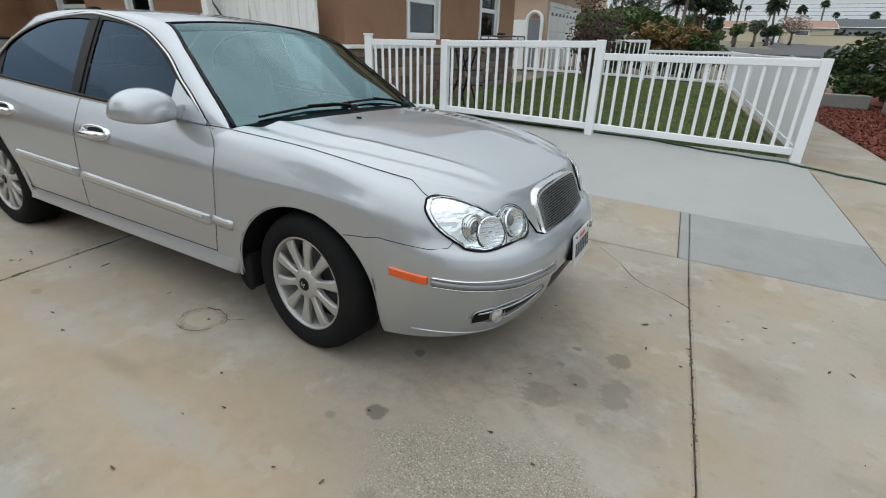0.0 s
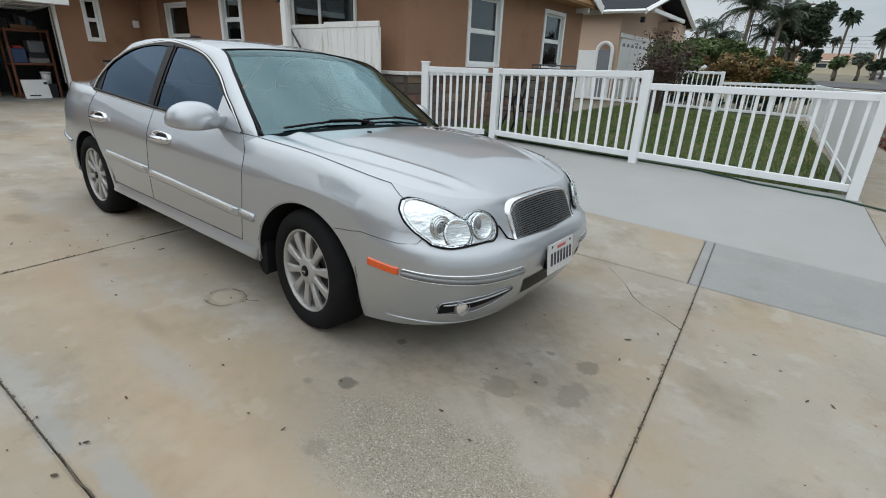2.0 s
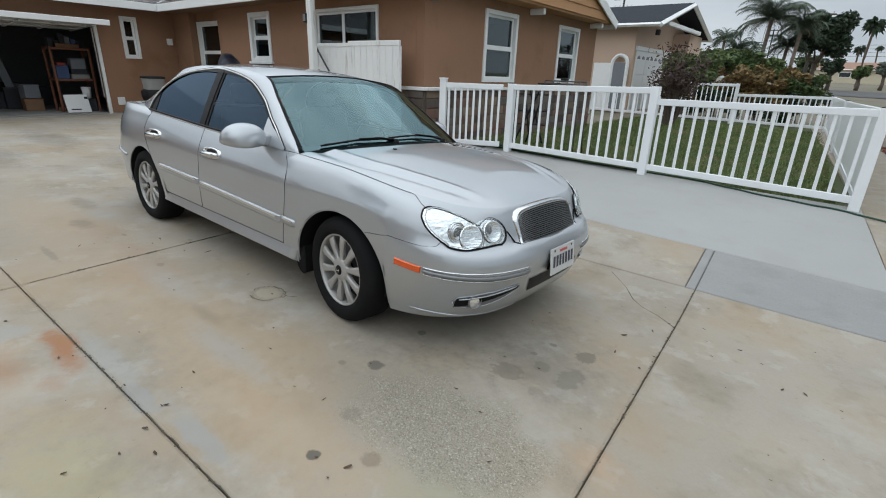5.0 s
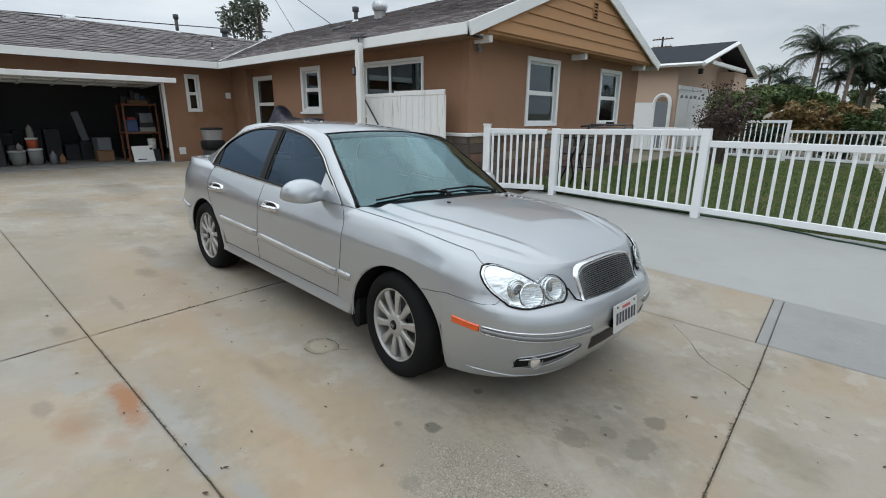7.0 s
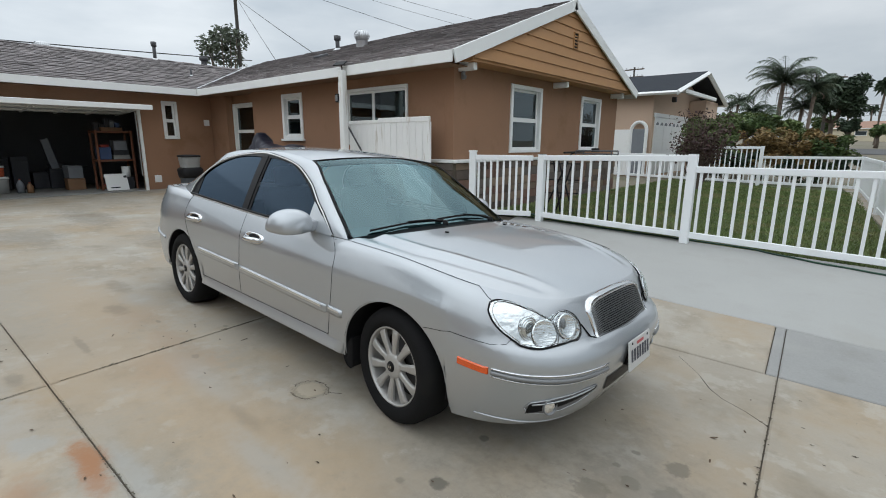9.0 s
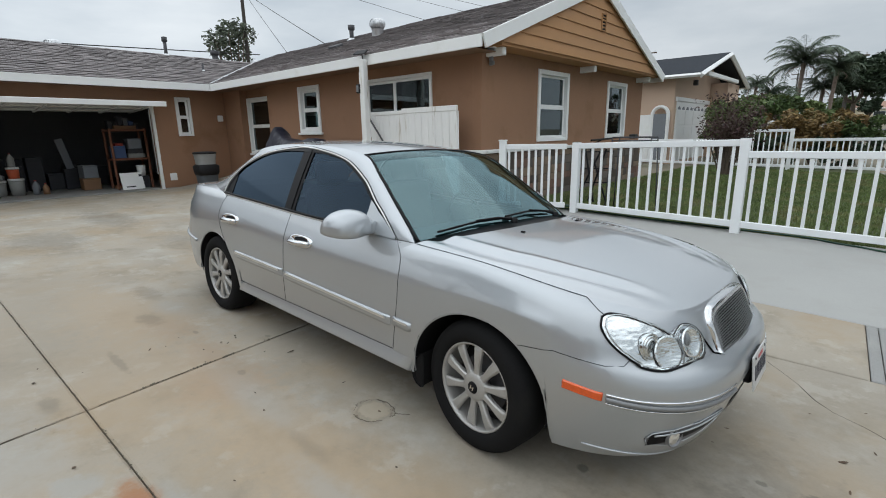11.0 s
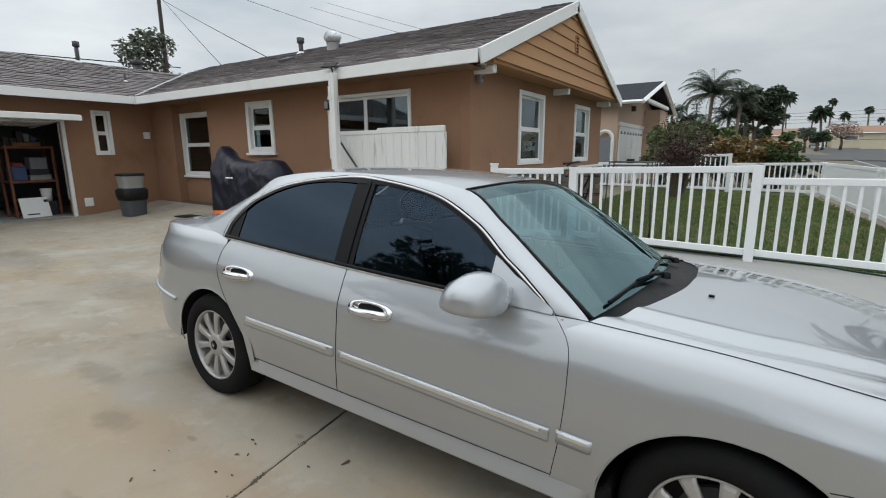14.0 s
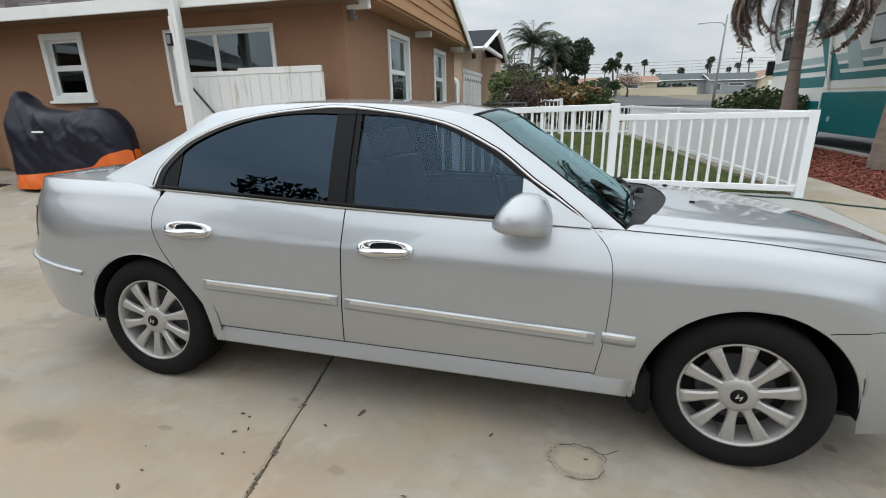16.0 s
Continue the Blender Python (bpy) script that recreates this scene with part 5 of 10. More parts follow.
            if nm == "front_door":
                bm = lathe([(0, -0.012), (0.012, -0.012), (0.014, 0.0)], 14, "y")
                bmesh.ops.translate(bm, vec=on_side(handle_x - 0.10, handle_z - 0.006, 0.0), verts=bm.verts)
                part("lock", bm if side < 0 else mirrored(bm), TRIM, handle)
        # fender end of the moulding, sill and mud flap
        bm = bmesh.new()

        def stub(u, v):
            x, z = -0.53 + 0.135 * u, 0.512 - 0.022 + 0.044 * min(1.0, max(0.0, (v - 0.2) / 0.6)) - 0.006 * u
            return on_side(x, z, -0.006 if v in (0.0, 1.0) or u in (0.0, 1.0) else 0.013)

        gridded(bm, stub, [0.0, 0.03, 0.3, 0.6, 0.9, 1.0], [0.0, 0.2, 0.5, 0.8, 1.0], flip=True)
        part("side_moulding", bm if side < 0 else mirrored(bm), PAINT, car, smooth=True)
        bm = bmesh.new()

        def stub2(u, v):
            return on_side(-0.515 + 0.10 * u, 0.516 + 0.011 * v - 0.004 * u, 0.0155)

        gridded(bm, stub2, [0.0, 0.5, 1.0], [0.0, 1.0], flip=True)
        part("moulding_insert", bm if side < 0 else mirrored(bm), STRIP_METAL, car)
        bm = bmesh.new()

        def rocker(u, v):
            x = -0.385 - 0.035 * (1 - v) - (1.918 - 0.035 * (1 - v)) * u
            z = 0.245 + 0.096 * v
            o = 0.030 * (1 - v) / 0.75 - 0.055 * max(0.0, (0.25 - v) / 0.25) ** 1.3 - 0.004
            return on_side(x, z + 0.006 * u, o - (0.035 if u in (0.0, 1.0) else 0.0))

        gridded(bm, rocker, [0.0, 0.002] + steps(0.002, 0.998, 24)[1:-1] + [0.998, 1.0], [0.0, 0.1, 0.18, 0.25, 0.32, 0.55, 0.75, 0.9, 1.0])
        part("rocker_panel", bm if side < 0 else mirrored(bm), PAINT, car, smooth=True)
        bm = bmesh.new()
        flap = [(-0.338, 0.375), (-0.350, 0.372), (-0.384, 0.335), (-0.408, 0.295), (-0.412, 0.265), (-0.396, 0.225), (-0.372, 0.200), (-0.340, 0.190), (-0.328, 0.200), (-0.330, 0.29)]
        loops = [[bm.verts.new((x + dx, y, z)) for x, z in flap] for y, dx in ((-0.871, 0.010), (-0.878, 0.004), (-0.870, 0.0), (-0.72, 0.0))]
        for a, b in zip(loops, loops[1:]):
            for k in range(len(flap)):
                bm.faces.new((a[k], a[(k + 1) % len(flap)], b[(k + 1) % len(flap)], b[k]))
        bm.faces.new(loops[0][::-1])
        bm.faces.new(loops[-1])
        bmesh.ops.recalc_face_normals(bm, faces=bm.faces)
        part("mud_flap", bm if side < 0 else mirrored(bm), RUBBER, car)
        # seams where panels meet
        def both(pts):
            return pts if side < 0 else [Vector((p.x, -p.y, p.z)) for p in pts]
        zz = steps(0.345, 0.93, 18)
        seam("seam", both([on_side(front_gap(z), z, 0.0006) for z in zz if z < 0.925]), car)
        seam("seam", both([on_side(-1.6335, z, 0.0004) for z in steps(0.345, 0.95, 14)]), car)
        seam("seam", both([on_side(rear_gap(z), z, 0.0008) for z in steps(0.345, 0.985, 18)]), car, 0.0013)
        seam("seam", both([on_side(x, 0.345, 0.0015) for x in steps(-0.54, -2.29, 20)]), car, 0.0013)
        seam("seam", both([p + Vector((0, 0, 0.0005)) for p in front[nr][: n // 2] if p.x < 0.50] + [snap((0.530, -0.788, 0.832), 0.0008), snap((0.556, -0.786, 0.818), 0.0008)]), car, 0.0014)
        edge = [p for p in front[8][: n // 2] if 0.38 < p.x < 0.63]
        seam("seam", both([snap(p, 0.0008) for p in [Vector((0.235, -0.9, 0.612)), Vector((0.27, -0.9, 0.618)), Vector((0.31, -0.9, 0.622)), Vector((0.35, -0.9, 0.626))] + edge + [Vector((0.66, -0.80, 0.64)), Vector((0.685, -0.785, 0.66))]]), car, 0.0013)
        seam("seam", both([snap(p, 0.001) for p in ((0.822, -0.430, 0.675), (0.835, -0.415, 0.680), (0.85, -0.395, 0.655), (0.865, -0.375, 0.620), (0.88, -0.350, 0.596))]), car, 0.0042)
        # wheel arch lips and dark inner arches
        for ax in (0.0, -BASE_LEN):
            pts = []
            for k in range(33):
                a = math.pi * (-0.04 + 1.08 * k / 32)
                x, z = ax + ((FRONT_ARCH if ax == 0.0 else ARCH_R) - 0.004) * math.cos(a), WHEEL_R + (ARCH_R - 0.004) * math.sin(a)
                if z < 0.2:
                    continue
                p = on_side(x, z, -0.006)
                if ax == 0.0 and x > 0.05:
                    p = snap((x, -0.9, z), -0.004)
                pts.append(p)
            part("arch_lip", tube(both(pts), 0.0045, 8), PAINT, car, smooth=True)
            bm = bmesh.new()
            gridded(bm, lambda u, v: Vector((ax + ((FRONT_ARCH if ax == 0.0 else ARCH_R) + 0.004) * math.cos(u), -0.875 + 0.5 * v, WHEEL_R + (ARCH_R + 0.004) * math.sin(u))), steps(-0.10 if ax == 0.0 else 0.0, math.pi + (0.30 if ax == 0.0 else 0.05), 28), [0.0, 0.5, 1.0])
            part("arch_liner", bm if side < 0 else mirrored(bm), BLACK, car, smooth=True)
            build_wheel(car, ax, side)

    # ---- cabin ----
    for side in (-1, 1):
        sg = lambda p: Vector((p.x, side * p.y, p.z))

        def pillar(u, s):
            a, b = inner_at(s), curve_at(OUTER, s)
            a = a + Vector((0, 0.006, 0.0)) + (b - a).normalized() * 0.024 * min(1.0, s / 0.8)
            m = a.lerp(b, u)
            return sg(m + Vector((0.0, 0.007 * math.sin(math.pi * u), 0.005 * math.sin(math.pi * u))))

        low_a, low_b, low_c = sg(foot_at), front[nr][0].copy(), front[nr - 1][0].copy()
        low_b.y *= -side
        low_c.y *= -side

        def down_to_wing(u, s):
            """The pillar, its foot brought down on to the wing."""
            p = pillar(u, max(s, 0.0))
            k = max(0.0, 1 - s / 0.45)
            return p.lerp(low_a.lerp(low_b, u), k * k * (3 - 2 * k))

        bm = bmesh.new()
        gridded(bm, down_to_wing, steps(0, 1, 6), steps(0.0, 0.45, 9)[:-1] + steps(0.45, 8.0, 92), flip=side > 0)
        part("cabin_side", bm, PAINT, car, smooth=True)
        # the wing's corner between the door's edge and the pillar's foot
        bm = bmesh.new()

        def wing_corner(u, v):
            z = low_c.z + (low_a.z - low_c.z) * v
            return Vector((front_gap(z) + 0.0012, side * side_y(front_gap(z), z), z)).lerp(low_c.lerp(low_b, v), u)

        gridded(bm, wing_corner, steps(0, 1, 5), steps(0, 1, 6), flip=side > 0)
        corner_ = part("fender_corner", bm, PAINT, car, smooth=True)
        lean = lambda z: (side_y(-0.55, z) - side_y(-0.55, z + 0.004)) / 0.004
        corner_.data.normals_split_custom_set_from_vertices([Vector((0.0, side, lean(min(v.co.z, 0.915)))).normalized() for v in corner_.data.vertices])
        seam("seam", [low_a + Vector((0, side * 0.001, 0.001)), low_a.lerp(low_b, 0.5) + Vector((0, side * 0.001, 0.0015)), low_b + Vector((0, 0, 0.001))], car, 0.0013)
        # black surround, then bright drip line
        bm = bmesh.new()

        def surround(u, s):
            a, b = inner_at(s), curve_at(OUTER, s)
            return sg(a + (b - a).normalized() * (-0.012 + 0.038 * u) * min(1.0, 0.15 + s / 0.8) + Vector((0, 0.001 + 0.006 * u, 0)))

        gridded(bm, surround, [0.0, 0.5, 1.0], steps(0.0, 8.0, 80), flip=side > 0)
        part("window_surround", bm, TRIM, car, smooth=True)
        part("drip_moulding", tube([low_a + Vector((0, side * 0.002, 0.002))] + [sg(inner_at(s) + (curve_at(OUTER, s) - inner_at(s)).normalized() * 0.030 * min(1.0, s / 0.8) + Vector((0, 0.008, 0))) for s in steps(0.25, 8.0, 80)], [0.002] + [between(s, [0.25, 0.8, 7.7, 8.0], [0.0035, 0.0055, 0.0055, 0.004]) for s in steps(0.25, 8.0, 80)], 8), STRIP_METAL, car, smooth=True)
        seam("drip_gap", [low_a + Vector((0.001, side * 0.001, 0.001))] + [sg(inner_at(s) + (curve_at(OUTER, s) - inner_at(s)).normalized() * (0.0415 * min(1.0, 0.1 + s / 0.8)) + Vector((0, 0.0095, 0.002))) for s in steps(0.25, 7.9, 80)], car, 0.0026)
        part("belt_moulding", tube([sg(Vector((x, glass_y(x, belt(x)) + 0.003, belt(x) + 0.013))) for x in steps(-0.87, -2.60, 30)], 0.009, 8), TRIM, car, smooth=True)
        part("belt_bright_strip", tube([sg(Vector((x, side_y(x, belt(x)) + 0.008, belt(x) + 0.002))) for x in steps(-0.87, -2.60, 30)], 0.0055, 8), STRIP_METAL, car, smooth=True)

        def top_of(x):
            best = 9.9
            for s in steps(0.0, 8.0, 160):
                p = curve_at(INNER, s)
                if abs(p.x - x) < abs(best - x):
                    best, z = p.x, p.y
            return z

        def pane(nm, xa, xb, label, mt):
            bm = bmesh.new()

            def at(u, v):
                xl = xa + (xb - xa) * u
                z0 = belt(xl) + 0.004
                z = z0 + (max(top_of(xl), z0 + 0.004) - z0) * v
                return sg(Vector((xl, glass_y(xl, z) - 0.004, z)))

            gridded(bm, at, steps(0, 1, 22), steps(0, 1, 10), flip=side < 0)
            part(nm, bm, mt, car, label, smooth=True)

        pane("front_side_window", -0.86, -1.605, "tinted front side window", DOOR_GLASS)
        pane("rear_side_window", -1.715, -2.51, "dark tinted side window", CAR_GLASS)
        bm = bmesh.new()
        gridded(bm, lambda u, v: sg(Vector((lambda x, z: (x, glass_y(x, z) + 0.001, z))(-1.60 - 0.12 * u - 0.018 * v, belt(-1.66) + (1.36 - belt(-1.66)) * v))), steps(0, 1, 3), steps(0, 1, 10), flip=side < 0)
        part("pillar_cover", bm, TRIM, car, smooth=True)
        seam("seam", [sg(Vector((-1.6335 - 0.012 * v, glass_y(-1.65, belt(-1.65) + 0.41 * v) + 0.003, belt(-1.65) + 0.41 * v))) for v in steps(0, 1, 8)], car, 0.003)
        # black corner of the rear window
        bm = bmesh.new()

        def corner(u, v):
            x = -2.50 - 0.098 * u
            z0 = belt(x) + 0.004
            z = z0 + (max(top_of(x), z0 + 0.01) - z0) * v
            return sg(Vector((x, glass_y(x, z), z)))

        gridded(bm, corner, steps(0, 1, 6), steps(0, 1, 8), flip=side < 0)
        part("window_corner", bm, TRIM, car, smooth=True)
        # sail panel under the mirror
        bm = bmesh.new()

        def sail(u, v):
            x = -0.60 - 0.275 * u
            z0 = belt(x) + 0.002
            z = z0 + (max(top_of(x), z0 + 0.004) - z0) * v
            return sg(Vector((x, glass_y(x, z) + 0.006, z)))

        gridded(bm, sail, steps(0, 1, 8), steps(0, 1, 6), flip=side < 0)
        part("sail_panel", bm, PAINT, car, smooth=True)
        # mirror: a rounded shell whose open end faces back
        bm = bmesh.new()
        rings = []
        for x in (-0.930, -0.946, -0.944, -0.938, -0.925, -0.905, -0.88, -0.855, -0.83, -0.81, -0.79, -0.775, -0.763, -0.754, -0.749, -0.747):
            u = (x + 0.862) / (0.115 if x > -0.862 else -0.092)
            e_ = 2.7 if x > -0.862 else 2.2
            f = max(0.04, 1 - u**e_) ** (1 / e_)
            f = f * 0.9 if not rings else f
            k_in = (x + 0.946) / 0.2
            mid_y, mid_z = -0.972 + 0.045 * k_in, 0.998 - 0.018 * k_in
            rr = []
            for k in range(28):
                ang = 2 * math.pi * k / 28
                c, s_ = math.cos(ang), math.sin(ang)
                dy = 0.124 * math.copysign(abs(c) ** 0.86, c) * f
                dz = abs(s_) ** 0.86 * f * 0.108 if s_ > 0 else -(abs(s_) ** 0.5) * f**0.5 * 0.034
                rr.append(bm.verts.new((x + 0.014 * c * (1 - k_in) + 0.28 * max(0.0, dz) * (1 - k_in), mid_y + dy, mid_z - 0.028 + dz + 0.008 * c)))
            rings.append(rr)
        for a, b in zip(rings, rings[1:]):
            for k in range(28):
                bm.faces.new((a[k], a[(k + 1) % 28], b[(k + 1) % 28], b[k]))
        bm.faces.new(rings[-1])
        bmesh.ops.recalc_face_normals(bm, faces=bm.faces)
        mir = part("wing_mirror", bm if side < 0 else mirrored(bm), PAINT, car, "body-coloured rounded wing mirror", smooth=True)
        bm = bmesh.new()
        boxed(bm, (-0.862, -0.915, 0.930), (-0.768, -0.80, 1.004), 0.018, 3)
        part("mirror_foot", bm if side < 0 else mirrored(bm), PAINT, mir, smooth=True)
        bm = bmesh.new()
        bm.faces.new([bm.verts.new((-0.934 + 0.012 * math.cos(q) + 0.018 * math.sin(q), -0.972 + 0.052 * math.copysign(abs(math.cos(q)) ** 0.72, math.cos(q)), 1.0 + 0.040 * math.copysign(abs(math.sin(q)) ** 0.78, math.sin(q)))) for q in steps(0, 2 * math.pi, 24)[:-1]])
        part("mirror_glass", bm if side < 0 else mirrored(bm), CHROME, mir)
        part("mirror_seam", tube([(p[0], -side * -p[1], p[2]) for p in [(-0.805, -0.905, 0.929), (-0.766, -0.905, 0.932), (-0.764, -0.900, 0.99)]], 0.0016, 6), SEAM, mir)

    def across(s, v, fwd, up):
        """A point between the two outer lines; v runs from the right to the left."""
        a = curve_at(OUTER, s)
        w = 1 - (2 * v - 1) ** 2
        return Vector((a.x + fwd * w, a.y * (2 * v - 1), a.z + up * w))

    bm = bmesh.new()
    gridded(bm, lambda v, s: across(s, v, (0.062 * max(0, 1 - (s - 3) * 1.2)) - 0.07 * max(0, 1 - (5 - s) * 1.2), 0.040), steps(0, 1, 24), steps(3.0, 5.0, 30), flip=True)
    part("roof", bm, PAINT, car, smooth=True)
    bm = bmesh.new()
    gridded(bm, lambda v, s: across(s, v, 0.062 + 0.045 * ((3 - s) / 3), 0.040 + 0.012 * ((3 - s) / 3)), steps(0.015, 0.985, 24), steps(0.0, 3.0, 20), flip=True)
    part("windscreen", bm, SCREEN_GLASS, car, "green-tinted windscreen with a darker top band", smooth=True)
    bm = bmesh.new()
    gridded(bm, lambda v, s: across(s, v, 0.0628 + 0.045 * ((3 - s) / 3), 0.0408 + 0.012 * ((3 - s) / 3)), steps(0.017, 0.983, 24), steps(2.60, 2.985, 5), flip=True)
    part("screen_shade_band", bm, SHADE_GLASS, car, "darker tinted band along the top of the windscreen", smooth=True)
    bm = bmesh.new()
    gridded(bm, lambda v, s: across(s, v, -0.07 - 0.05 * ((s - 5) / 3), 0.040 - 0.015 * ((s - 5) / 3)), steps(0.015, 0.985, 20), steps(5.0, 8.0, 16), flip=True)
    part("rear_window", bm, CAR_GLASS, car, smooth=True)
    rub = [across(s, 0.008, 0.0, 0.0) for s in steps(0.0, 3.0, 20)]
    top = [across(3.0, v, 0.062, 0.040) for v in steps(0.0, 1.0, 20)]
    part("screen_rubber", tube(rub, 0.0075, 6), TRIM, car, smooth=True)
    part("screen_rubber", tube([Vector((p.x, -p.y, p.z)) for p in rub], 0.0075, 6), TRIM, car, smooth=True)
    part("screen_rubber", tube(top, 0.0075, 6), TRIM, car, smooth=True)

    # cowl tray and wipers
    bm = bmesh.new()
    gridded(bm, lambda u, v: Vector((cowl(u) - 0.10 * (1 - v) - 0.10 * (1 - v) * (1 - abs(u) / 0.8), u, hood_z(cowl(u), u) - 0.006 - 0.022 * math.sin(math.pi * v))), steps(-0.76, 0.76, 30), steps(0, 1, 5))
    part("cowl_tray", bm, BLACK, car, smooth=True)
    def screen_at(y, s):
        k = between(s, [0, 3], [1.0, 0.0])
        a = curve_at(OUTER, s)
        w = 1 - (y / a.y) ** 2
        return Vector((a.x + (0.062 + 0.045 * (3 - s) / 3) * w, y, a.z + (0.040 + 0.012 * (3 - s) / 3) * w))
    for y0, y1, s1 in ((-0.10, -0.66, 0.07), (0.46, -0.12, 0.12)):
        wiper = part("wiper", tube([screen_at(y0, 0.05) + Vector((0.03, 0, 0.012)), screen_at(y0 - 0.12, 0.07) + Vector((0.02, 0, 0.026)), screen_at((y0 + y1) / 2, s1 + 0.04) + Vector((0.01, 0, 0.022))], [0.010, 0.008, 0.006], 8), TRIM, car, smooth=True)
        part("blade", tube([screen_at(y, s1 + 0.10 * (0.5 - abs((y - y1) / (y0 - y1) - 0.5))) + Vector((0.01, 0, 0.014)) for y in steps(y0 + 0.02, y1, 10)], 0.0065, 6), TRIM, wiper)
        part("arm_pivot", lathe([(0, 0.03), (0.018, 0.026), (0.022, 0.0)], 12), TRIM, wiper, smooth=True).matrix_basis = Matrix.Translation(screen_at(y0, 0.0) + Vector((0.035, 0, 0.0)))
    for y in (-0.315, 0.315):
        bm = block((-0.011, -0.009, 0), (0.011, 0.009, 0.008), 0.003, 2)
        part("washer_nozzle", bm, TRIM, car).matrix_basis = Matrix.Translation((-0.13, y, hood_z(-0.13, y)))

    # ---- lamps ----
    outline = [(0.545, -0.785, 0.800), (0.572, -0.781, 0.826), (0.62, -0.745, 0.823), (0.68, -0.690, 0.795), (0.73, -0.635, 0.757), (0.765, -0.598, 0.730), (0.775, -0.570, 0.752), (0.783, -0.535, 0.768),
               (0.797, -0.490, 0.760), (0.81, -0.450, 0.725), (0.82, -0.430, 0.675), (0.835, -0.450, 0.632), (0.825, -0.520, 0.606), (0.80, -0.610, 0.598), (0.765, -0.700, 0.612), (0.69, -0.768, 0.643), (0.60, -0.797, 0.698), (0.550, -0.797, 0.755)]
    for side in (-1, 1):
        ring = [snap(curve_at(outline + outline[:1], s), 0.0) for s in steps(0, len(outline), 90)[:-1]]
        mid_big, mid_small = snap((0.72, -0.70, 0.70)), snap((0.81, -0.50, 0.685))
        flip_ = (lambda p: p) if side < 0 else (lambda p: Vector((p[0], -p[1], p[2])))

        def fill(out, shrink, dome):
            bm = bmesh.new()
            centre = sum(ring, Vector()) / len(ring)
            layers = []
            for f in (1.0, 0.97, 0.9, 0.8, 0.66, 0.5, 0.33, 0.16):
                layers.append([bm.verts.new(flip_(snap(centre.lerp(p, f * shrink), out + dome * (1 - f**4)))) for p in ring])
            for a, b in zip(layers, layers[1:]):
                for k in range(len(a)):
                    q = (a[k], a[(k + 1) % len(a)], b[(k + 1) % len(a)], b[k])
                    bm.faces.new(q if side < 0 else q[::-1])
            bm.faces.new(layers[-1] if side < 0 else layers[-1][::-1])
            bmesh.ops.recalc_face_normals(bm, faces=bm.faces)
            return bm

        lamp = part("headlight", fill(0.004, 1.0, 0.0), REFLECTOR, car, "clear two-lobed headlight with a black gasket", smooth=True)
        cover = part("cover", fill(0.012, 0.985, 0.016), LENS, lamp, smooth=True)
        cover.visible_shadow = False
        gasket = [flip_(snap(p, 0.006)) for p in ring]
        part("gasket", tube(gasket + gasket[:2], 0.0046, 8), TRIM, lamp, smooth=True)
        inner_rim = [flip_(snap(p.lerp(sum(ring, Vector()) / len(ring), 0.085), 0.012)) for p in ring]
        part("inner_rim", tube(inner_rim + inner_rim[:2], 0.0022, 6), CHROME, lamp, smooth=True)
        def facing(c, lean):
            n_ = (snap(c, 0.02) - snap(c, 0.0)).normalized()
            return (n_ + Vector((0.975, -0.22, 0.0)) * lean).normalized().to_track_quat("Z", "Y").to_matrix().to_4x4()

        def turned(nm, c, out, prof_, mt, stretch=1.0, lean=0.0):
            bm = lathe(prof_, 36)
            for v in bm.verts:
                v.co.x *= stretch
            bmesh.ops.transform(bm, matrix=Matrix.Translation(snap(c, out)) @ facing(c, lean), verts=bm.verts)
            part(nm, bm if side < 0 else mirrored(bm), mt, lamp, smooth=True)

        # hollow bowl, the ringed main lamp in its outer half, and the small round lamp beside it
        turned("main_bowl", (0.752, -0.640, 0.668), 0.005, [(0.066, 0.002), (0.065, 0.006), (0.056, 0.004), (0.040, 0.001), (0.020, -0.001), (0.0, -0.001)], FLUTED)
        turned("lamp_ring", (0.705, -0.695, 0.690), 0.006, [(0.056, -0.020), (0.056, 0.001), (0.052, 0.003), (0.049, -0.004), (0.047, -0.004), (0.046, 0.005), (0.042, 0.007), (0.038, -0.001), (0.036, 0.009), (0.032, 0.010), (0.029, -0.004)], CHROME, 0.86, 1.6)
        turned("lamp_lens", (0.705, -0.695, 0.690), 0.006, [(0.032, -0.004), (0.024, 0.000), (0.012, 0.003), (0.0, 0.004)], FOG_GLASS, 0.86, 1.6)
        turned("small_bowl", (0.800, -0.525, 0.690), 0.006, [(0.060, 0.004), (0.058, 0.011), (0.050, 0.006), (0.034, 0.001), (0.014, -0.002), (0.0, -0.002)], FLUTED)
        turned("small_lamp", (0.795, -0.540, 0.706), 0.008, [(0.026, -0.010), (0.027, 0.002), (0.016, 0.009), (0.0, 0.011)], GREY_TRIM, 0.55, 0.8)
        split_line = [flip_(snap(p, 0.016)) for p in ((0.768, -0.596, 0.722), (0.782, -0.590, 0.690), (0.792, -0.585, 0.655), (0.796, -0.60, 0.620))]
        part("lobe_divider", tube(split_line, 0.0028, 6), GREY_TRIM, lamp, smooth=True)
        # amber side marker and the strip that carries on round the bumper
        def strip(ya, yb, za, zb, out, mt, nm, par, half=0.022, xa=None, xb=None):
            bm = bmesh.new()

            def at(u, v):
                p = snap((xa + (xb - xa) * u, ya + (yb - ya) * u, za + (zb - za) * u), 0.0)
                o = 0.0 if v in (0.0, 1.0) or u in (0.0, 1.0) else out
                p2 = snap(p + Vector((0, 0, half * (2 * v - 1))), o)
                return flip_(p2)

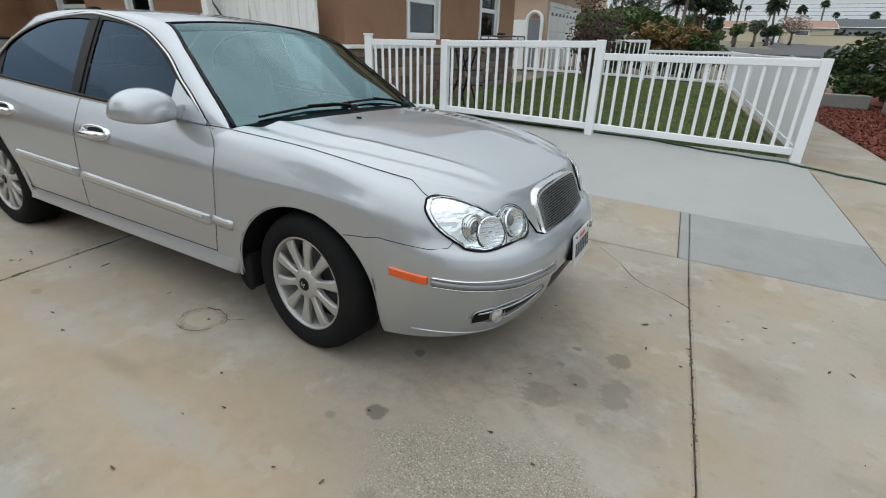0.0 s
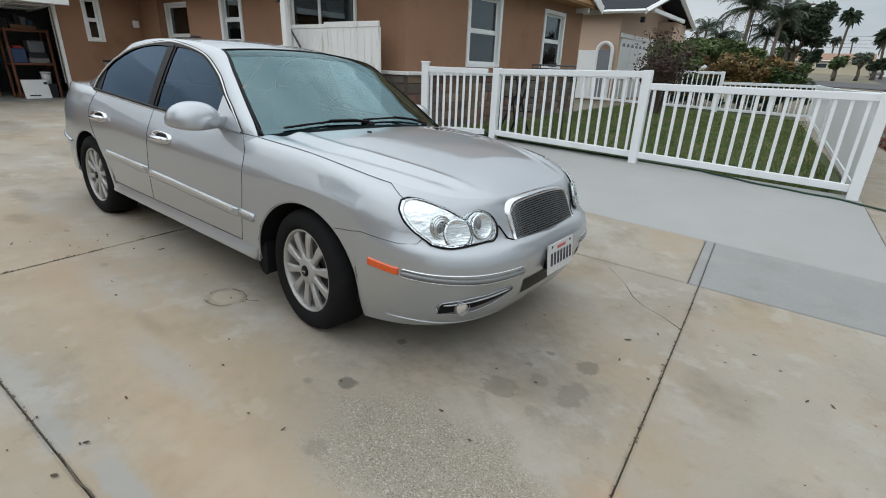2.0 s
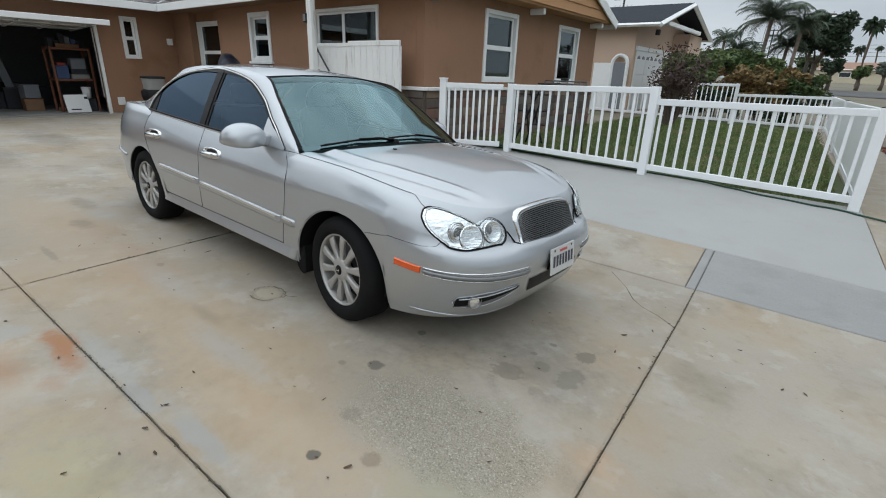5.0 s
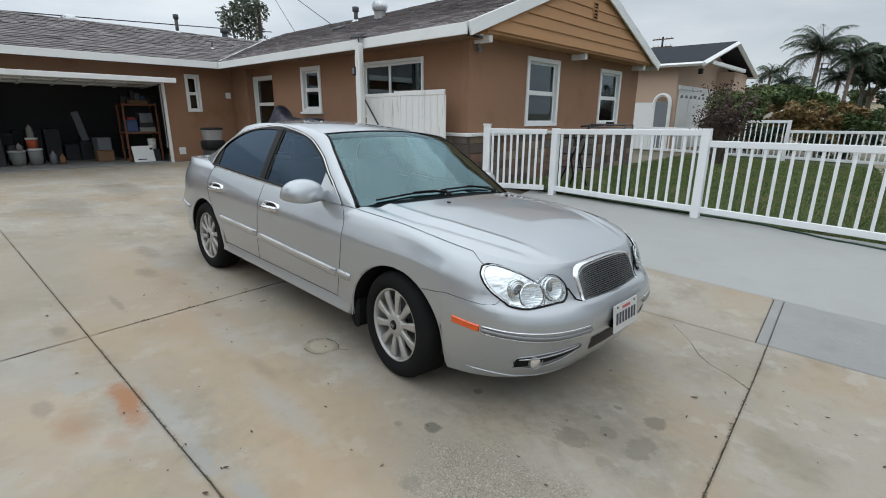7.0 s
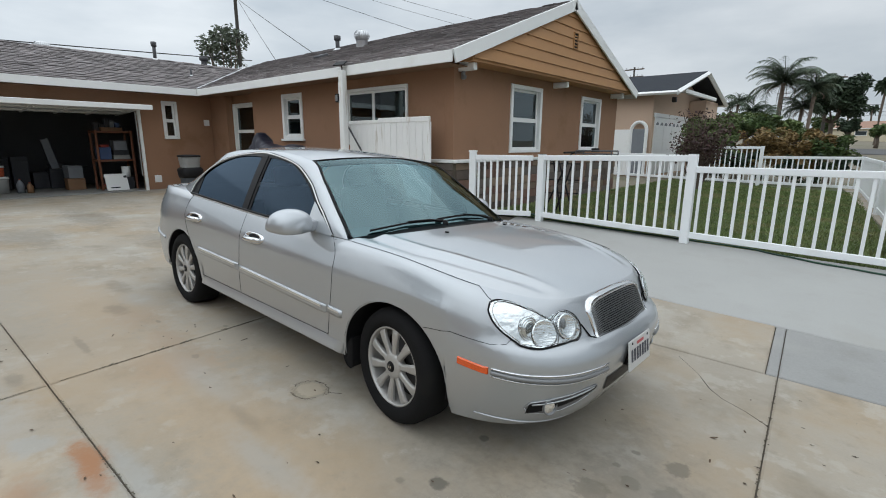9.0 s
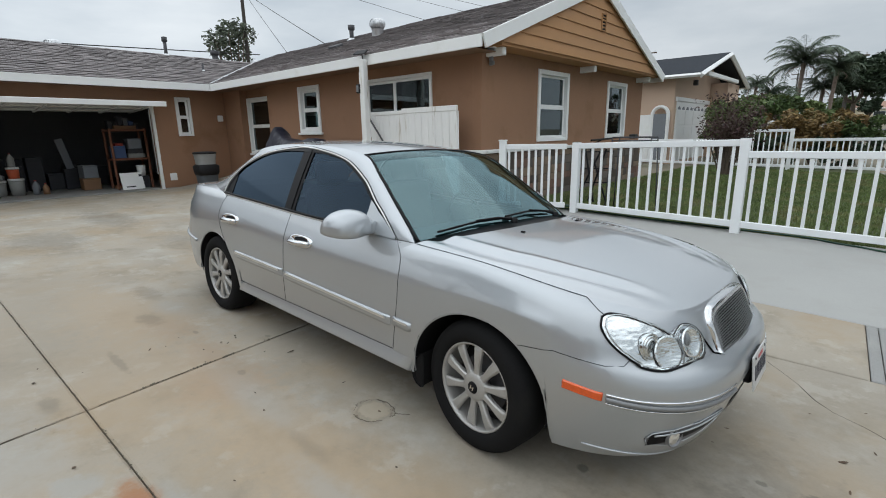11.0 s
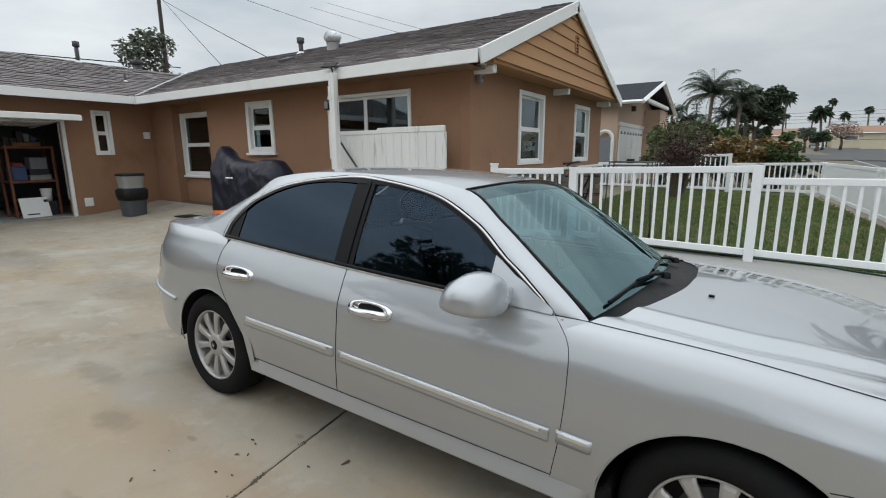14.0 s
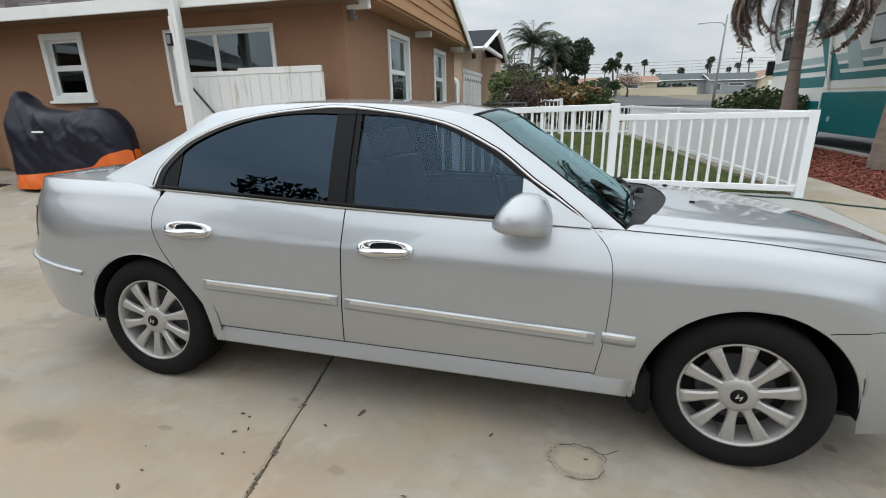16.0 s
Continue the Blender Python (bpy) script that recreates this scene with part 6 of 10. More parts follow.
            gridded(bm, at, [0.0, 0.03] + steps(0.03, 0.97, 14)[1:-1] + [0.97, 1.0], [0.0, 0.15, 0.5, 0.85, 1.0], flip=side > 0)
            bmesh.ops.recalc_face_normals(bm, faces=bm.faces)
            return part(nm, bm, mt, par)

        strip(-0.90, -0.865, 0.512, 0.494, 0.007, AMBER, "side_marker", car, 0.0195, 0.449, 0.610)
        arc = [(0.625, -0.870, 0.490), (0.72, -0.80, 0.483), (0.80, -0.70, 0.480), (0.86, -0.59, 0.478), (0.91, -0.46, 0.478), (0.935, -0.34, 0.478)]
        for dz, r, mt in ((0.0, 0.0115, GREY_TRIM), (0.021, 0.0045, CHROME), (-0.019, 0.0035, CHROME)):
            pts = [flip_(snap(curve_at(arc, s) + Vector((0, 0, dz)), 0.002)) for s in steps(0, 5, 36)]
            part("rubbing_strip", tube(pts, r, 8), mt, bumper, smooth=True)
        # fog lamp pocket: a flat patch whose grey stands for the recess's shade
        pocket = bmesh.new()
        pk = [(-0.735, 0.335), (-0.722, 0.362), (-0.66, 0.376), (-0.56, 0.390), (-0.46, 0.402), (-0.395, 0.402), (-0.385, 0.388), (-0.43, 0.356), (-0.50, 0.328), (-0.58, 0.306), (-0.66, 0.298), (-0.72, 0.306)]
        vs = [pocket.verts.new(flip_(front_at(y, z, 0.003))) for y, z in pk]
        pocket.faces.new(vs)
        bmesh.ops.triangulate(pocket, faces=pocket.faces)
        bmesh.ops.subdivide_edges(pocket, edges=pocket.edges, cuts=2)
        for v in pocket.verts:
            p = front_at(-abs(v.co.y), v.co.z, 0.0035)
            v.co = flip_(p)
        bmesh.ops.recalc_face_normals(pocket, faces=pocket.faces)
        part("fog_lamp_pocket", pocket, BUMPER_SHADE, bumper)
        rim_ = [flip_(front_at(y, z, 0.004)) for y, z in pk]
        part("pocket_edge", tube(rim_ + rim_[:1], 0.0028, 6), PAINT, bumper, smooth=True)
        slit = bmesh.new()
        gridded(slit, lambda u, v: flip_(front_at(-0.725 + 0.325 * u, 0.304 + 0.078 * u + (0.056 - 0.044 * u) * v, 0.0065)), steps(0, 1, 12), [0.0, 1.0])
        bmesh.ops.recalc_face_normals(slit, faces=slit.faces)
        part("pocket_slit", slit, TRIM, bumper)
        part("pocket_bar", tube([flip_(front_at(-0.715 + 0.30 * u, 0.352 + 0.042 * u, 0.006)) for u in steps(0, 1, 10)], 0.0045, 8), PAINT, bumper, smooth=True)
        part("bumper_lip", tube([flip_(front_at(-0.83 + 0.55 * u, 0.262 - 0.035 * math.sin(math.pi * min(1.0, u * 1.2) * 0.6), 0.001)) for u in steps(0, 1, 24)], 0.0045, 8), PAINT, bumper, smooth=True)
        c = front_at(-0.645, 0.338, 0.004)
        for nm, prof_, mt in (("fog_lamp", [(0.040, -0.03), (0.041, 0.008), (0.039, 0.011), (0.036, 0.009), (0.034, 0.0)], GREY_TRIM), ("fog_lens", [(0.035, 0.004), (0.026, 0.009), (0.012, 0.012), (0.0, 0.013)], REFLECTOR)):
            bm = lathe(prof_, 28)
            for v in bm.verts:
                v.co.x *= 0.92
            bmesh.ops.transform(bm, matrix=Matrix.Translation(c) @ Vector((0.90, -0.43, 0)).to_track_quat("Z", "Y").to_matrix().to_4x4(), verts=bm.verts)
            bm2 = bm if side < 0 else mirrored(bm)
            part(nm, bm2, mt, bumper, smooth=True)
        # rear lamp and rear bumper strip
        bm = bmesh.new()
        gridded(bm, lambda u, v: snap_tail((-3.52 - 0.20 * u, side * (0.82 - 0.45 * u * u), 0.69 + 0.16 * v), 0.004), steps(0, 1, 10), steps(0, 1, 4))
        bmesh.ops.recalc_face_normals(bm, faces=bm.faces)
        part("tail_lamp", bm, RED_LAMP, car, smooth=True)
        part("rear_rubbing_strip", tube([snap_tail((-3.08 - 0.66 * u, side * (0.92 - 0.55 * u**3), 0.546 + 0.04 * u), 0.003) for u in steps(0, 1, 20)], 0.012, 8), PAINT, rear_bumper, smooth=True)

    # ---- grille ----
    grille = empty("grille", label="black slatted grille in a chrome surround")
    grille.parent = car
    gx = lambda y, z: 0.884 - 0.47 * (z - 0.595) + 0.024 * (1 - (y / 0.335) ** 2)
    g_low, g_half = 0.597, lambda v: 0.332 - 0.014 * v
    g_top = lambda y: 0.778 - 0.022 * (abs(y) / 0.318) ** 2 - 0.030 * (abs(y) / 0.322) ** 12

    def on_grille(u, v, out):
        y = u * g_half(v)
        z = g_low + v * (g_top(y) - g_low)
        return Vector((gx(y, z) + out, y, z))

    bm = bmesh.new()
    gridded(bm, lambda u, v: on_grille(u, v, 0.002), steps(-1, 1, 24), steps(0, 1, 14), flip=True)
    bmesh.ops.recalc_face_normals(bm, faces=bm.faces)
    part("backing", bm, TRIM, grille)
    for k in range(17):
        v = (k + 0.7) / 17.6
        part("slat", tube([on_grille(u, v, 0.010) for u in steps(-0.992, 0.992, 20)], 0.0028, 6), SLAT_DARK, grille, smooth=True)
    # bright surround, a broad band over the top that thins out down the sides
    inner = [(-g_half(v), g_low + v * (g_top(-g_half(v)) - g_low)) for v in steps(0, 0.97, 10)] + [(y, g_top(y)) for y in steps(-0.316, 0.316, 32)]
    inner += [(-y, z) for y, z in inner[10::-1]]
    bm = bmesh.new()
    rows_ = []
    for k, (y, z) in enumerate(inner):
        a_, b_ = inner[max(0, k - 1)], inner[min(len(inner) - 1, k + 1)]
        way = Vector((b_[0] - a_[0], b_[1] - a_[1])).normalized()
        out2 = Vector((-way.y, way.x))
        w = 0.008 + 0.030 * min(1.0, max(0.0, (z - 0.64) / 0.11)) ** 1.3
        low_p = Vector((gx(y, z) + 0.013, y, z))
        far_p = snap((gx(y, z), y + out2.x * w, z + out2.y * w), 0.003)
        mid_p = low_p.lerp(far_p, 0.5) + Vector((0.006, 0, 0.005))
        rows_.append([bm.verts.new(p) for p in (low_p - Vector((0.014, 0, 0)), low_p, mid_p, far_p, far_p - Vector((0.012, 0, 0.006)))])
    for p_, q_ in zip(rows_, rows_[1:]):
        for k in range(4):
            bm.faces.new((p_[k], p_[k + 1], q_[k + 1], q_[k]))
    bmesh.ops.recalc_face_normals(bm, faces=bm.faces)
    part("surround", bm, CHROME, grille, "chrome band, broad over the top", smooth=True)
    part("lower_trim", tube([Vector((gx(u * 0.332, g_low) + 0.006, u * 0.332, g_low - 0.003)) for u in steps(-1, 1, 16)], 0.0075, 8), TRIM, grille, smooth=True)
    # number plate with plain bars in place of its characters
    plate = part("number_plate", block((-0.004, -0.155, -0.078), (0.004, 0.155, 0.078), 0.006, 2), PLATE_WHITE, car, "white number plate with dark marks")
    plate.matrix_basis = pose(0.988, 0.0, 0.482, 0, -8, 0)
    part("plate_bracket", block((0.93, -0.12, 0.42), (0.982, 0.12, 0.54), 0.01), TRIM, car)
    for k in range(7):
        y = -0.115 + 0.0385 * k
        part("mark", block((0.0045, y - 0.011, -0.036), (0.0062, y + 0.011, 0.030)), PLATE_INK, plate)
    part("heading_mark", block((0.0045, -0.05, 0.045), (0.006, 0.05, 0.060)), PLATE_RED, plate)
    for y in (-0.11, 0.11):
        part("screw", lathe([(0, 0.0075), (0.006, 0.0065), (0.007, 0.004)], 10, "x"), TRIM, plate).location = (0, y, 0.062)
    # lower intake
    bm = bmesh.new()
    gridded(bm, lambda u, v: front_at(u * (0.275 + 0.03 * v), 0.325 + 0.09 * v, 0.003), steps(-1, 1, 16), steps(0, 1, 4))
    bmesh.ops.recalc_face_normals(bm, faces=bm.faces)
    part("lower_intake", bm, TRIM, bumper)

    # ---- underside and cabin ----
    # dark plates and solid blocks added inside to keep light from the panel gaps
    part("underbody", block((-3.3, -0.72, 0.20), (0.50, 0.72, 0.25), 0.02), BLACK, car)
    part("front_undertray", block((0.45, -0.55, 0.20), (0.72, 0.55, 0.24), 0.02), BLACK, car)
    part("engine_bay", block((-0.42, -0.5, 0.24), (0.66, 0.5, 0.68), 0.05), BLACK, car)
    part("boot_box", block((-3.55, -0.5, 0.24), (-2.75, 0.5, 0.84), 0.05), BLACK, car)
    part("floor_pan", block((-2.75, -0.80, 0.24), (-0.4, 0.80, 0.30)), CABIN, car)
    for sd in (-1, 1):
        part("door_card", block((-2.45, sd * 0.80 - 0.02, 0.30), (-0.55, sd * 0.80 + 0.02, 0.925), 0.01), CABIN, car)
    part("firewall", block((-0.50, -0.78, 0.30), (-0.44, 0.78, 0.86)), CABIN, car)
    dash = part("dashboard", block((-0.95, -0.74, 0.62), (-0.46, 0.74, 0.90), 0.08, 4), DASH, car, smooth=True)
    part("rear_shelf", block((-2.95, -0.66, 0.90), (-2.50, 0.66, 0.95), 0.02), CABIN, car)
    wheel_ = bmesh.new()
    tubed(wheel_, [(0, 0.185 * math.cos(a), 0.185 * math.sin(a)) for a in steps(0, 2 * math.pi, 24)], 0.014, 8)
    part("steering_wheel", wheel_, TRIM, car, smooth=True).matrix_basis = pose(-1.08, 0.37, 0.88, 0, -22, 0)
    for y in (-0.37, 0.37):
        seat = part("front_seat", block((-1.62, y - 0.25, 0.30), (-1.12, y + 0.25, 0.56), 0.08, 3), CABIN, car, smooth=True)
        part("backrest", block((-0.07, y - 0.24, 0.0), (0.07, y + 0.24, 0.62), 0.06, 3, pose(-1.62, 0, 0.50, 0, -14, 0)), CABIN, seat, smooth=True)
        part("headrest", block((-0.05, y - 0.13, 0.64), (0.05, y + 0.13, 0.80), 0.045, 3, pose(-1.62, 0, 0.50, 0, -14, 0)), CABIN, seat, smooth=True)
    rear = part("rear_seat", block((-2.50, -0.66, 0.30), (-2.02, 0.66, 0.56), 0.08, 3), CABIN, car, smooth=True)
    part("backrest", block((-0.08, -0.66, 0.0), (0.08, 0.66, 0.56), 0.07, 3, pose(-2.48, 0, 0.50, 0, -18, 0)), CABIN, rear, smooth=True)
    part("interior_mirror", block((-1.10, -0.11, 1.255), (-1.08, 0.11, 1.315), 0.012, 2), TRIM, car)
    return car


FOG_GLASS = surface("fog_lamp_glass", (0.22, 0.23, 0.235), 0.15, metal=0.8, vary=0.3, scale=40, grain=60, bump=0.2, coat=0.6)
SLAT_DARK = plain("dark_chrome_slat", (0.16, 0.165, 0.17), 0.3, 0.8)
GREY_TRIM = plain("grey_trim", (0.20, 0.205, 0.21), 0.4, 0.4)
# body paint darkened by hand for the shaded pocket
BUMPER_SHADE = surface("bumper_pocket_shade", (0.13, 0.13, 0.135), 0.6, vary=0.1, scale=10, grain=80)
PLATE_WHITE = surface("plate_white", (0.50, 0.50, 0.49), 0.4, vary=0.1, scale=30, grain=200, bump=0.1)
PLATE_INK = plain("plate_ink", (0.03, 0.033, 0.05), 0.5)
PLATE_RED = plain("plate_red", (0.45, 0.08, 0.08), 0.5)
DASH = surface("grey_dashboard", (0.08, 0.088, 0.088), 0.8, vary=0.1, scale=10, grain=160, bump=0.2)
build_car()

# ---- things at the house ----
def build_gate_panel():
    g = empty("yard_gate", (-7.80, 6.10, 0), label="weathered white board gate hung on a tall post", category="gate")
    g0 = ground_z(-7.8, 6.1)
    post = part("post", block((0.30, -0.40, g0 - 0.05), (0.42, -0.285, 2.78), 0.01), OLD_WHITE, g)
    part("post_batten", block((0.268, -0.385, g0), (0.299, -0.31, 2.58), 0.006), OLD_WHITE, post)
    for k in range(5):
        x0 = 0.10 + 0.185 * k
        part("board", block((x0, -0.02, g0 + 0.08), (x0 + 0.181, 0.0, 1.84), 0.004), OLD_WHITE, g)
    for k in range(8):
        x0 = 1.03 + 0.163 * k
        part("board", block((x0, -0.045, g0 + 0.05), (x0 + 0.159, -0.022, 1.855), 0.005), OLD_WHITE, g)
    part("top_rail", block((1.02, -0.055, 1.81), (2.345, -0.015, 1.90), 0.008), OLD_WHITE, g)
    part("top_rail", block((0.08, -0.03, 1.80), (1.02, 0.01, 1.87), 0.008), OLD_WHITE, g)
    part("end_stile", block((2.31, -0.055, g0 + 0.05), (2.35, 0.0, 1.81), 0.006), OLD_WHITE, g)
    part("brace", tube([(0.05, -0.07, 1.85), (0.66, -0.075, 1.14)], 0.017, 8), DARK_METAL, g, "dark diagonal brace")
    lamp = empty("solar_lamp", (-7.44, 5.757, 2.78), label="small black solar lamp on the gate post", category="lamp")
    part("panel", block((-0.13, -0.09, 0.0), (0.11, 0.09, 0.02), 0.006, 1, pose(-0.04, 0, 0.12, 30, 0, 18)), BLACK, lamp)
    part("bracket", tube([(0, 0.0, -0.01), (-0.01, 0.0, 0.06), (-0.04, 0.0, 0.125)], 0.012, 6), BLACK, lamp)
    box = empty("junction_box", (-7.545, 5.73, 2.28), label="small dark-rimmed box on the gate post", category="box")
    part("case", block((-0.05, -0.05, -0.08), (0.05, 0.02, 0.08), 0.01), BLACK, box)
    part("lid", block((-0.034, -0.058, -0.058), (0.034, -0.05, 0.058), 0.006), GREY_TRIM, box)


def build_wall_things():
    f = empty("flood_light", (GX + 0.04, 6.62, 2.55), label="white twin flood light under the gable corner", category="lamp")
    part("arm", block((0.0, -0.03, -0.02), (0.06, 0.03, 0.26), 0.01), GREY_TRIM, f)
    part("head", block((0.02, -0.16, 0.22), (0.17, 0.02, 0.34), 0.03, 2, pose(0, 0, 0, 0, 0, 8)), WHITE_PAINT, f)
    part("head", block((0.02, 0.04, 0.2), (0.16, 0.17, 0.31), 0.03, 2, pose(0, 0, 0, 0, 0, -8)), WHITE_PAINT, f)
    part("sensor", lathe([(0, 0), (0.03, 0.01), (0.035, 0.06), (0, 0.08)], 14), GREY_TRIM, f, smooth=True).location = (0.06, 0.0, -0.02)
    s = empty("wall_sconce", (AX, 6.27, 1.90), label="small white box light on the stucco wall", category="lamp")
    part("case", block((0.0, -0.07, 0.0), (0.08, 0.07, 0.17), 0.015, 2), WHITE_PAINT, s)
    v = empty("wall_vent", (AX, 4.79, 0.30), label="small white vent cover low on the wall", category="vent")
    part("cover", block((0.0, -0.09, 0.0), (0.02, 0.09, 0.2), 0.008), WHITE_PAINT, v)
    for k in range(4):
        part("slat", block((0.02, -0.07, 0.035 + 0.04 * k), (0.03, 0.07, 0.05 + 0.04 * k)), WHITE_PAINT, v)

    # wainscot of stone with a white ledge round the gable corner
    w = empty("stone_wainscot", label="brown and grey stone wainscot below a white ledge", category="wainscot", kind="structure")
    part("ledge", block((GX + 0.003, SY + 0.002, 1.10), (GX + 0.12, NY, 1.16), 0.01), WHITE_PAINT, w)
    part("ledge", block((-6.9, SY - 0.12, 1.10), (GX + 0.12, SY - 0.003, 1.16), 0.01), WHITE_PAINT, w)
    base = part("mortar", block((GX + 0.004, SY, -0.2), (GX + 0.055, NY, 1.10)), JOINT, w)
    part("mortar", block((-6.9, SY - 0.055, -0.2), (GX + 0.055, SY - 0.004, 1.10)), JOINT, w)
    rng = random.Random(8)
    kinds = [part("stone", block((0, -0.105, -0.032), (0.03, 0.105, 0.032), 0.005), STONES[k], w) for k in range(4)]

    def stone(k, at, turn, wide, high):
        m = at @ pose(0, 0, 0, 0, 0, turn) @ Matrix.Diagonal((rng.uniform(0.8, 1.3), (wide - 0.012) / 0.21, (high - 0.012) / 0.064, 1))
        if kinds[k].get("laid"):
            sharing("stone", kinds[k], m, w)
        else:
            kinds[k].matrix_basis = m
            kinds[k]["laid"] = 1

    top, count = 1.095, 0
    while top > 0.15:
        high = rng.uniform(0.11, 0.19)
        y = SY + 0.006
        while y < NY - 0.1:
            wide = min(rng.uniform(0.16, 0.46), NY - y)
            stone(rng.randrange(4), Matrix.Translation((GX + 0.045, y + wide / 2, top - high / 2)), rng.uniform(-0.5, 0.5), wide, high)
            y += wide
        x = GX + 0.05
        while x > -6.8:
            wide = rng.uniform(0.16, 0.42)
            stone(rng.randrange(4), Matrix.Translation((x - wide / 2, SY - 0.045, top - high / 2)), -90 + rng.uniform(-0.5, 0.5), wide, high)
            x -= wide
        top -= high


STONES = [surface("stone_%s" % n, c, 0.9, vary=0.2, scale=14, grain=90, bump=0.4, depth=0.004, per_object=0.2) for n, c in (("red", (0.17, 0.10, 0.075)), ("tan", (0.21, 0.155, 0.11)), ("grey", (0.135, 0.115, 0.10)), ("dark", (0.095, 0.075, 0.062)))]


def build_roof_things():
    def on_front(x, y):
        return EAVE_Z + PITCH * (y - EAVE_Y)

    def turbine(x, y, z, label):
        t = empty("roof_turbine", (x, y, z), label=label, category="vent")
        part("neck", lathe([(0.15, -0.15), (0.15, 0.14), (0.165, 0.16)], 20), METAL, t, smooth=True)
        head = part("head", lathe([(0.12, 0.15), (0.17, 0.20), (0.185, 0.28), (0.16, 0.36), (0.09, 0.41), (0.0, 0.425)], 20), METAL, t, smooth=True)
        fin = None
        for k in range(18):
            a = 2 * math.pi * k / 18
            bm = bmesh.new()
            gridded(bm, lambda u, v: Vector(((0.125 + 0.075 * math.sin(math.pi * u) ** 0.8) + 0.012 * v, 0.02 * (v - 0.5), 0.16 + 0.25 * u)), steps(0, 1, 6), [0.0, 1.0])
            ob = part("fin", bm, METAL, t) if fin is None else sharing("fin", fin, Matrix(), t)
            fin = fin or ob
            ob.matrix_basis = pose(0, 0, 0, 0, 0, math.degrees(a))
        return t

    turbine(-10.4, 8.72, on_front(0, 8.72), "ribbed galvanised turbine vent on the roof")
    turbine(-17.5, 9.0, 3.72, "ribbed galvanised turbine vent in the roof valley")
    turbine(-17.4, 3.12, 3.70, "ribbed galvanised turbine vent on the garage ridge")
    def pipe(x, y, z, h, r, label, cap=True):
        p = empty("vent_pipe", (x, y, z), label=label, category="pipe")
        part("pipe", tube([(0, 0, -0.15), (0, 0, h)], r, 12), DARK_METAL, p, smooth=True)
        if cap:
            part("cap", lathe([(r * 1.1, h - 0.10), (r * 1.6, h - 0.08), (r * 1.6, h + 0.04), (0, h + 0.06)], 14), DARK_METAL, p, smooth=True)
        part("flashing", lathe([(r * 2.4, -0.02), (r * 1.2, 0.06)], 14), METAL, p, smooth=True)
    pipe(-11.95, 9.08, on_front(0, 9.08), 0.36, 0.06, "short dark flue pipe with a cap")
    pipe(-17.0, 5.84, 3.92, 0.50, 0.05, "tall dark flue pipe with a cap")
    pipe(-17.25, 7.45, 3.86, 0.36, 0.09, "dark square-topped flue near the valley")
    pipe(-15.5, 6.27, 3.35, 0.24, 0.03, "thin plumbing vent pipe", False)
    fv = empty("roof_vent", (-11.1, 7.89, on_front(0, 7.89)), label="low dark roof vent", category="vent")
    part("hood", block((-0.16, -0.14, -0.05), (0.16, 0.14, 0.09), 0.03, 2, pose(0, 0, 0, 21, 0, 0)), DARK_METAL, fv)


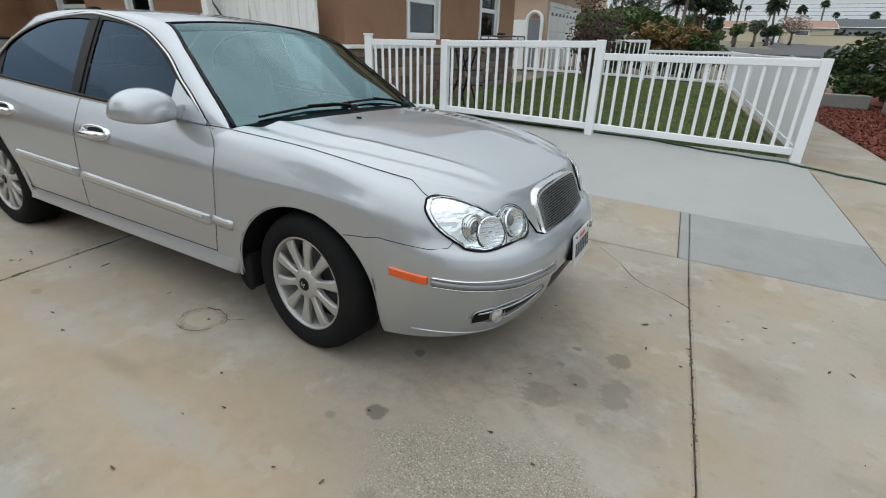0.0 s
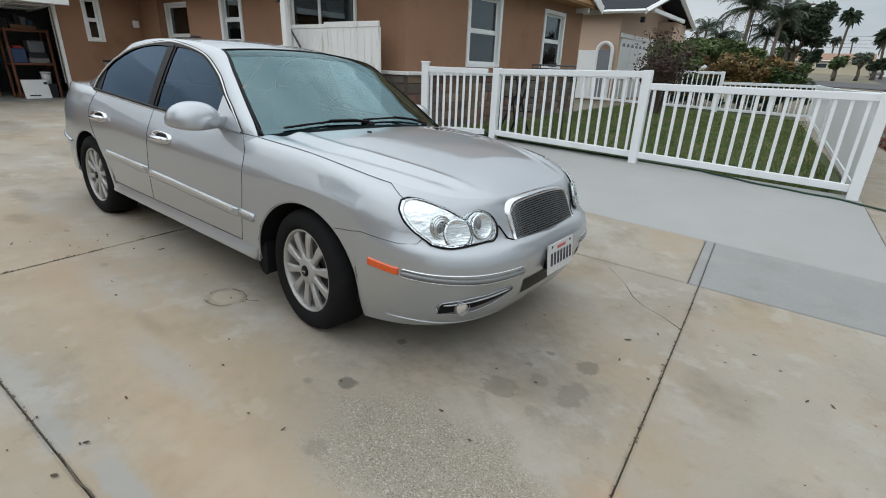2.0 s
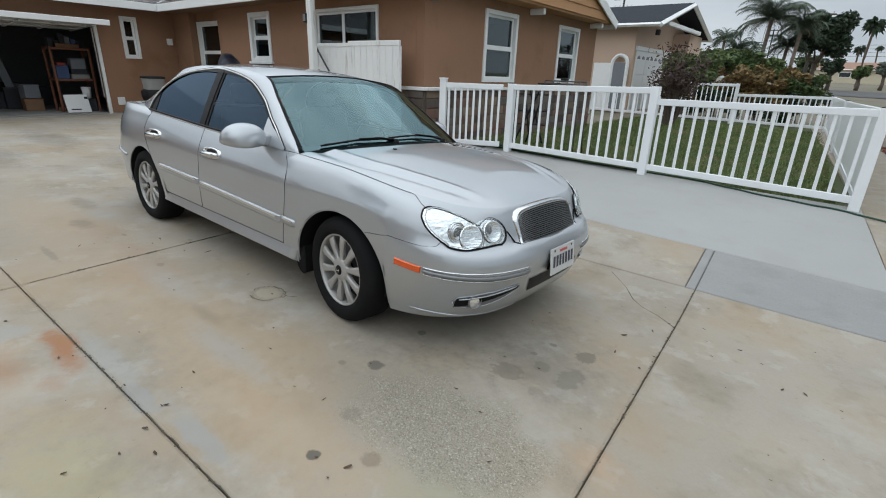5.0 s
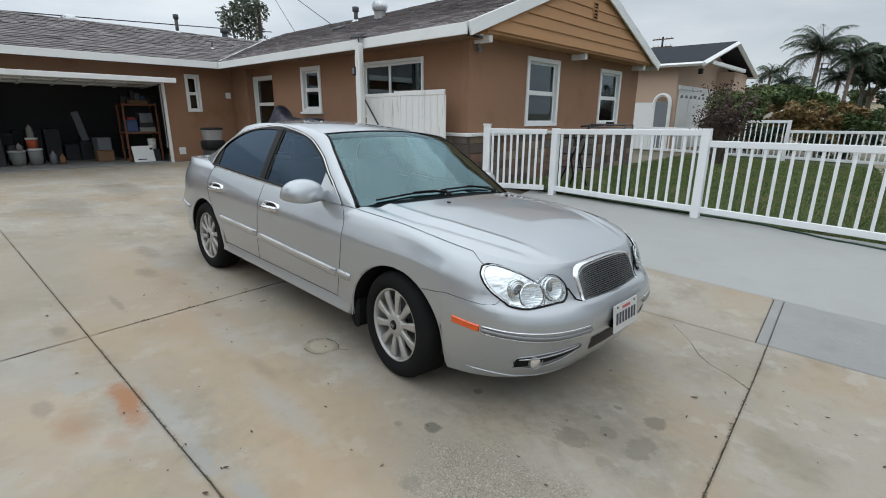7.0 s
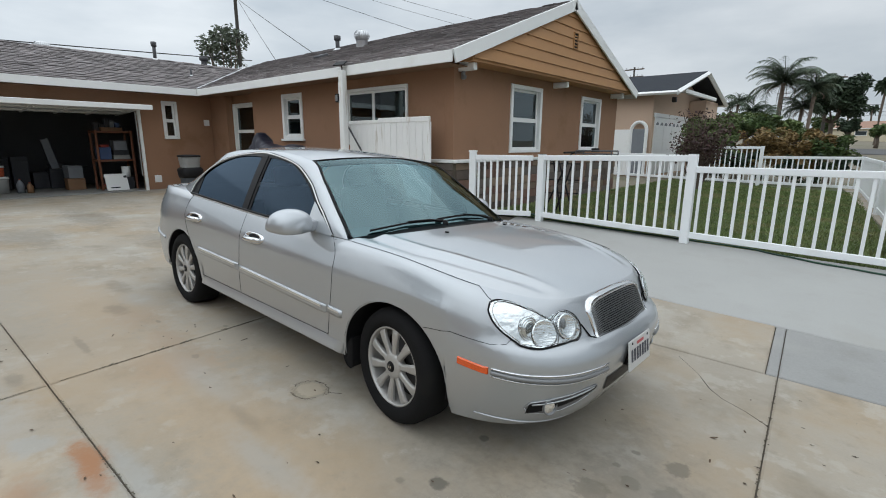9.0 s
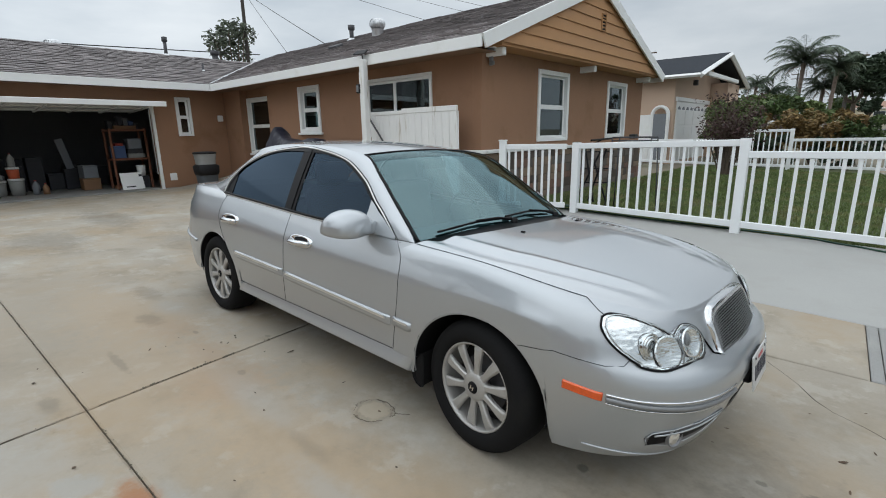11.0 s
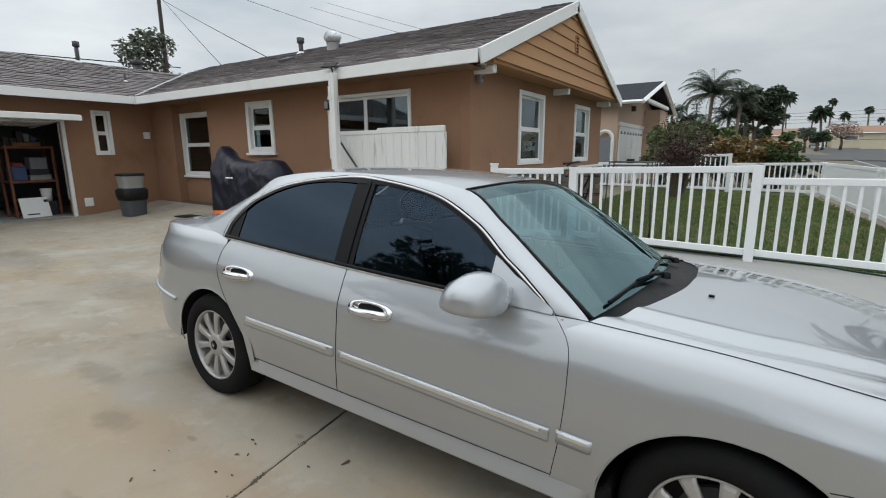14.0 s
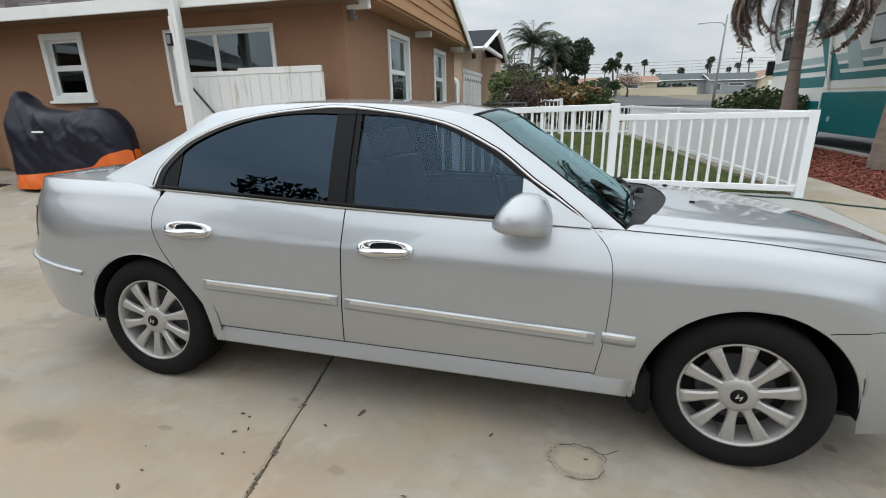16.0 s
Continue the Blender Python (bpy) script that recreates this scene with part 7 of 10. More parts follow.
def build_garage():
    # tilt-up door standing open, its lower edge out over the drive
    d = empty("garage_door", (AX, 1.5, 2.28), label="white tilt-up garage door standing open", category="door")
    part("panel", block((-1.75, -2.90, 0.0), (0.86, 3.08, 0.03), 0.004, 1, pose(0, 0, 0, 0, -3.0, 0)), WHITE_PAINT, d)
    part("edge", block((0.80, -2.90, -0.045), (0.86, 3.08, 0.08), 0.008), WHITE_PAINT, d)
    for k in range(9):
        y = -2.8 + 0.715 * k
        part("rib", block((-1.7, y - 0.03, -0.04), (0.80, y + 0.03, -0.001), 0.004, 1, pose(0, 0, 0, 0, -3.0, 0)), WHITE_PAINT, d)
    for x in (-1.2, -0.35, 0.4):
        part("cross_rib", block((x - 0.02, -2.85, -0.035), (x + 0.02, 2.93, -0.002), 0.004, 1, pose(0, 0, 0, 0, -3.0, 0)), DOOR_BACK, d)
    j = part("garage_jamb", block((AX - 0.03, 4.45, 0.03), (AX + 0.05, 4.525, 2.36), 0.01), WHITE_PAINT, label="white door jamb of the garage", kind="structure", category="trim")
    part("lift_bar", tube([(0.02, 2.9, -1.78), (0.03, 2.9, -0.08)], 0.015, 6), METAL, d)

    # shelf unit with boxes
    fl = 0.105
    sh = empty("shelf_unit", (-15.75, 4.02, fl), label="orange-red shelf unit crowded with boxes", category="shelf")
    for x in (-0.28, 0.28):
        for y in (-0.42, 0.42):
            part("upright", block((x - 0.025, y - 0.025, 0), (x + 0.025, y + 0.025, 1.62), 0.005), SHELF_WOOD, sh)
    for z in (0.78, 1.55):
        part("shelf_board", block((-0.31, -0.45, z), (0.31, 0.45, z + 0.05), 0.006), SHELF_WOOD, sh)
    def carton(nm, lo, hi, mat_, label, cat="box", rot=0.0):
        if lo[0] > -15.99 and nm == "storage_box":      # what stands on the shelf
            lo, hi = (lo[0], 4.02 + (lo[1] - 3.84) * 0.74, lo[2]), (hi[0], 4.02 + (hi[1] - 3.84) * 0.74, hi[2])
        c = [(a + b) / 2 for a, b in zip(lo, hi)]
        o = empty(nm, (c[0], c[1], lo[2]), label=label, category=cat)
        o.rotation_euler = (0, 0, radians(rot))
        s_ = [(b - a) / 2 for a, b in zip(lo, hi)]
        hgt = hi[2] - lo[2]
        part("body", block((-s_[0], -s_[1], 0), (s_[0], s_[1], hgt * 0.88), 0.008), mat_, o)
        part("lid", block((-s_[0] - 0.006, -s_[1] - 0.006, hgt * 0.88), (s_[0] + 0.006, s_[1] + 0.006, hgt), 0.008), mat_, o)
        return o
    z1 = fl + 0.83
    carton("storage_box", (-15.95, 3.35, z1), (-15.55, 3.72, z1 + 0.33), BLUE_BOX, "dark blue storage box on the shelf")
    carton("storage_box", (-15.95, 3.78, z1), (-15.55, 4.33, z1 + 0.12), PALE_BOX, "flat pale box at the bottom of a pile")
    carton("storage_box", (-15.92, 3.80, z1 + 0.12), (-15.58, 4.30, z1 + 0.25), DARK_BOX, "flat dark box in a pile on the shelf")
    carton("storage_box", (-15.92, 3.84, z1 + 0.25), (-15.58, 4.28, z1 + 0.52), GREY_BOX, "grey plastic tub on top of a pile")
    carton("storage_box", (-15.9, 3.42, z1 + 0.33), (-15.6, 3.68, z1 + 0.40), RED_BOX, "small red box on a blue box")
    carton("storage_box", (-15.95, 3.5, fl + 1.60), (-15.6, 4.2, fl + 1.70), BROWN_BOX, "flat brown carton on the top shelf")
    carton("storage_box", (-16.5, 2.98, fl + 0.32), (-16.1, 3.32, fl + 0.66), GREY_BOX, "grey tub of odds and ends", rot=6)
    carton("storage_box", (-16.5, 2.96, fl), (-16.1, 3.36, fl + 0.31), BROWN_BOX, "brown carton on the garage floor")
    rng_ = random.Random(21)
    # the rear clutter is coloured dark to stand for the unlit depth
    mats = (DARK_BOX, DARK_BOX, DARK_BOX, GREY_BOX, BLUE_BOX, DARK_BOX, BROWN_BOX, RED_BOX)
    for k in range(26):
        w, hh = rng_.uniform(0.10, 0.26), rng_.uniform(0.08, 0.30)
        if k < 6:
            x, y, z = -15.95, 3.34 + 0.17 * k, fl + 1.60 + (0.10 if 1 < k < 5 else 0.0)
            w = 0.15
        elif k < 12:
            x, y, z = -15.98, 3.32 + 0.17 * (k - 6), fl
            w = 0.15
        else:
            x, y, z = -17.9 - rng_.uniform(0, 0.8), -0.6 + 0.33 * (k - 12), fl
            w, hh = rng_.uniform(0.22, 0.32), rng_.uniform(0.25, 0.85)
        carton("storage_box", (x, y, z), (x + 0.22 + (0.2 if k > 11 else 0), y + w, z + hh), mats[k % 3 if k > 11 else k % 8], "%s box among the garage clutter" % ("dark plastic", "dark plastic", "dark plastic", "grey plastic", "dark blue", "dark plastic", "worn brown cardboard", "small red")[k % 3 if k > 11 else k % 8])
    sg = empty("white_board", (-15.22, 3.90, fl), label="white panel leaning against the shelf", category="panel")
    part("sheet", block((-0.012, -0.27, 0), (0.012, 0.27, 0.46), 0.004, 1, pose(0, 0, 0, 0, -16, 3)), WHITE_PAINT, sg)
    part("mark", block((0.0125, -0.18, 0.06), (0.015, 0.05, 0.09), 0, 1, pose(0, 0, 0, 0, -16, 3)), DARK_BOX, sg)
    part("mark", block((0.0125, 0.18, 0.34), (0.015, 0.26, 0.40), 0, 1, pose(0, 0, 0, 0, -16, 3)), DARK_BOX, sg)
    def bucket(x, y, z, r, h, mat_, label):
        b = empty("bucket", (x, y, z), label=label, category="bucket")
        part("body", lathe([(0, 0), (r * 0.85, 0), (r, h), (r * 0.94, h), (r * 0.8, 0.02)], 22), mat_, b, smooth=True)
        part("lid", lathe([(0, h + 0.02), (r * 1.03, h + 0.015), (r * 1.05, h - 0.03), (r, h - 0.03)], 22), WHITE_PAINT, b, smooth=True)
    bucket(-15.6, 4.24, fl + 0.33, 0.11, 0.28, WHITE_PAINT, "white paint bucket on a dark crate")
    carton("crate", (-15.75, 4.10, fl), (-15.45, 4.38, fl + 0.33), DARK_BOX, "dark crate under a bucket")
    bucket(-16.3, 1.62, fl, 0.16, 0.40, PALE_BOX, "white paint bucket in dimmed colour on the garage floor")
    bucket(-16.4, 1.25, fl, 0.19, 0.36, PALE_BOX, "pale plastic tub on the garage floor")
    bucket(-16.35, 1.60, fl + 0.42, 0.13, 0.26, ORANGE_BOX, "orange and white bucket stacked on another")
    carton("storage_box", (-17.45, 2.75, fl), (-17.0, 3.20, fl + 0.55), DARK_BOX, "dark box that a board leans on")
    lean = empty("leaning_board", (-17.2, 2.95, fl + 0.55), label="long pale board leaning in the dark garage", category="board")
    part("plank", block((-0.02, -0.10, 0), (0.02, 0.08, 0.85), 0.006, 1, pose(0, 0, 0, 12, 6, 0)), GREY_BOX, lean)
    def jug(x, y, z, r, h, mat_, label):
        j_ = empty("jug", (x, y, z), label=label, category="jug")
        part("body", lathe([(0, 0), (r, 0.005), (r, h * 0.62), (r * 0.55, h * 0.82), (r * 0.28, h * 0.9), (r * 0.28, h * 0.95)], 20), mat_, j_, smooth=True)
        part("cap", lathe([(r * 0.32, h * 0.94), (r * 0.32, h), (0, h)], 14), RED_BOX, j_)
    jug(-16.35, 1.60, fl + 0.70, 0.075, 0.34, PALE_BOX, "white plastic jug standing on a bucket")
    jug(-16.15, 1.30, fl + 0.38, 0.06, 0.20, PALE_BOX, "small pale bottle on a plastic tub")
    jug(-16.05, 1.95, fl, 0.08, 0.36, GREY_BOX, "grey plastic jug on the garage floor")
    jug(-15.9, 2.12, fl, 0.07, 0.28, BROWN_BOX, "brown jug on the garage floor")
    # these tubs take the gloom at the back into their colour too
    for k in range(5):
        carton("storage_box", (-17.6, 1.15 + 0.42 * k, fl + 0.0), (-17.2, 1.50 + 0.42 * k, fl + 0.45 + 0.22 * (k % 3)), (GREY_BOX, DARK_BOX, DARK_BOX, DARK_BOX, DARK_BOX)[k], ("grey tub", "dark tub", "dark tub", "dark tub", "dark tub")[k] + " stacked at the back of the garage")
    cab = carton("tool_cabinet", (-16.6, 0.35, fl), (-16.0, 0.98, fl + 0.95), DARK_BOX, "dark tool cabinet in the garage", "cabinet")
    part("label", block((-15.997, 0.55, fl + 0.62), (-15.99, 0.78, fl + 0.76)), PALE_BOX, label="pale paper label on the tool cabinet", category="label")
    carton("storage_box", (-16.5, 0.4, fl + 0.95), (-16.05, 0.9, fl + 1.08), RED_BOX, "red box on the tool cabinet")
    part("garage_floor", block((-20.8, -3.8, 0.0), (AX + 0.02, 6.55, fl), 0.004), CONCRETE_GREY, label="grey concrete garage floor", kind="structure", category="floor")


SHELF_WOOD = surface("shelf_wood", (0.17, 0.062, 0.03), 0.7, vary=0.2, scale=5, grain=60)
DOOR_BACK = surface("door_back", (0.66, 0.67, 0.64), 0.7, vary=0.1, scale=4, grain=60)
# the dim of the garage is put into the pale and grey colours
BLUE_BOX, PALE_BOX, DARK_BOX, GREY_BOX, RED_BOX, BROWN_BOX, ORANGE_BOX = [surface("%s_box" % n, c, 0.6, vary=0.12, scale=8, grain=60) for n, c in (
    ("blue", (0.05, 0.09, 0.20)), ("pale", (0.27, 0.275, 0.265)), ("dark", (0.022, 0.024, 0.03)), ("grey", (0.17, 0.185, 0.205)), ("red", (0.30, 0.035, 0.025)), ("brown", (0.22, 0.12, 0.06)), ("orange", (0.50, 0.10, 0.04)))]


def build_bin():
    b = empty("rubbish_bin", (-13.35, 5.12, ground_z(-13.35, 5.12)), label="grey plastic rubbish bin with black bags over its rim", category="bin")
    def ring(w, d, z):
        return [(w * math.copysign(abs(math.cos(a)) ** 0.5, math.cos(a)), d * math.copysign(abs(math.sin(a)) ** 0.5, math.sin(a)), z) for a in steps(0, 2 * math.pi, 28)[:-1]]
    def shell(rows):
        bm = bmesh.new()
        rs = [[bm.verts.new(p) for p in r] for r in rows]
        for a, c in zip(rs, rs[1:]):
            for k in range(len(a)):
                bm.faces.new((a[k], a[(k + 1) % len(a)], c[(k + 1) % len(a)], c[k]))
        bm.faces.new(rs[0][::-1])
        bm.faces.new(rs[-1])
        return bm
    part("body", shell([ring(0.21, 0.21, 0.0), ring(0.23, 0.23, 0.25), ring(0.25, 0.25, 0.56)]), BIN_GREY, b, smooth=False)
    part("bag", shell([ring(0.255, 0.255, 0.36), ring(0.27, 0.275, 0.44), ring(0.275, 0.285, 0.58), ring(0.23, 0.23, 0.63)]), BLACK, b, smooth=True)
    part("upper_bin", shell([ring(0.22, 0.21, 0.60), ring(0.22, 0.215, 0.70), ring(0.24, 0.24, 0.90)]), PALE_BOX, b)
    part("lid", shell([ring(0.25, 0.25, 0.90), ring(0.255, 0.26, 0.925), ring(0.23, 0.24, 0.95), ring(0.10, 0.1, 0.96)]), BLACK, b, smooth=True)


BIN_GREY = surface("bin_plastic", (0.065, 0.075, 0.085), 0.5, vary=0.15, scale=6, grain=60)


def build_cover():
    """A motorcycle under a fitted sheet, dark above and orange at the hem."""
    m = empty("covered_motorcycle", (-9.5, 5.55, 0), label="motorcycle under a dark blue and orange cover", category="motorcycle")
    g0 = ground_z(-9.5, 5.55)
    L = 1.10
    top = lambda u: between(u, [-1.0, -0.94, -0.86, -0.76, -0.70, -0.64, -0.48, -0.2, 0.05, 0.3, 0.5, 0.7, 0.84, 0.94, 1.0], [0.60, 0.84, 1.10, 1.34, 1.47, 1.37, 1.26, 1.19, 1.16, 1.16, 1.20, 1.19, 1.10, 0.92, 0.66])
    wide = lambda u: between(u, [-1.0, -0.85, -0.6, 0.0, 0.6, 0.9, 1.0], [0.01, 0.24, 0.40, 0.36, 0.32, 0.24, 0.01])
    hem = lambda u: between(u, [-1.0, -0.5, 0.1, 0.6, 0.72, 1.0], [0.24, 0.22, 0.28, 0.36, 0.46, 0.60])
    peaked = lambda u: between(u, [-1.0, -0.75, -0.55, -0.2, 0.3, 1.0], [0.45, 0.85, 1.15, 0.60, 0.42, 0.40])
    def at(u, f, turn):
        """u along it, f the height as a part of the top, turn the side."""
        s = f ** (1 / peaked(u))
        c = math.sqrt(max(0.0, 1 - s * s))
        w = wide(u) * (1.0 + 0.05 * math.sin(9 * u + 3 * f)) * (1 + 0.10 * max(0.0, 0.25 - f))
        v = turn * (1 - f)
        fold = 0.05 * noise.noise((u * 3.0, v * 4.0, 1.7)) + 0.022 * noise.noise((u * 9.0 + v * 7.0, v * 6.0, 4.0)) + 0.010 * noise.noise((u * 19.0 - v * 12.0, v * 11.0, 7.0))
        return Vector((L * u * (1 + 0.05 * (1 - f)), turn * (w * c ** 0.6 + fold * min(1.0, 4 * c) * min(1.0, wide(u) / 0.25)), g0 + 0.03 + (top(u) - 0.03) * f + fold * 0.4 * f))
    bm_a, bm_b = bmesh.new(), bmesh.new()
    us = steps(-1, 1, 72)
    def split(u):
        return min(0.85, hem(u) / top(u))
    for turn in (-1, 1):
        gridded(bm_a, lambda u, q: at(u, split(u) + (1 - split(u)) * (1 - (1 - q) ** 1.6), turn), us, steps(0, 1, 34), flip=turn < 0)
        gridded(bm_b, lambda u, q: at(u, split(u) * q, turn) + Vector((0, turn * 0.02 * (1 - q), 0)), us, steps(0, 1, 8), flip=turn < 0)
    for bm in (bm_a, bm_b):
        bmesh.ops.remove_doubles(bm, verts=bm.verts, dist=0.002)
        bmesh.ops.recalc_face_normals(bm, faces=bm.faces)
    part("cover_top", bm_a, COVER_BLUE, m, smooth=True)
    part("cover_hem", bm_b, COVER_ORANGE, m, "orange lower band of the cover", smooth=True)
    part("reflective_tab", block((-0.20, -0.425, 0.98), (0.0, -0.40, 1.005), 0.003, 1, pose(0, 0, g0 - 0.12, 0, 0, 0)), WHITE_PAINT, m)
    for x in (-0.72, 0.72):
        bm = lathe([(0.0, -0.05), (0.28, -0.05), (0.31, 0.0), (0.28, 0.05), (0.0, 0.05)], 28, "y")
        part("wheel", bm, RUBBER, m, smooth=True).location = (x, 0, g0 + 0.31)
    mat_ = part("door_mat", block((-11.9, 5.25, 0), (-11.0, 5.6, 0.015), 0.004, 1, Matrix.Translation((0, 0, ground_z(-11.4, 5.4)))), BLACK, label="flat black mat lying on the concrete", category="mat")


COVER_BLUE = surface("cover_nylon_dark", (0.010, 0.010, 0.020), 0.45, vary=0.15, scale=5, grain=120, bump=0.12, gloss=0.3)
COVER_ORANGE = surface("cover_nylon_orange", (0.72, 0.14, 0.02), 0.5, vary=0.1, scale=5, grain=120, bump=0.12)


def build_hose():
    h = empty("garden_hose", label="dark green garden hose along the fence foot", category="hose")
    pts = [(-4.3, 7.12), (-3.5, 7.13), (-2.6, 7.1), (-1.7, 7.12), (-0.77, 7.14), (-0.3, 7.02), (0.04, 6.93), (0.5, 6.87), (0.88, 6.83), (1.2, 6.70), (1.43, 6.6), (1.75, 6.51), (2.3, 6.42), (3.2, 6.45), (4.5, 6.6)]
    line = []
    for s in steps(0, len(pts) - 1, 90):
        p = curve_at(pts, s)
        line.append(Vector((p.x, p.y + 0.012 * math.sin(s * 5), ground_z(p.x, p.y) + 0.012)))
    part("hose_line", tube(line, 0.011, 8), HOSE, h, smooth=True)
    edge = empty("lawn_edging", label="green matting edge under the fence", category="edging", kind="structure")
    part("strip", block((-4.6, 7.02, 0.0), (-1.55, 7.16, 0.02), 0.004, 1, Matrix.Translation((0, 0, ground_z(-3.1, 7.1) - 0.005)) @ Matrix.Rotation(0.022, 4, "Y")), HOSE, edge)
    tb = empty("metal_stand", (-3.05, 7.5, ground_z(-3.05, 7.5)), label="black metal stand behind the picket fence", category="stand")
    tz = 1.34 - ground_z(-3.05, 7.5)
    for x0_, x1_, y_ in ((-0.30, 0.30, -0.14), (-0.30, 0.30, 0.14)):
        part("top_bar", tube([(x0_, y_, tz), (x1_, y_, tz)], 0.011, 8), DARK_METAL, tb, smooth=True)
        part("lower_bar", tube([(x0_, y_, tz - 0.05), (x1_, y_, tz - 0.05)], 0.008, 8), DARK_METAL, tb, smooth=True)
        for x_ in (x0_, x1_):
            part("leg", tube([(x_, y_, tz), (x_ * 1.15, y_ * 1.3, 0.0)], 0.010, 8), DARK_METAL, tb, smooth=True)
    part("clamp", block((-0.08, -0.05, tz - 0.02), (0.02, 0.06, tz + 0.045), 0.012, 2), BLACK, tb)
    d = empty("drying_rack", (-4.25, 8.0, ground_z(-4.25, 8.0)), label="dark folded wire rack behind the fence", category="rack")
    for k in range(4):
        part("leg", tube([(0.3 * (k % 2) + 0.15 * (k // 2), 0.1 * k, 0.0), (0.45 - 0.35 * (k % 2), 0.1 * k, 0.95)], 0.016, 6), BLACK, d)
    for z in (0.35, 0.6, 0.9):
        part("bar", tube([(0.0, 0.0, z), (0.55, 0.3, z)], 0.012, 6), BLACK, d)
    br = empty("wall_bracket", (GX + 0.03, 10.7, 1.24), label="black bracket on the ledge below the window", category="bracket")
    part("bar", tube([(0.12, -0.35, 0.0), (0.12, 0.75, 0.02)], 0.022, 8), BLACK, br)
    part("foot", tube([(0.0, 0.2, -0.06), (0.12, 0.2, 0.0)], 0.018, 6), BLACK, br)


HOSE = surface("hose_rubber", (0.012, 0.05, 0.028), 0.5, vary=0.2, scale=10, grain=100)


def build_litter():
    rng = random.Random(21)
    verts, faces = [], []
    for _ in range(150):
        x, y = rng.uniform(-4.0, 1.6), rng.uniform(-0.8, 3.6)
        if -6 < x < -0.6 and 1.35 < y:
            continue
        r = rng.uniform(0.003, 0.009)
        z = ground_z(x, y) + 0.003
        a = rng.uniform(0, 6.28)
        n = 5
        i = len(verts)
        verts += [(x + r * rng.uniform(0.4, 2.4) * math.cos(a + 6.283 * k / n), y + r * rng.uniform(0.3, 1.0) * math.sin(a + 6.283 * k / n), z + rng.uniform(0, 0.004)) for k in range(n)]
        faces.append(tuple(range(i, i + n)))
    # the larger bits, each where it lies: place, length, turn
    for x, y, l, a in ((-0.095, 2.55, 0.022, 0.4), (0.74, 2.595, 0.012, 1.0), (0.84, 2.635, 0.014, 2.6), (-0.11, 1.06, 0.010, 0.6), (-1.31, 0.356, 0.016, 0.5), (-1.22, 0.238, 0.017, 0.3), (-0.875, 0.848, 0.011, 1.2), (-1.046, 0.811, 0.009, 0.1),
                       (-1.17, -0.04, 0.013, 0.7), (-0.487, 0.66, 0.018, 0.9), (-2.997, 1.356, 0.026, 1.1), (-3.477, 1.09, 0.015, 0.2), (-3.43, 1.12, 0.010, 2.0), (-2.39, 1.35, 0.013, 0.8), (-2.60, 0.07, 0.016, 0.2), (-3.64, 0.085, 0.02, 0.1),
                       (0.02, 2.75, 0.012, 2.2), (0.07, 2.95, 0.011, 0.3), (-0.06, 2.30, 0.012, 1.7), (-3.68, 0.70, 0.014, 2.3), (-0.61, 0.61, 0.012, 0.0)):
        z = ground_z(x, y) + 0.002
        i = len(verts)
        ring_ = [(l * math.cos(q), 0.42 * l * math.sin(q) * rng.uniform(0.6, 1.2)) for q in steps(0, 2 * math.pi, 8)[:-1]]
        verts += [(x + u * math.cos(a) - v * math.sin(a), y + u * math.sin(a) + v * math.cos(a), z + 0.003 + 0.004 * math.sin(u * 90)) for u, v in ring_]
        faces.append(tuple(range(i, i + 8)))
    me = bpy.data.meshes.new("leaf_litter")
    me.from_pydata(verts, [], faces)
    me.materials.append(LITTER)
    tagged(new("leaf_litter", me), "scattered dead leaf bits on the driveway", "litter", kind="stuff")
    c = empty("concrete_crack", label="fine dark crack in the driveway", category="crack", kind="structure")
    for pts in ([(-0.36, 3.35), (-0.25, 3.18), (-0.16, 3.09), (-0.02, 3.02), (0.11, 2.92)], [(-0.55, 3.55), (-0.36, 3.35)]):
        part("crack_line", tube([(x, y, ground_z(x, y) + 0.001) for x, y in pts], 0.003, 5), JOINT, c)
    # dirt and broken edges along the joints, and a round patch scar
    def dirt(fx, fy, a, b, n, most, skip=0.0):
        pts, rad = [], []
        for s_ in steps(a, b, n):
            x, y = fx(s_) + rng.uniform(-0.004, 0.004), fy(s_) + rng.uniform(-0.004, 0.004)
            pts.append((x, y, ground_z(x, y) - 0.001))
            rad.append(0.0008 + most * max(0.0, noise.noise((x * 5.0, y * 5.0, 3.0)) + skip) ** 1.5)
        part("crack_line", tube(pts, rad, 5), JOINT, c)
    dirt(lambda y: -3.10 - 0.17 * (y - 0.2), lambda y: y, 0.28, 2.6, 90, 0.006, 0.15)
    dirt(lambda y: -3.10 - 0.17 * (y - 0.2), lambda y: y, -2.0, 0.15, 60, 0.006, 0.1)
    dirt(lambda x: x, lambda x: 0.22 + 0.03 * (x + 3.18), -6.0, 0.1, 160, 0.0035, 0.1)
    dirt(lambda y: 0.20 - 0.06 * (y - 1.44), lambda y: y, -0.3, 3.6, 110, 0.005, 0.1)
    for k in range(3):
        a0 = (0.3, 2.5, 4.3)[k]
        dirt(lambda a: -2.03 + (0.115 + 0.012 * math.sin(3 * a)) * math.cos(a), lambda a: 1.28 + 0.105 * math.sin(a), a0, a0 + (1.9, 1.5, 1.7)[k], 22, 0.016, 0.25)
    dirt(lambda a: -0.92 + 0.06 * math.cos(a), lambda a: 0.02 + 0.045 * math.sin(a), 0.4, 6.0, 30, 0.003, 0.3)
    dirt(lambda s_: -1.93 + 0.07 * s_, lambda s_: 1.34 + 0.05 * s_, 0.0, 1.0, 8, 0.012, 0.3)


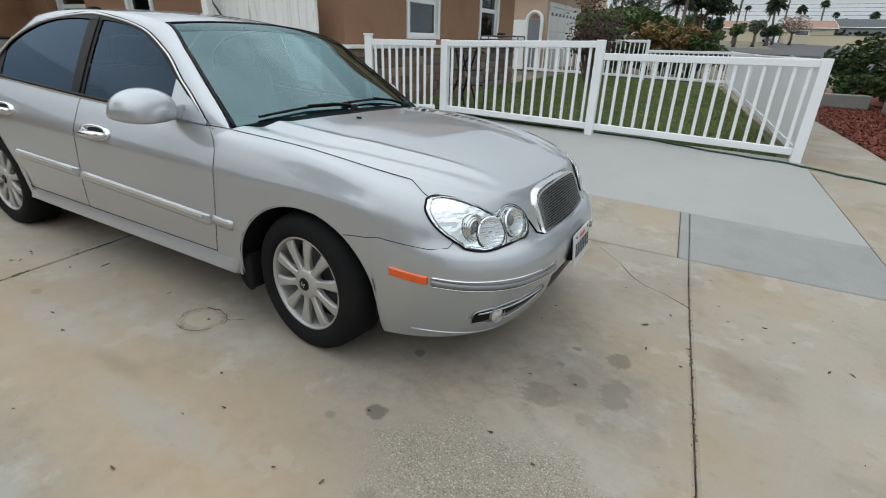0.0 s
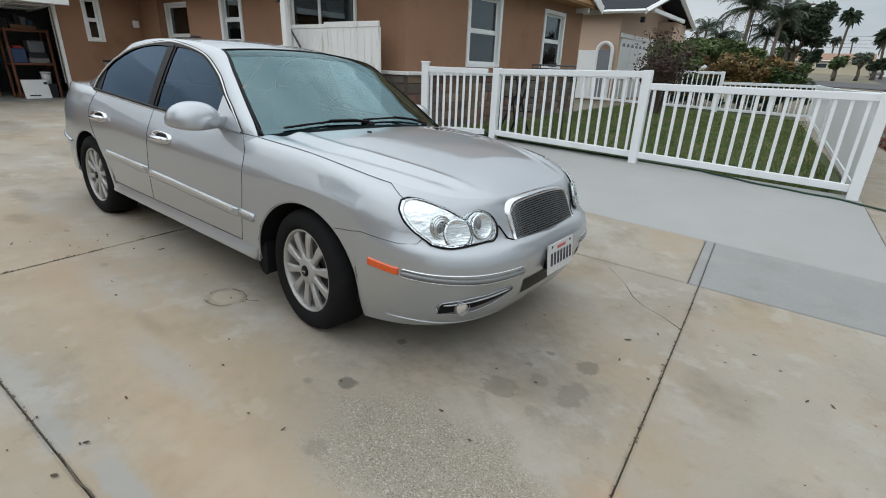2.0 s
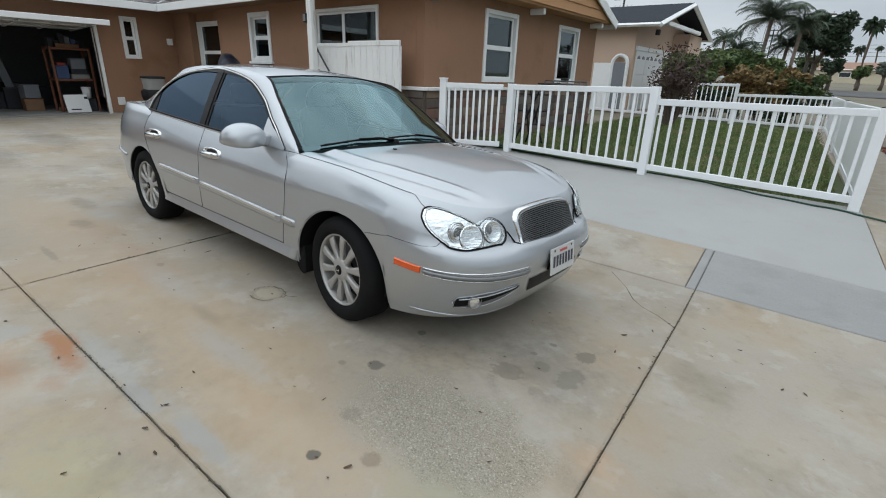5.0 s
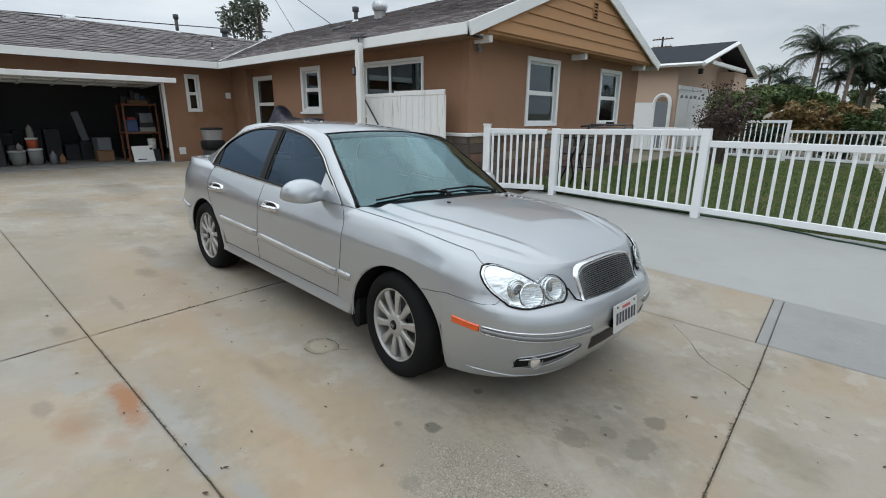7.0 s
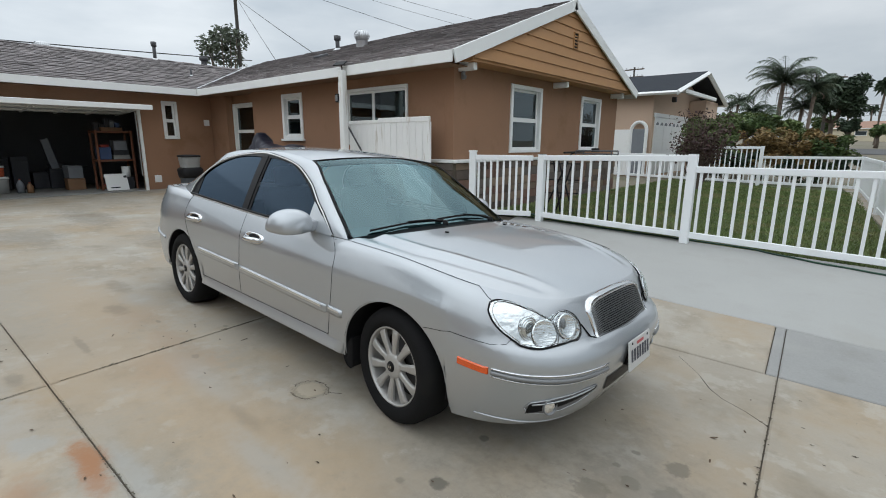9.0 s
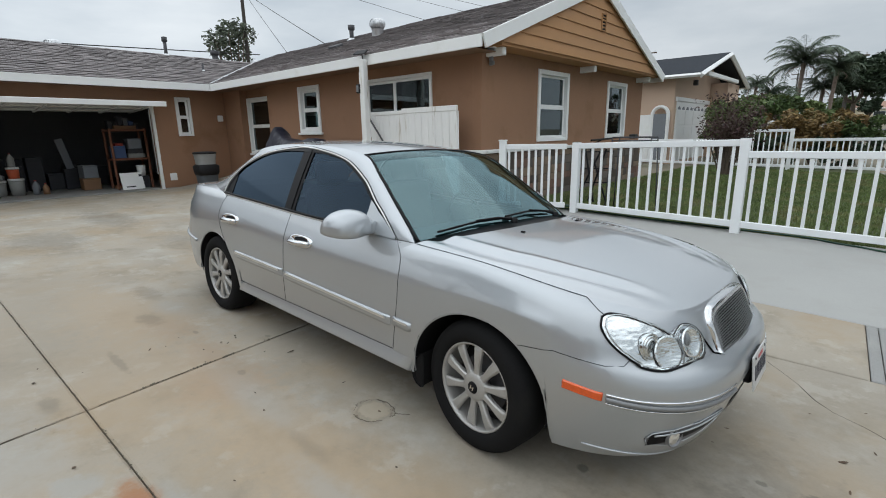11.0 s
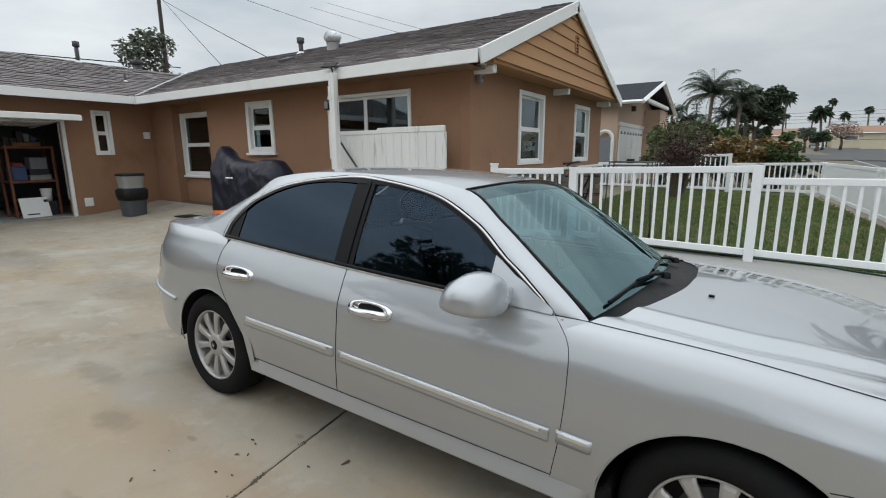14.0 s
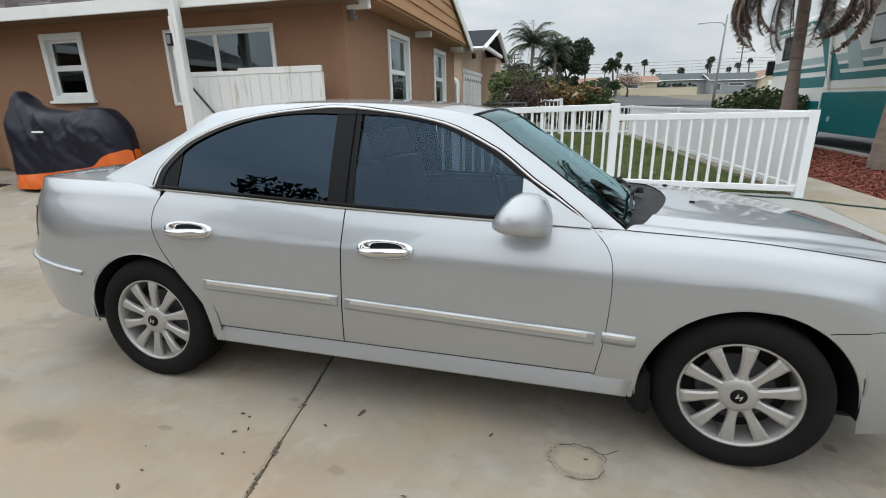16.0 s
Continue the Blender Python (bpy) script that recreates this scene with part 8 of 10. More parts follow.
def build_crumbs():
    """Lumps of earth that have worked up out of the joints."""
    rng = random.Random(77)
    verts, faces = [], []

    def lump(x, y, r):
        i = len(verts)
        z = ground_z(x, y) - 0.002
        for q in range(6):
            a = 6.283 * q / 6 + rng.uniform(-0.3, 0.3)
            verts.append((x + r * rng.uniform(0.7, 1.2) * math.cos(a), y + r * rng.uniform(0.7, 1.2) * math.sin(a), z))
        for q in range(3):
            a = 6.283 * q / 3 + rng.uniform(-0.4, 0.4)
            verts.append((x + r * 0.5 * math.cos(a), y + r * 0.5 * math.sin(a), z + r * rng.uniform(0.5, 0.9)))
        for q in range(3):
            b = i + 2 * q
            n_ = i + (2 * q + 2) % 6
            faces.extend([(b, b + 1, i + 6 + q), (b + 1, n_, i + 6 + q), (n_, i + 6 + (q + 1) % 3, i + 6 + q)])
        faces.append((i + 6, i + 7, i + 8))

    jx = lambda y: -3.10 - 0.17 * (y - 0.2)
    for y0, n_, spread in ((0.86, 26, 0.035), (1.02, 22, 0.03), (1.06, 14, 0.02), (1.36, 10, 0.02), (0.55, 18, 0.05), (1.75, 8, 0.03)):
        for _ in range(n_):
            y = y0 + rng.gauss(0, spread)
            lump(jx(y) + rng.gauss(0, 0.008), y, rng.uniform(0.003, 0.009))
    for _ in range(150):
        x = rng.uniform(-3.0, 0.2)
        lump(x, 0.22 + 0.03 * (x + 3.18) + rng.gauss(0, 0.005), rng.uniform(0.002, 0.005))
    for _ in range(170):
        y = rng.uniform(0.4, 3.6)
        lump(0.20 - 0.06 * (y - 1.44) + rng.gauss(0, 0.005), y, rng.uniform(0.002, 0.006))
    for _ in range(90):
        a = rng.choice((0.4, 0.9, 1.4, 2.9, 3.5, 4.6, 5.2)) + rng.gauss(0, 0.22)
        r = 0.112 + rng.gauss(0, 0.006)
        lump(-2.03 + r * math.cos(a), 1.28 + 0.92 * r * math.sin(a), rng.uniform(0.002, 0.006))
    me = bpy.data.meshes.new("soil_crumbs")
    me.from_pydata(verts, [], faces)
    me.materials.append(CRUMB)
    tagged(new("soil_crumbs", me), "crumbs of dry earth along the concrete joints", "soil", kind="stuff")


CRUMB = surface("dry_earth", (0.13, 0.11, 0.08), 0.95, vary=0.3, scale=20, grain=150, per_island=0.35)
LITTER = surface("dead_leaf", (0.07, 0.045, 0.028), 0.9, vary=0.3, scale=40, grain=150, per_island=0.5)
for make in (build_gate_panel, build_wall_things, build_roof_things, build_garage, build_bin, build_cover, build_hose, build_litter, build_crumbs):
    make()

# ---- planting ----
LEAVES = {n: surface("leaf_%s" % n, c, 0.75, vary=0.25, scale=3, grain=30, bump=0.0, per_island=0.5, stain=st, stain_scale=1.2, stain_at=(0.5, 0.7)) for n, c, st in (
    ("plum", (0.055, 0.026, 0.024), (0.075, 0.055, 0.03)), ("green", (0.05, 0.085, 0.022), (0.10, 0.11, 0.03)), ("rust", (0.18, 0.115, 0.04), (0.10, 0.115, 0.03)), ("grey", (0.105, 0.125, 0.09), (0.075, 0.095, 0.065)), ("dark", (0.022, 0.04, 0.018), (0.03, 0.05, 0.02)),
    ("palm", (0.085, 0.118, 0.078), (0.11, 0.125, 0.07)), ("dry", (0.24, 0.175, 0.14), (0.15, 0.11, 0.09)), ("pale", (0.11, 0.15, 0.05), (0.06, 0.09, 0.03)))}
BARK = surface("bark", (0.11, 0.085, 0.065), 0.95, vary=0.25, scale=5, grain=40, bump=0.6, depth=0.01)
PALM_BARK = surface("palm_bark", (0.21, 0.165, 0.135), 0.95, vary=0.25, scale=3, grain=30, bump=0.7, depth=0.02, stretch=(1, 1, 4), stain=(0.10, 0.08, 0.065), stain_scale=2.0)


def leaf_mass(name, clumps, count, leaf, material, parent, seed, flat=0.6):
    """A crown of many small leaves set in loose clumps: (x, y, z, radius)."""
    rng = random.Random(seed)
    verts, faces = [], []
    total = sum(c[3] ** 2 for c in clumps)
    for cx, cy, cz, r in clumps:
        for _ in range(int(count * r * r / total)):
            d = Vector((rng.gauss(0, 1), rng.gauss(0, 1), rng.gauss(0, 1)))
            d.normalize()
            d *= r * rng.uniform(0.45, 1.08) ** 0.7
            c = Vector((cx, cy, cz)) + Vector((d.x, d.y, d.z * 0.85))
            a = Vector((rng.gauss(0, 1), rng.gauss(0, 1), rng.gauss(0, flat))).normalized()
            b = a.cross(Vector((rng.gauss(0, 1), rng.gauss(0, 1), rng.gauss(0, 1)))).normalized()
            s = leaf * rng.uniform(0.6, 1.4)
            i = len(verts)
            verts += [tuple(c - a * s), tuple(c + b * s * 0.45), tuple(c + a * s), tuple(c - b * s * 0.45)]
            faces.append((i, i + 1, i + 2, i + 3))
    me = bpy.data.meshes.new(name)
    me.from_pydata(verts, [], faces)
    me.materials.append(material)
    ob = new(name, me)
    ob.parent = parent
    return tagged(ob, kind="stuff")


def clump_list(rng, n, half, z0, z1, r0, r1):
    out = []
    for _ in range(n):
        a, d = rng.uniform(0, 6.283), math.sqrt(rng.random())
        out.append((half[0] * d * math.cos(a), half[1] * d * math.sin(a), rng.uniform(z0, z1), rng.uniform(r0, r1)))
    return out


def bush(x, y, half, height, material, label, seed, count=2600, leaf=0.07, twigs=0, name="bush", sparse=1.0, lift=0.25):
    rng = random.Random(seed)
    b = empty(name, (x, y, ground_z(x, y)), label=label, category="bush")
    bm = bmesh.new()
    tips = []
    for k in range(max(4, twigs)):
        a = rng.uniform(0, 6.283)
        tip = Vector((half[0] * 0.75 * math.cos(a) * rng.random(), half[1] * 0.75 * math.sin(a) * rng.random(), height * rng.uniform(0.55, 1.02)))
        mid = tip * 0.5 + Vector((rng.uniform(-0.1, 0.1), rng.uniform(-0.1, 0.1), 0.05))
        tubed(bm, [(0.1 * math.cos(a), 0.1 * math.sin(a), -0.05), mid, tip], [0.03, 0.02, 0.008], 6)
        for _ in range(3 if twigs else 0):
            d = Vector((rng.uniform(-0.4, 0.4), rng.uniform(-0.4, 0.4), rng.uniform(0.1, 0.45)))
            tubed(bm, [mid, mid + d * 0.6, mid + d], [0.012, 0.008, 0.004], 5)
            tips.append(mid + d)
        tips.append(tip)
    part("stem", bm, BARK, b)
    r = 0.28 * min(half) * sparse
    clumps = [(t.x, t.y, t.z, r * rng.uniform(0.7, 1.2)) for t in tips] + clump_list(rng, 24, half, height * lift, height * 0.9, r * 0.8, r * 1.5)
    leaf_mass("crown", clumps, count, leaf, material, b, seed)
    return b


def tree(x, y, height, crown, material, label, seed, count=3500, leaf=0.16):
    rng = random.Random(seed)
    t = empty("tree", (x, y, ground_z(x, y)), label=label, category="tree")
    bm = bmesh.new()
    fork = height * 0.42
    tubed(bm, [(0, 0, -0.1), (0.08, 0.02, fork * 0.5), (0.02, 0.08, fork)], [0.22, 0.17, 0.14], 10)
    clumps = []
    for k in range(9):
        a = 6.283 * k / 9 + rng.uniform(-0.3, 0.3)
        tip = Vector((crown * 0.7 * math.cos(a) * rng.uniform(0.4, 1), crown * 0.7 * math.sin(a) * rng.uniform(0.4, 1), height * rng.uniform(0.6, 0.95)))
        tubed(bm, [(0.02, 0.08, fork), tip * 0.6 + Vector((0, 0, 0.3)), tip], [0.09, 0.05, 0.02], 7)
        clumps.append((tip.x, tip.y, tip.z, crown * rng.uniform(0.3, 0.45)))
    part("trunk", bm, BARK, t, smooth=True)
    clumps += clump_list(rng, 8, (crown * 0.6, crown * 0.6), height * 0.55, height * 0.95, crown * 0.25, crown * 0.4)
    leaf_mass("crown", clumps, count, leaf, material, t, seed)
    return t


def frond_into(verts, faces, base, yaw, up, length, droop, rng, width=0.42, n=24):
    """A feather leaf: an arching stalk with leaflets on both sides."""
    d = Vector((math.cos(yaw), math.sin(yaw), 0))
    side = Vector((-d.y, d.x, 0))
    p, ang = Vector(base), up
    seg = length / n
    for k in range(n):
        s = k / n
        q = p + seg * (d * math.cos(ang) + Vector((0, 0, math.sin(ang))))
        i = len(verts)
        w = 0.02 * (1 - s) + 0.006
        verts += [tuple(p - side * w), tuple(p + side * w), tuple(q + side * w), tuple(q - side * w)]
        faces.append((i, i + 1, i + 2, i + 3))
        if k > 1:
            reach = width * math.sin(math.pi * min(1.0, 0.15 + 0.85 * s)) ** 0.6 + 0.08
            for sg in (-1, 1):
                for half in (0.0, 0.5):
                    o = p.lerp(q, half)
                    tip = o + side * sg * reach * rng.uniform(0.8, 1.1) + d * reach * 0.35 + Vector((0, 0, -reach * rng.uniform(0.25, 0.75)))
                    i = len(verts)
                    verts += [tuple(o), tuple(o + d * 0.045 * length / 2.5), tuple(tip)]
                    faces.append((i, i + 1, i + 2))
        p = q
        ang -= droop / n * (0.6 + 1.2 * s)


def palm(x, y, height, lean, r, label, seed, fronds=26, dead=10, length=2.6, dead_len=1.9, name="palm_tree", near=False):
    rng = random.Random(seed)
    t = empty(name, (x, y, ground_z(x, y)), label=label, category="palm tree")
    bm = bmesh.new()
    pts, rad = [], []
    for s in steps(0, 1, int(max(16, height * 7))):
        pts.append((lean[0] * s**1.3, lean[1] * s**1.3, -0.15 + (height + 0.15) * s))
        rad.append(r * (1.25 - 0.5 * min(1, s * 2.2) + 0.25 * max(0, s - 0.85)) * (1 + 0.045 * (len(pts) % 2)))
    tubed(bm, pts, rad, 16)
    part("trunk", bm, PALM_BARK, t)
    top = Vector(pts[-1])
    for nm, num, mat_ in (("crown", fronds, LEAVES["palm"]), ("dead_fronds", dead, LEAVES["dry"])):
        if not num:
            continue
        verts, faces = [], []
        for k in range(num):
            yaw = 6.283 * k / num + rng.uniform(-0.25, 0.25)
            if nm == "crown":
                frond_into(verts, faces, top, yaw, rng.uniform(0.65, 1.4) if near else rng.uniform(0.0, 1.5), length * rng.uniform(0.75, 1.0), rng.uniform(1.5, 2.3) if near else rng.uniform(1.3, 2.2), rng, 0.42 if near else 0.52)
            else:
                if near:
                    for _ in range(4):
                        frond_into(verts, faces, top - Vector((0, 0, 0.1)), yaw + rng.uniform(-0.05, 0.05), rng.uniform(-0.35, 0.1), dead_len * rng.uniform(0.75, 1.1), rng.uniform(1.9, 2.3), rng, 0.23, 52)
                    continue
                frond_into(verts, faces, top - Vector((0, 0, 0.15)), yaw, rng.uniform(-0.5, 0.15), dead_len * rng.uniform(0.7, 1.15), rng.uniform(1.2, 1.9), rng, 0.24)
        me = bpy.data.meshes.new(nm)
        me.from_pydata(verts, [], faces)
        me.materials.append(mat_)
        ob = new(nm, me)
        ob.parent = t
        if nm != "crown":
            tagged(ob, "dry brown hanging fronds")
    return t


def fan_palm(x, y, height, seed, spread=1.3):
    """A far, tall palm with a tight round head."""
    rng = random.Random(seed)
    t = empty("tall_palm", (x, y, ground_z(x, y)), label="tall slim palm far down the street", category="palm tree", group="far palms")
    part("trunk", tube([(0, 0, -0.2), (0.15 * rng.uniform(-1, 1), 0, height * 0.5), (0.3 * rng.uniform(-1, 1), 0, height)], [0.22, 0.15, 0.13], 7), BARK, t)
    verts, faces = [], []
    for _ in range(70):
        d = Vector((rng.gauss(0, 1), rng.gauss(0, 1), rng.gauss(0.15, 0.8))).normalized()
        s = d.cross(Vector((rng.gauss(0, 1), rng.gauss(0, 1), 0.3))).normalized() * 0.16 * spread
        c = Vector((0, 0, height))
        i = len(verts)
        verts += [tuple(c), tuple(c + d * spread * 0.6 + s), tuple(c + d * spread * rng.uniform(0.85, 1.1) - Vector((0, 0, 0.35))), tuple(c + d * spread * 0.6 - s)]
        faces.append((i, i + 1, i + 2, i + 3))
    me = bpy.data.meshes.new("crown")
    me.from_pydata(verts, [], faces)
    me.materials.append(LEAVES["dark"])
    ob = new("crown", me)
    ob.parent = t


bush(-3.45, 15.6, (1.1, 1.0), 2.2, LEAVES["plum"], "plum-coloured half-bare bush with dark twigs", 5, count=2000, leaf=0.05, twigs=44, lift=0.45)
bush(-4.4, 21.0, (1.1, 0.9), 2.3, LEAVES["pale"], "yellow-green feathery shrub behind the fence", 6, count=5000, leaf=0.08)
bush(-3.5, 22.3, (1.1, 0.9), 1.85, LEAVES["rust"], "rust and green hedge bush behind the fence", 7, count=7000, leaf=0.07)
bush(-2.0, 22.5, (1.3, 0.9), 1.9, LEAVES["rust"], "rust and green hedge bush behind the fence", 9, count=7500, leaf=0.07)
bush(-0.75, 22.9, (0.9, 0.8), 1.75, LEAVES["green"], "green hedge bush at the pavement corner", 10, count=4500, leaf=0.07)
bush(4.25, 18.3, (1.1, 0.9), 1.45, LEAVES["green"], "dense green bush with a few red flowers", 11, count=5200, leaf=0.07, lift=0.1)
bush(3.0, 16.4, (0.9, 0.8), 1.5, LEAVES["green"], "dense green bush by the palm", 12, count=3800, leaf=0.07, lift=0.1)
palm(3.59, 14.5, 4.75, (-0.10, 0.1), 0.18, "palm with a ringed trunk and hanging dry fronds", 14, fronds=30, dead=9, length=2.9, dead_len=2.9, near=True)
palm(3.85, 10.5, 5.4, (0.22, 0.2), 0.24, "palm with a thick grey foot and hanging dry fronds", 15, fronds=26, dead=8, length=2.6, dead_len=2.7, near=True)
for px_, py_, top_, r_, len_, n_, words in ((-5.15, 43.0, 6.5, 0.17, 3.2, 46, "feathery queen palm behind the neighbour's hedge"), (-3.25, 43.0, 5.7, 0.15, 2.0, 38, "shorter queen palm beside the dark tree"), (-8.0, 44.0, 4.95, 0.12, 1.3, 26, "slim feathery palm beside the neighbour's roof"),
                                          (-6.7, 42.0, 4.1, 0.14, 1.5, 30, "low feathery palm in the hedge"), (-4.0, 45.0, 4.6, 0.15, 1.9, 32, "queen palm with a few dry leaves in the hedge"), (-5.9, 41.0, 3.6, 0.14, 1.5, 28, "low green palm in the hedge")):
    palm(px_, py_, top_ - 0.22 * len_ - ground_z(px_, py_), (0.15, 0), r_, words, int(px_ * -31), fronds=n_, dead=4, length=len_, dead_len=1.2)
tree(-2.15, 47.0, 5.6, 2.15, LEAVES["dark"], "dense dark green tree beyond the hedge", 20, count=7000, leaf=0.17)
tree(-35.6, 17.0, 8.9, 2.1, LEAVES["grey"], "leafy tree top behind the garage roof", 22, count=1900, leaf=0.15)
tree(8.2, 92.0, 3.6, 2.4, LEAVES["dry"], "bare brownish tree in front of a house", 23, count=1500, leaf=0.12)
for px_, py_, top_, r_, tone_, words in ((-1.6, 66.0, 2.9, 1.1, "dark", "small dark round tree down the street"), (0.8, 70.0, 2.3, 1.0, "green", "low green tree by the far cars"), (2.9, 75.0, 2.8, 1.2, "grey", "low grey-green tree down the street"),
                                   (4.6, 82.0, 2.2, 1.1, "dark", "low dark shrubby tree down the street"), (-3.6, 64.0, 3.0, 1.2, "green", "low green tree beyond the hedge"), (5.9, 90.0, 2.4, 1.2, "green", "low green tree before a far house")):
    tree(px_, py_, top_, r_, LEAVES[tone_], words, int(px_ * 13) + 70, count=1300, leaf=0.17)
for px_, py_, top_, r_, tone_, words in ((-5.0, 36.0, 2.6, 1.3, "green", "leafy green tree between the palms"), (-3.3, 37.0, 2.3, 1.1, "pale", "pale green tree below the palms"), (-7.0, 35.0, 2.5, 1.3, "pale", "pale green tree beside the neighbour's house"), (-6.1, 38.0, 2.9, 1.3, "green", "leafy green tree behind the hedge")):
    tree(px_, py_, top_, r_, LEAVES[tone_], words, int(px_ * 17) + 170, count=3000, leaf=0.13)
# low leaf masses, added to darken the gaps between the fence bars
bush(-0.9, 20.1, (1.25, 0.4), 1.0, LEAVES["dark"], "low dark leaf mass added close behind the fence", 90, count=3200, leaf=0.07, lift=0.1)
bush(-3.4, 19.7, (1.2, 0.4), 1.15, LEAVES["dark"], "low dark leaf mass added close behind the fence", 91, count=3200, leaf=0.07, lift=0.1)
rng = random.Random(31)
for k in range(24):
    fan_palm(-2.0 + 3.0 * k + rng.uniform(-1.6, 1.6), 128 + rng.uniform(-12, 25), rng.uniform(5.0, 8.6), 40 + k, rng.uniform(0.75, 1.15))
fan_palm(4.9, 84.0, 5.0, 70, 1.45)
fan_palm(0.75, 84.0, 7.2, 71, 1.35)


def build_mulch():
    bm = bmesh.new()
    gridded(bm, lambda u, v: Vector((u, v, ground_z(u, v) - 0.03 + 0.025 * noise.noise((u * 2, v * 2, 3)))), steps(2.06, 4.72, 24), steps(6.25, 21.0, 90))
    part("mulch_bed", bm, MULCH, label="bed of red bark mulch beside the pavement", kind="structure", category="mulch", smooth=True)
    rng_ = random.Random(4)
    verts, faces = [], []
    for _ in range(16000):
        y = 6.3 + 9.5 * rng_.random() ** 1.3
        x = rng_.uniform(2.12 - 0.08 * (y - 7.0), 4.65)
        z = ground_z(x, y) - 0.01
        a, l, w = rng_.uniform(0, 6.283), rng_.uniform(0.015, 0.05), rng_.uniform(0.006, 0.014)
        c, s = math.cos(a), math.sin(a)
        t = rng_.uniform(-0.02, 0.02)
        i = len(verts)
        verts += [(x - l * c - w * s, y - l * s + w * c, z - t), (x - l * c + w * s, y - l * s - w * c, z + 0.004), (x + l * c + w * s, y + l * s - w * c, z + t + 0.006), (x + l * c - w * s, y + l * s + w * c, z + t + 0.012)]
        faces.append((i, i + 1, i + 2, i + 3))
    me = bpy.data.meshes.new("bark_chips")
    me.from_pydata(verts, [], faces)
    me.materials.append(MULCH)
    tagged(new("bark_chips", me), "loose red bark chips", "mulch", kind="stuff")
    st = empty("stone_block", (2.75, 15.0, ground_z(2.75, 15.0)), label="grey block edging at the planted bed", category="block")
    part("block", block((-0.5, -0.15, -0.05), (0.45, 0.15, 0.28), 0.03, 2), CONCRETE_GREY, st)


def build_street():
    bm = bmesh.new()
    gridded(bm, lambda u, v: Vector((u, v, ground_z(u, v) - 0.09)), [4.9, 7, 9, 11, 13.5], [-60, -30] + steps(-16, 30, 23) + [36, 45, 60, 80, 110])
    part("road", bm, ASPHALT, label="grey asphalt street", kind="structure", category="road", smooth=True)
    bm = bmesh.new()
    gridded(bm, lambda u, v: Vector((u, v, ground_z(u, v) - 0.07)), [-60, -30, -8, 2, 12, 30, 60, 90], [52, 58, 66])
    part("cross_road", bm, ASPHALT, label="grey asphalt cross street in the distance", kind="structure", category="road", smooth=True)
    for x in (4.74, 13.5):
        k = empty("kerb", (x, 0, 0), label="pale concrete kerb along the street", category="kerb", kind="structure")
        bm = bmesh.new()
        for y in range(6, 50, 2):
            vs = boxed(bm, (0, y + 0.005, -0.2), (0.16, y + 1.995, 0.03))
            for v in vs:
                v.co.z += ground_z(x, v.co.y)
        part("kerb_stones", bm, CONCRETE_PALE, k)
        tagged(k.children[0], kind="stuff")


build_mulch()
build_street()


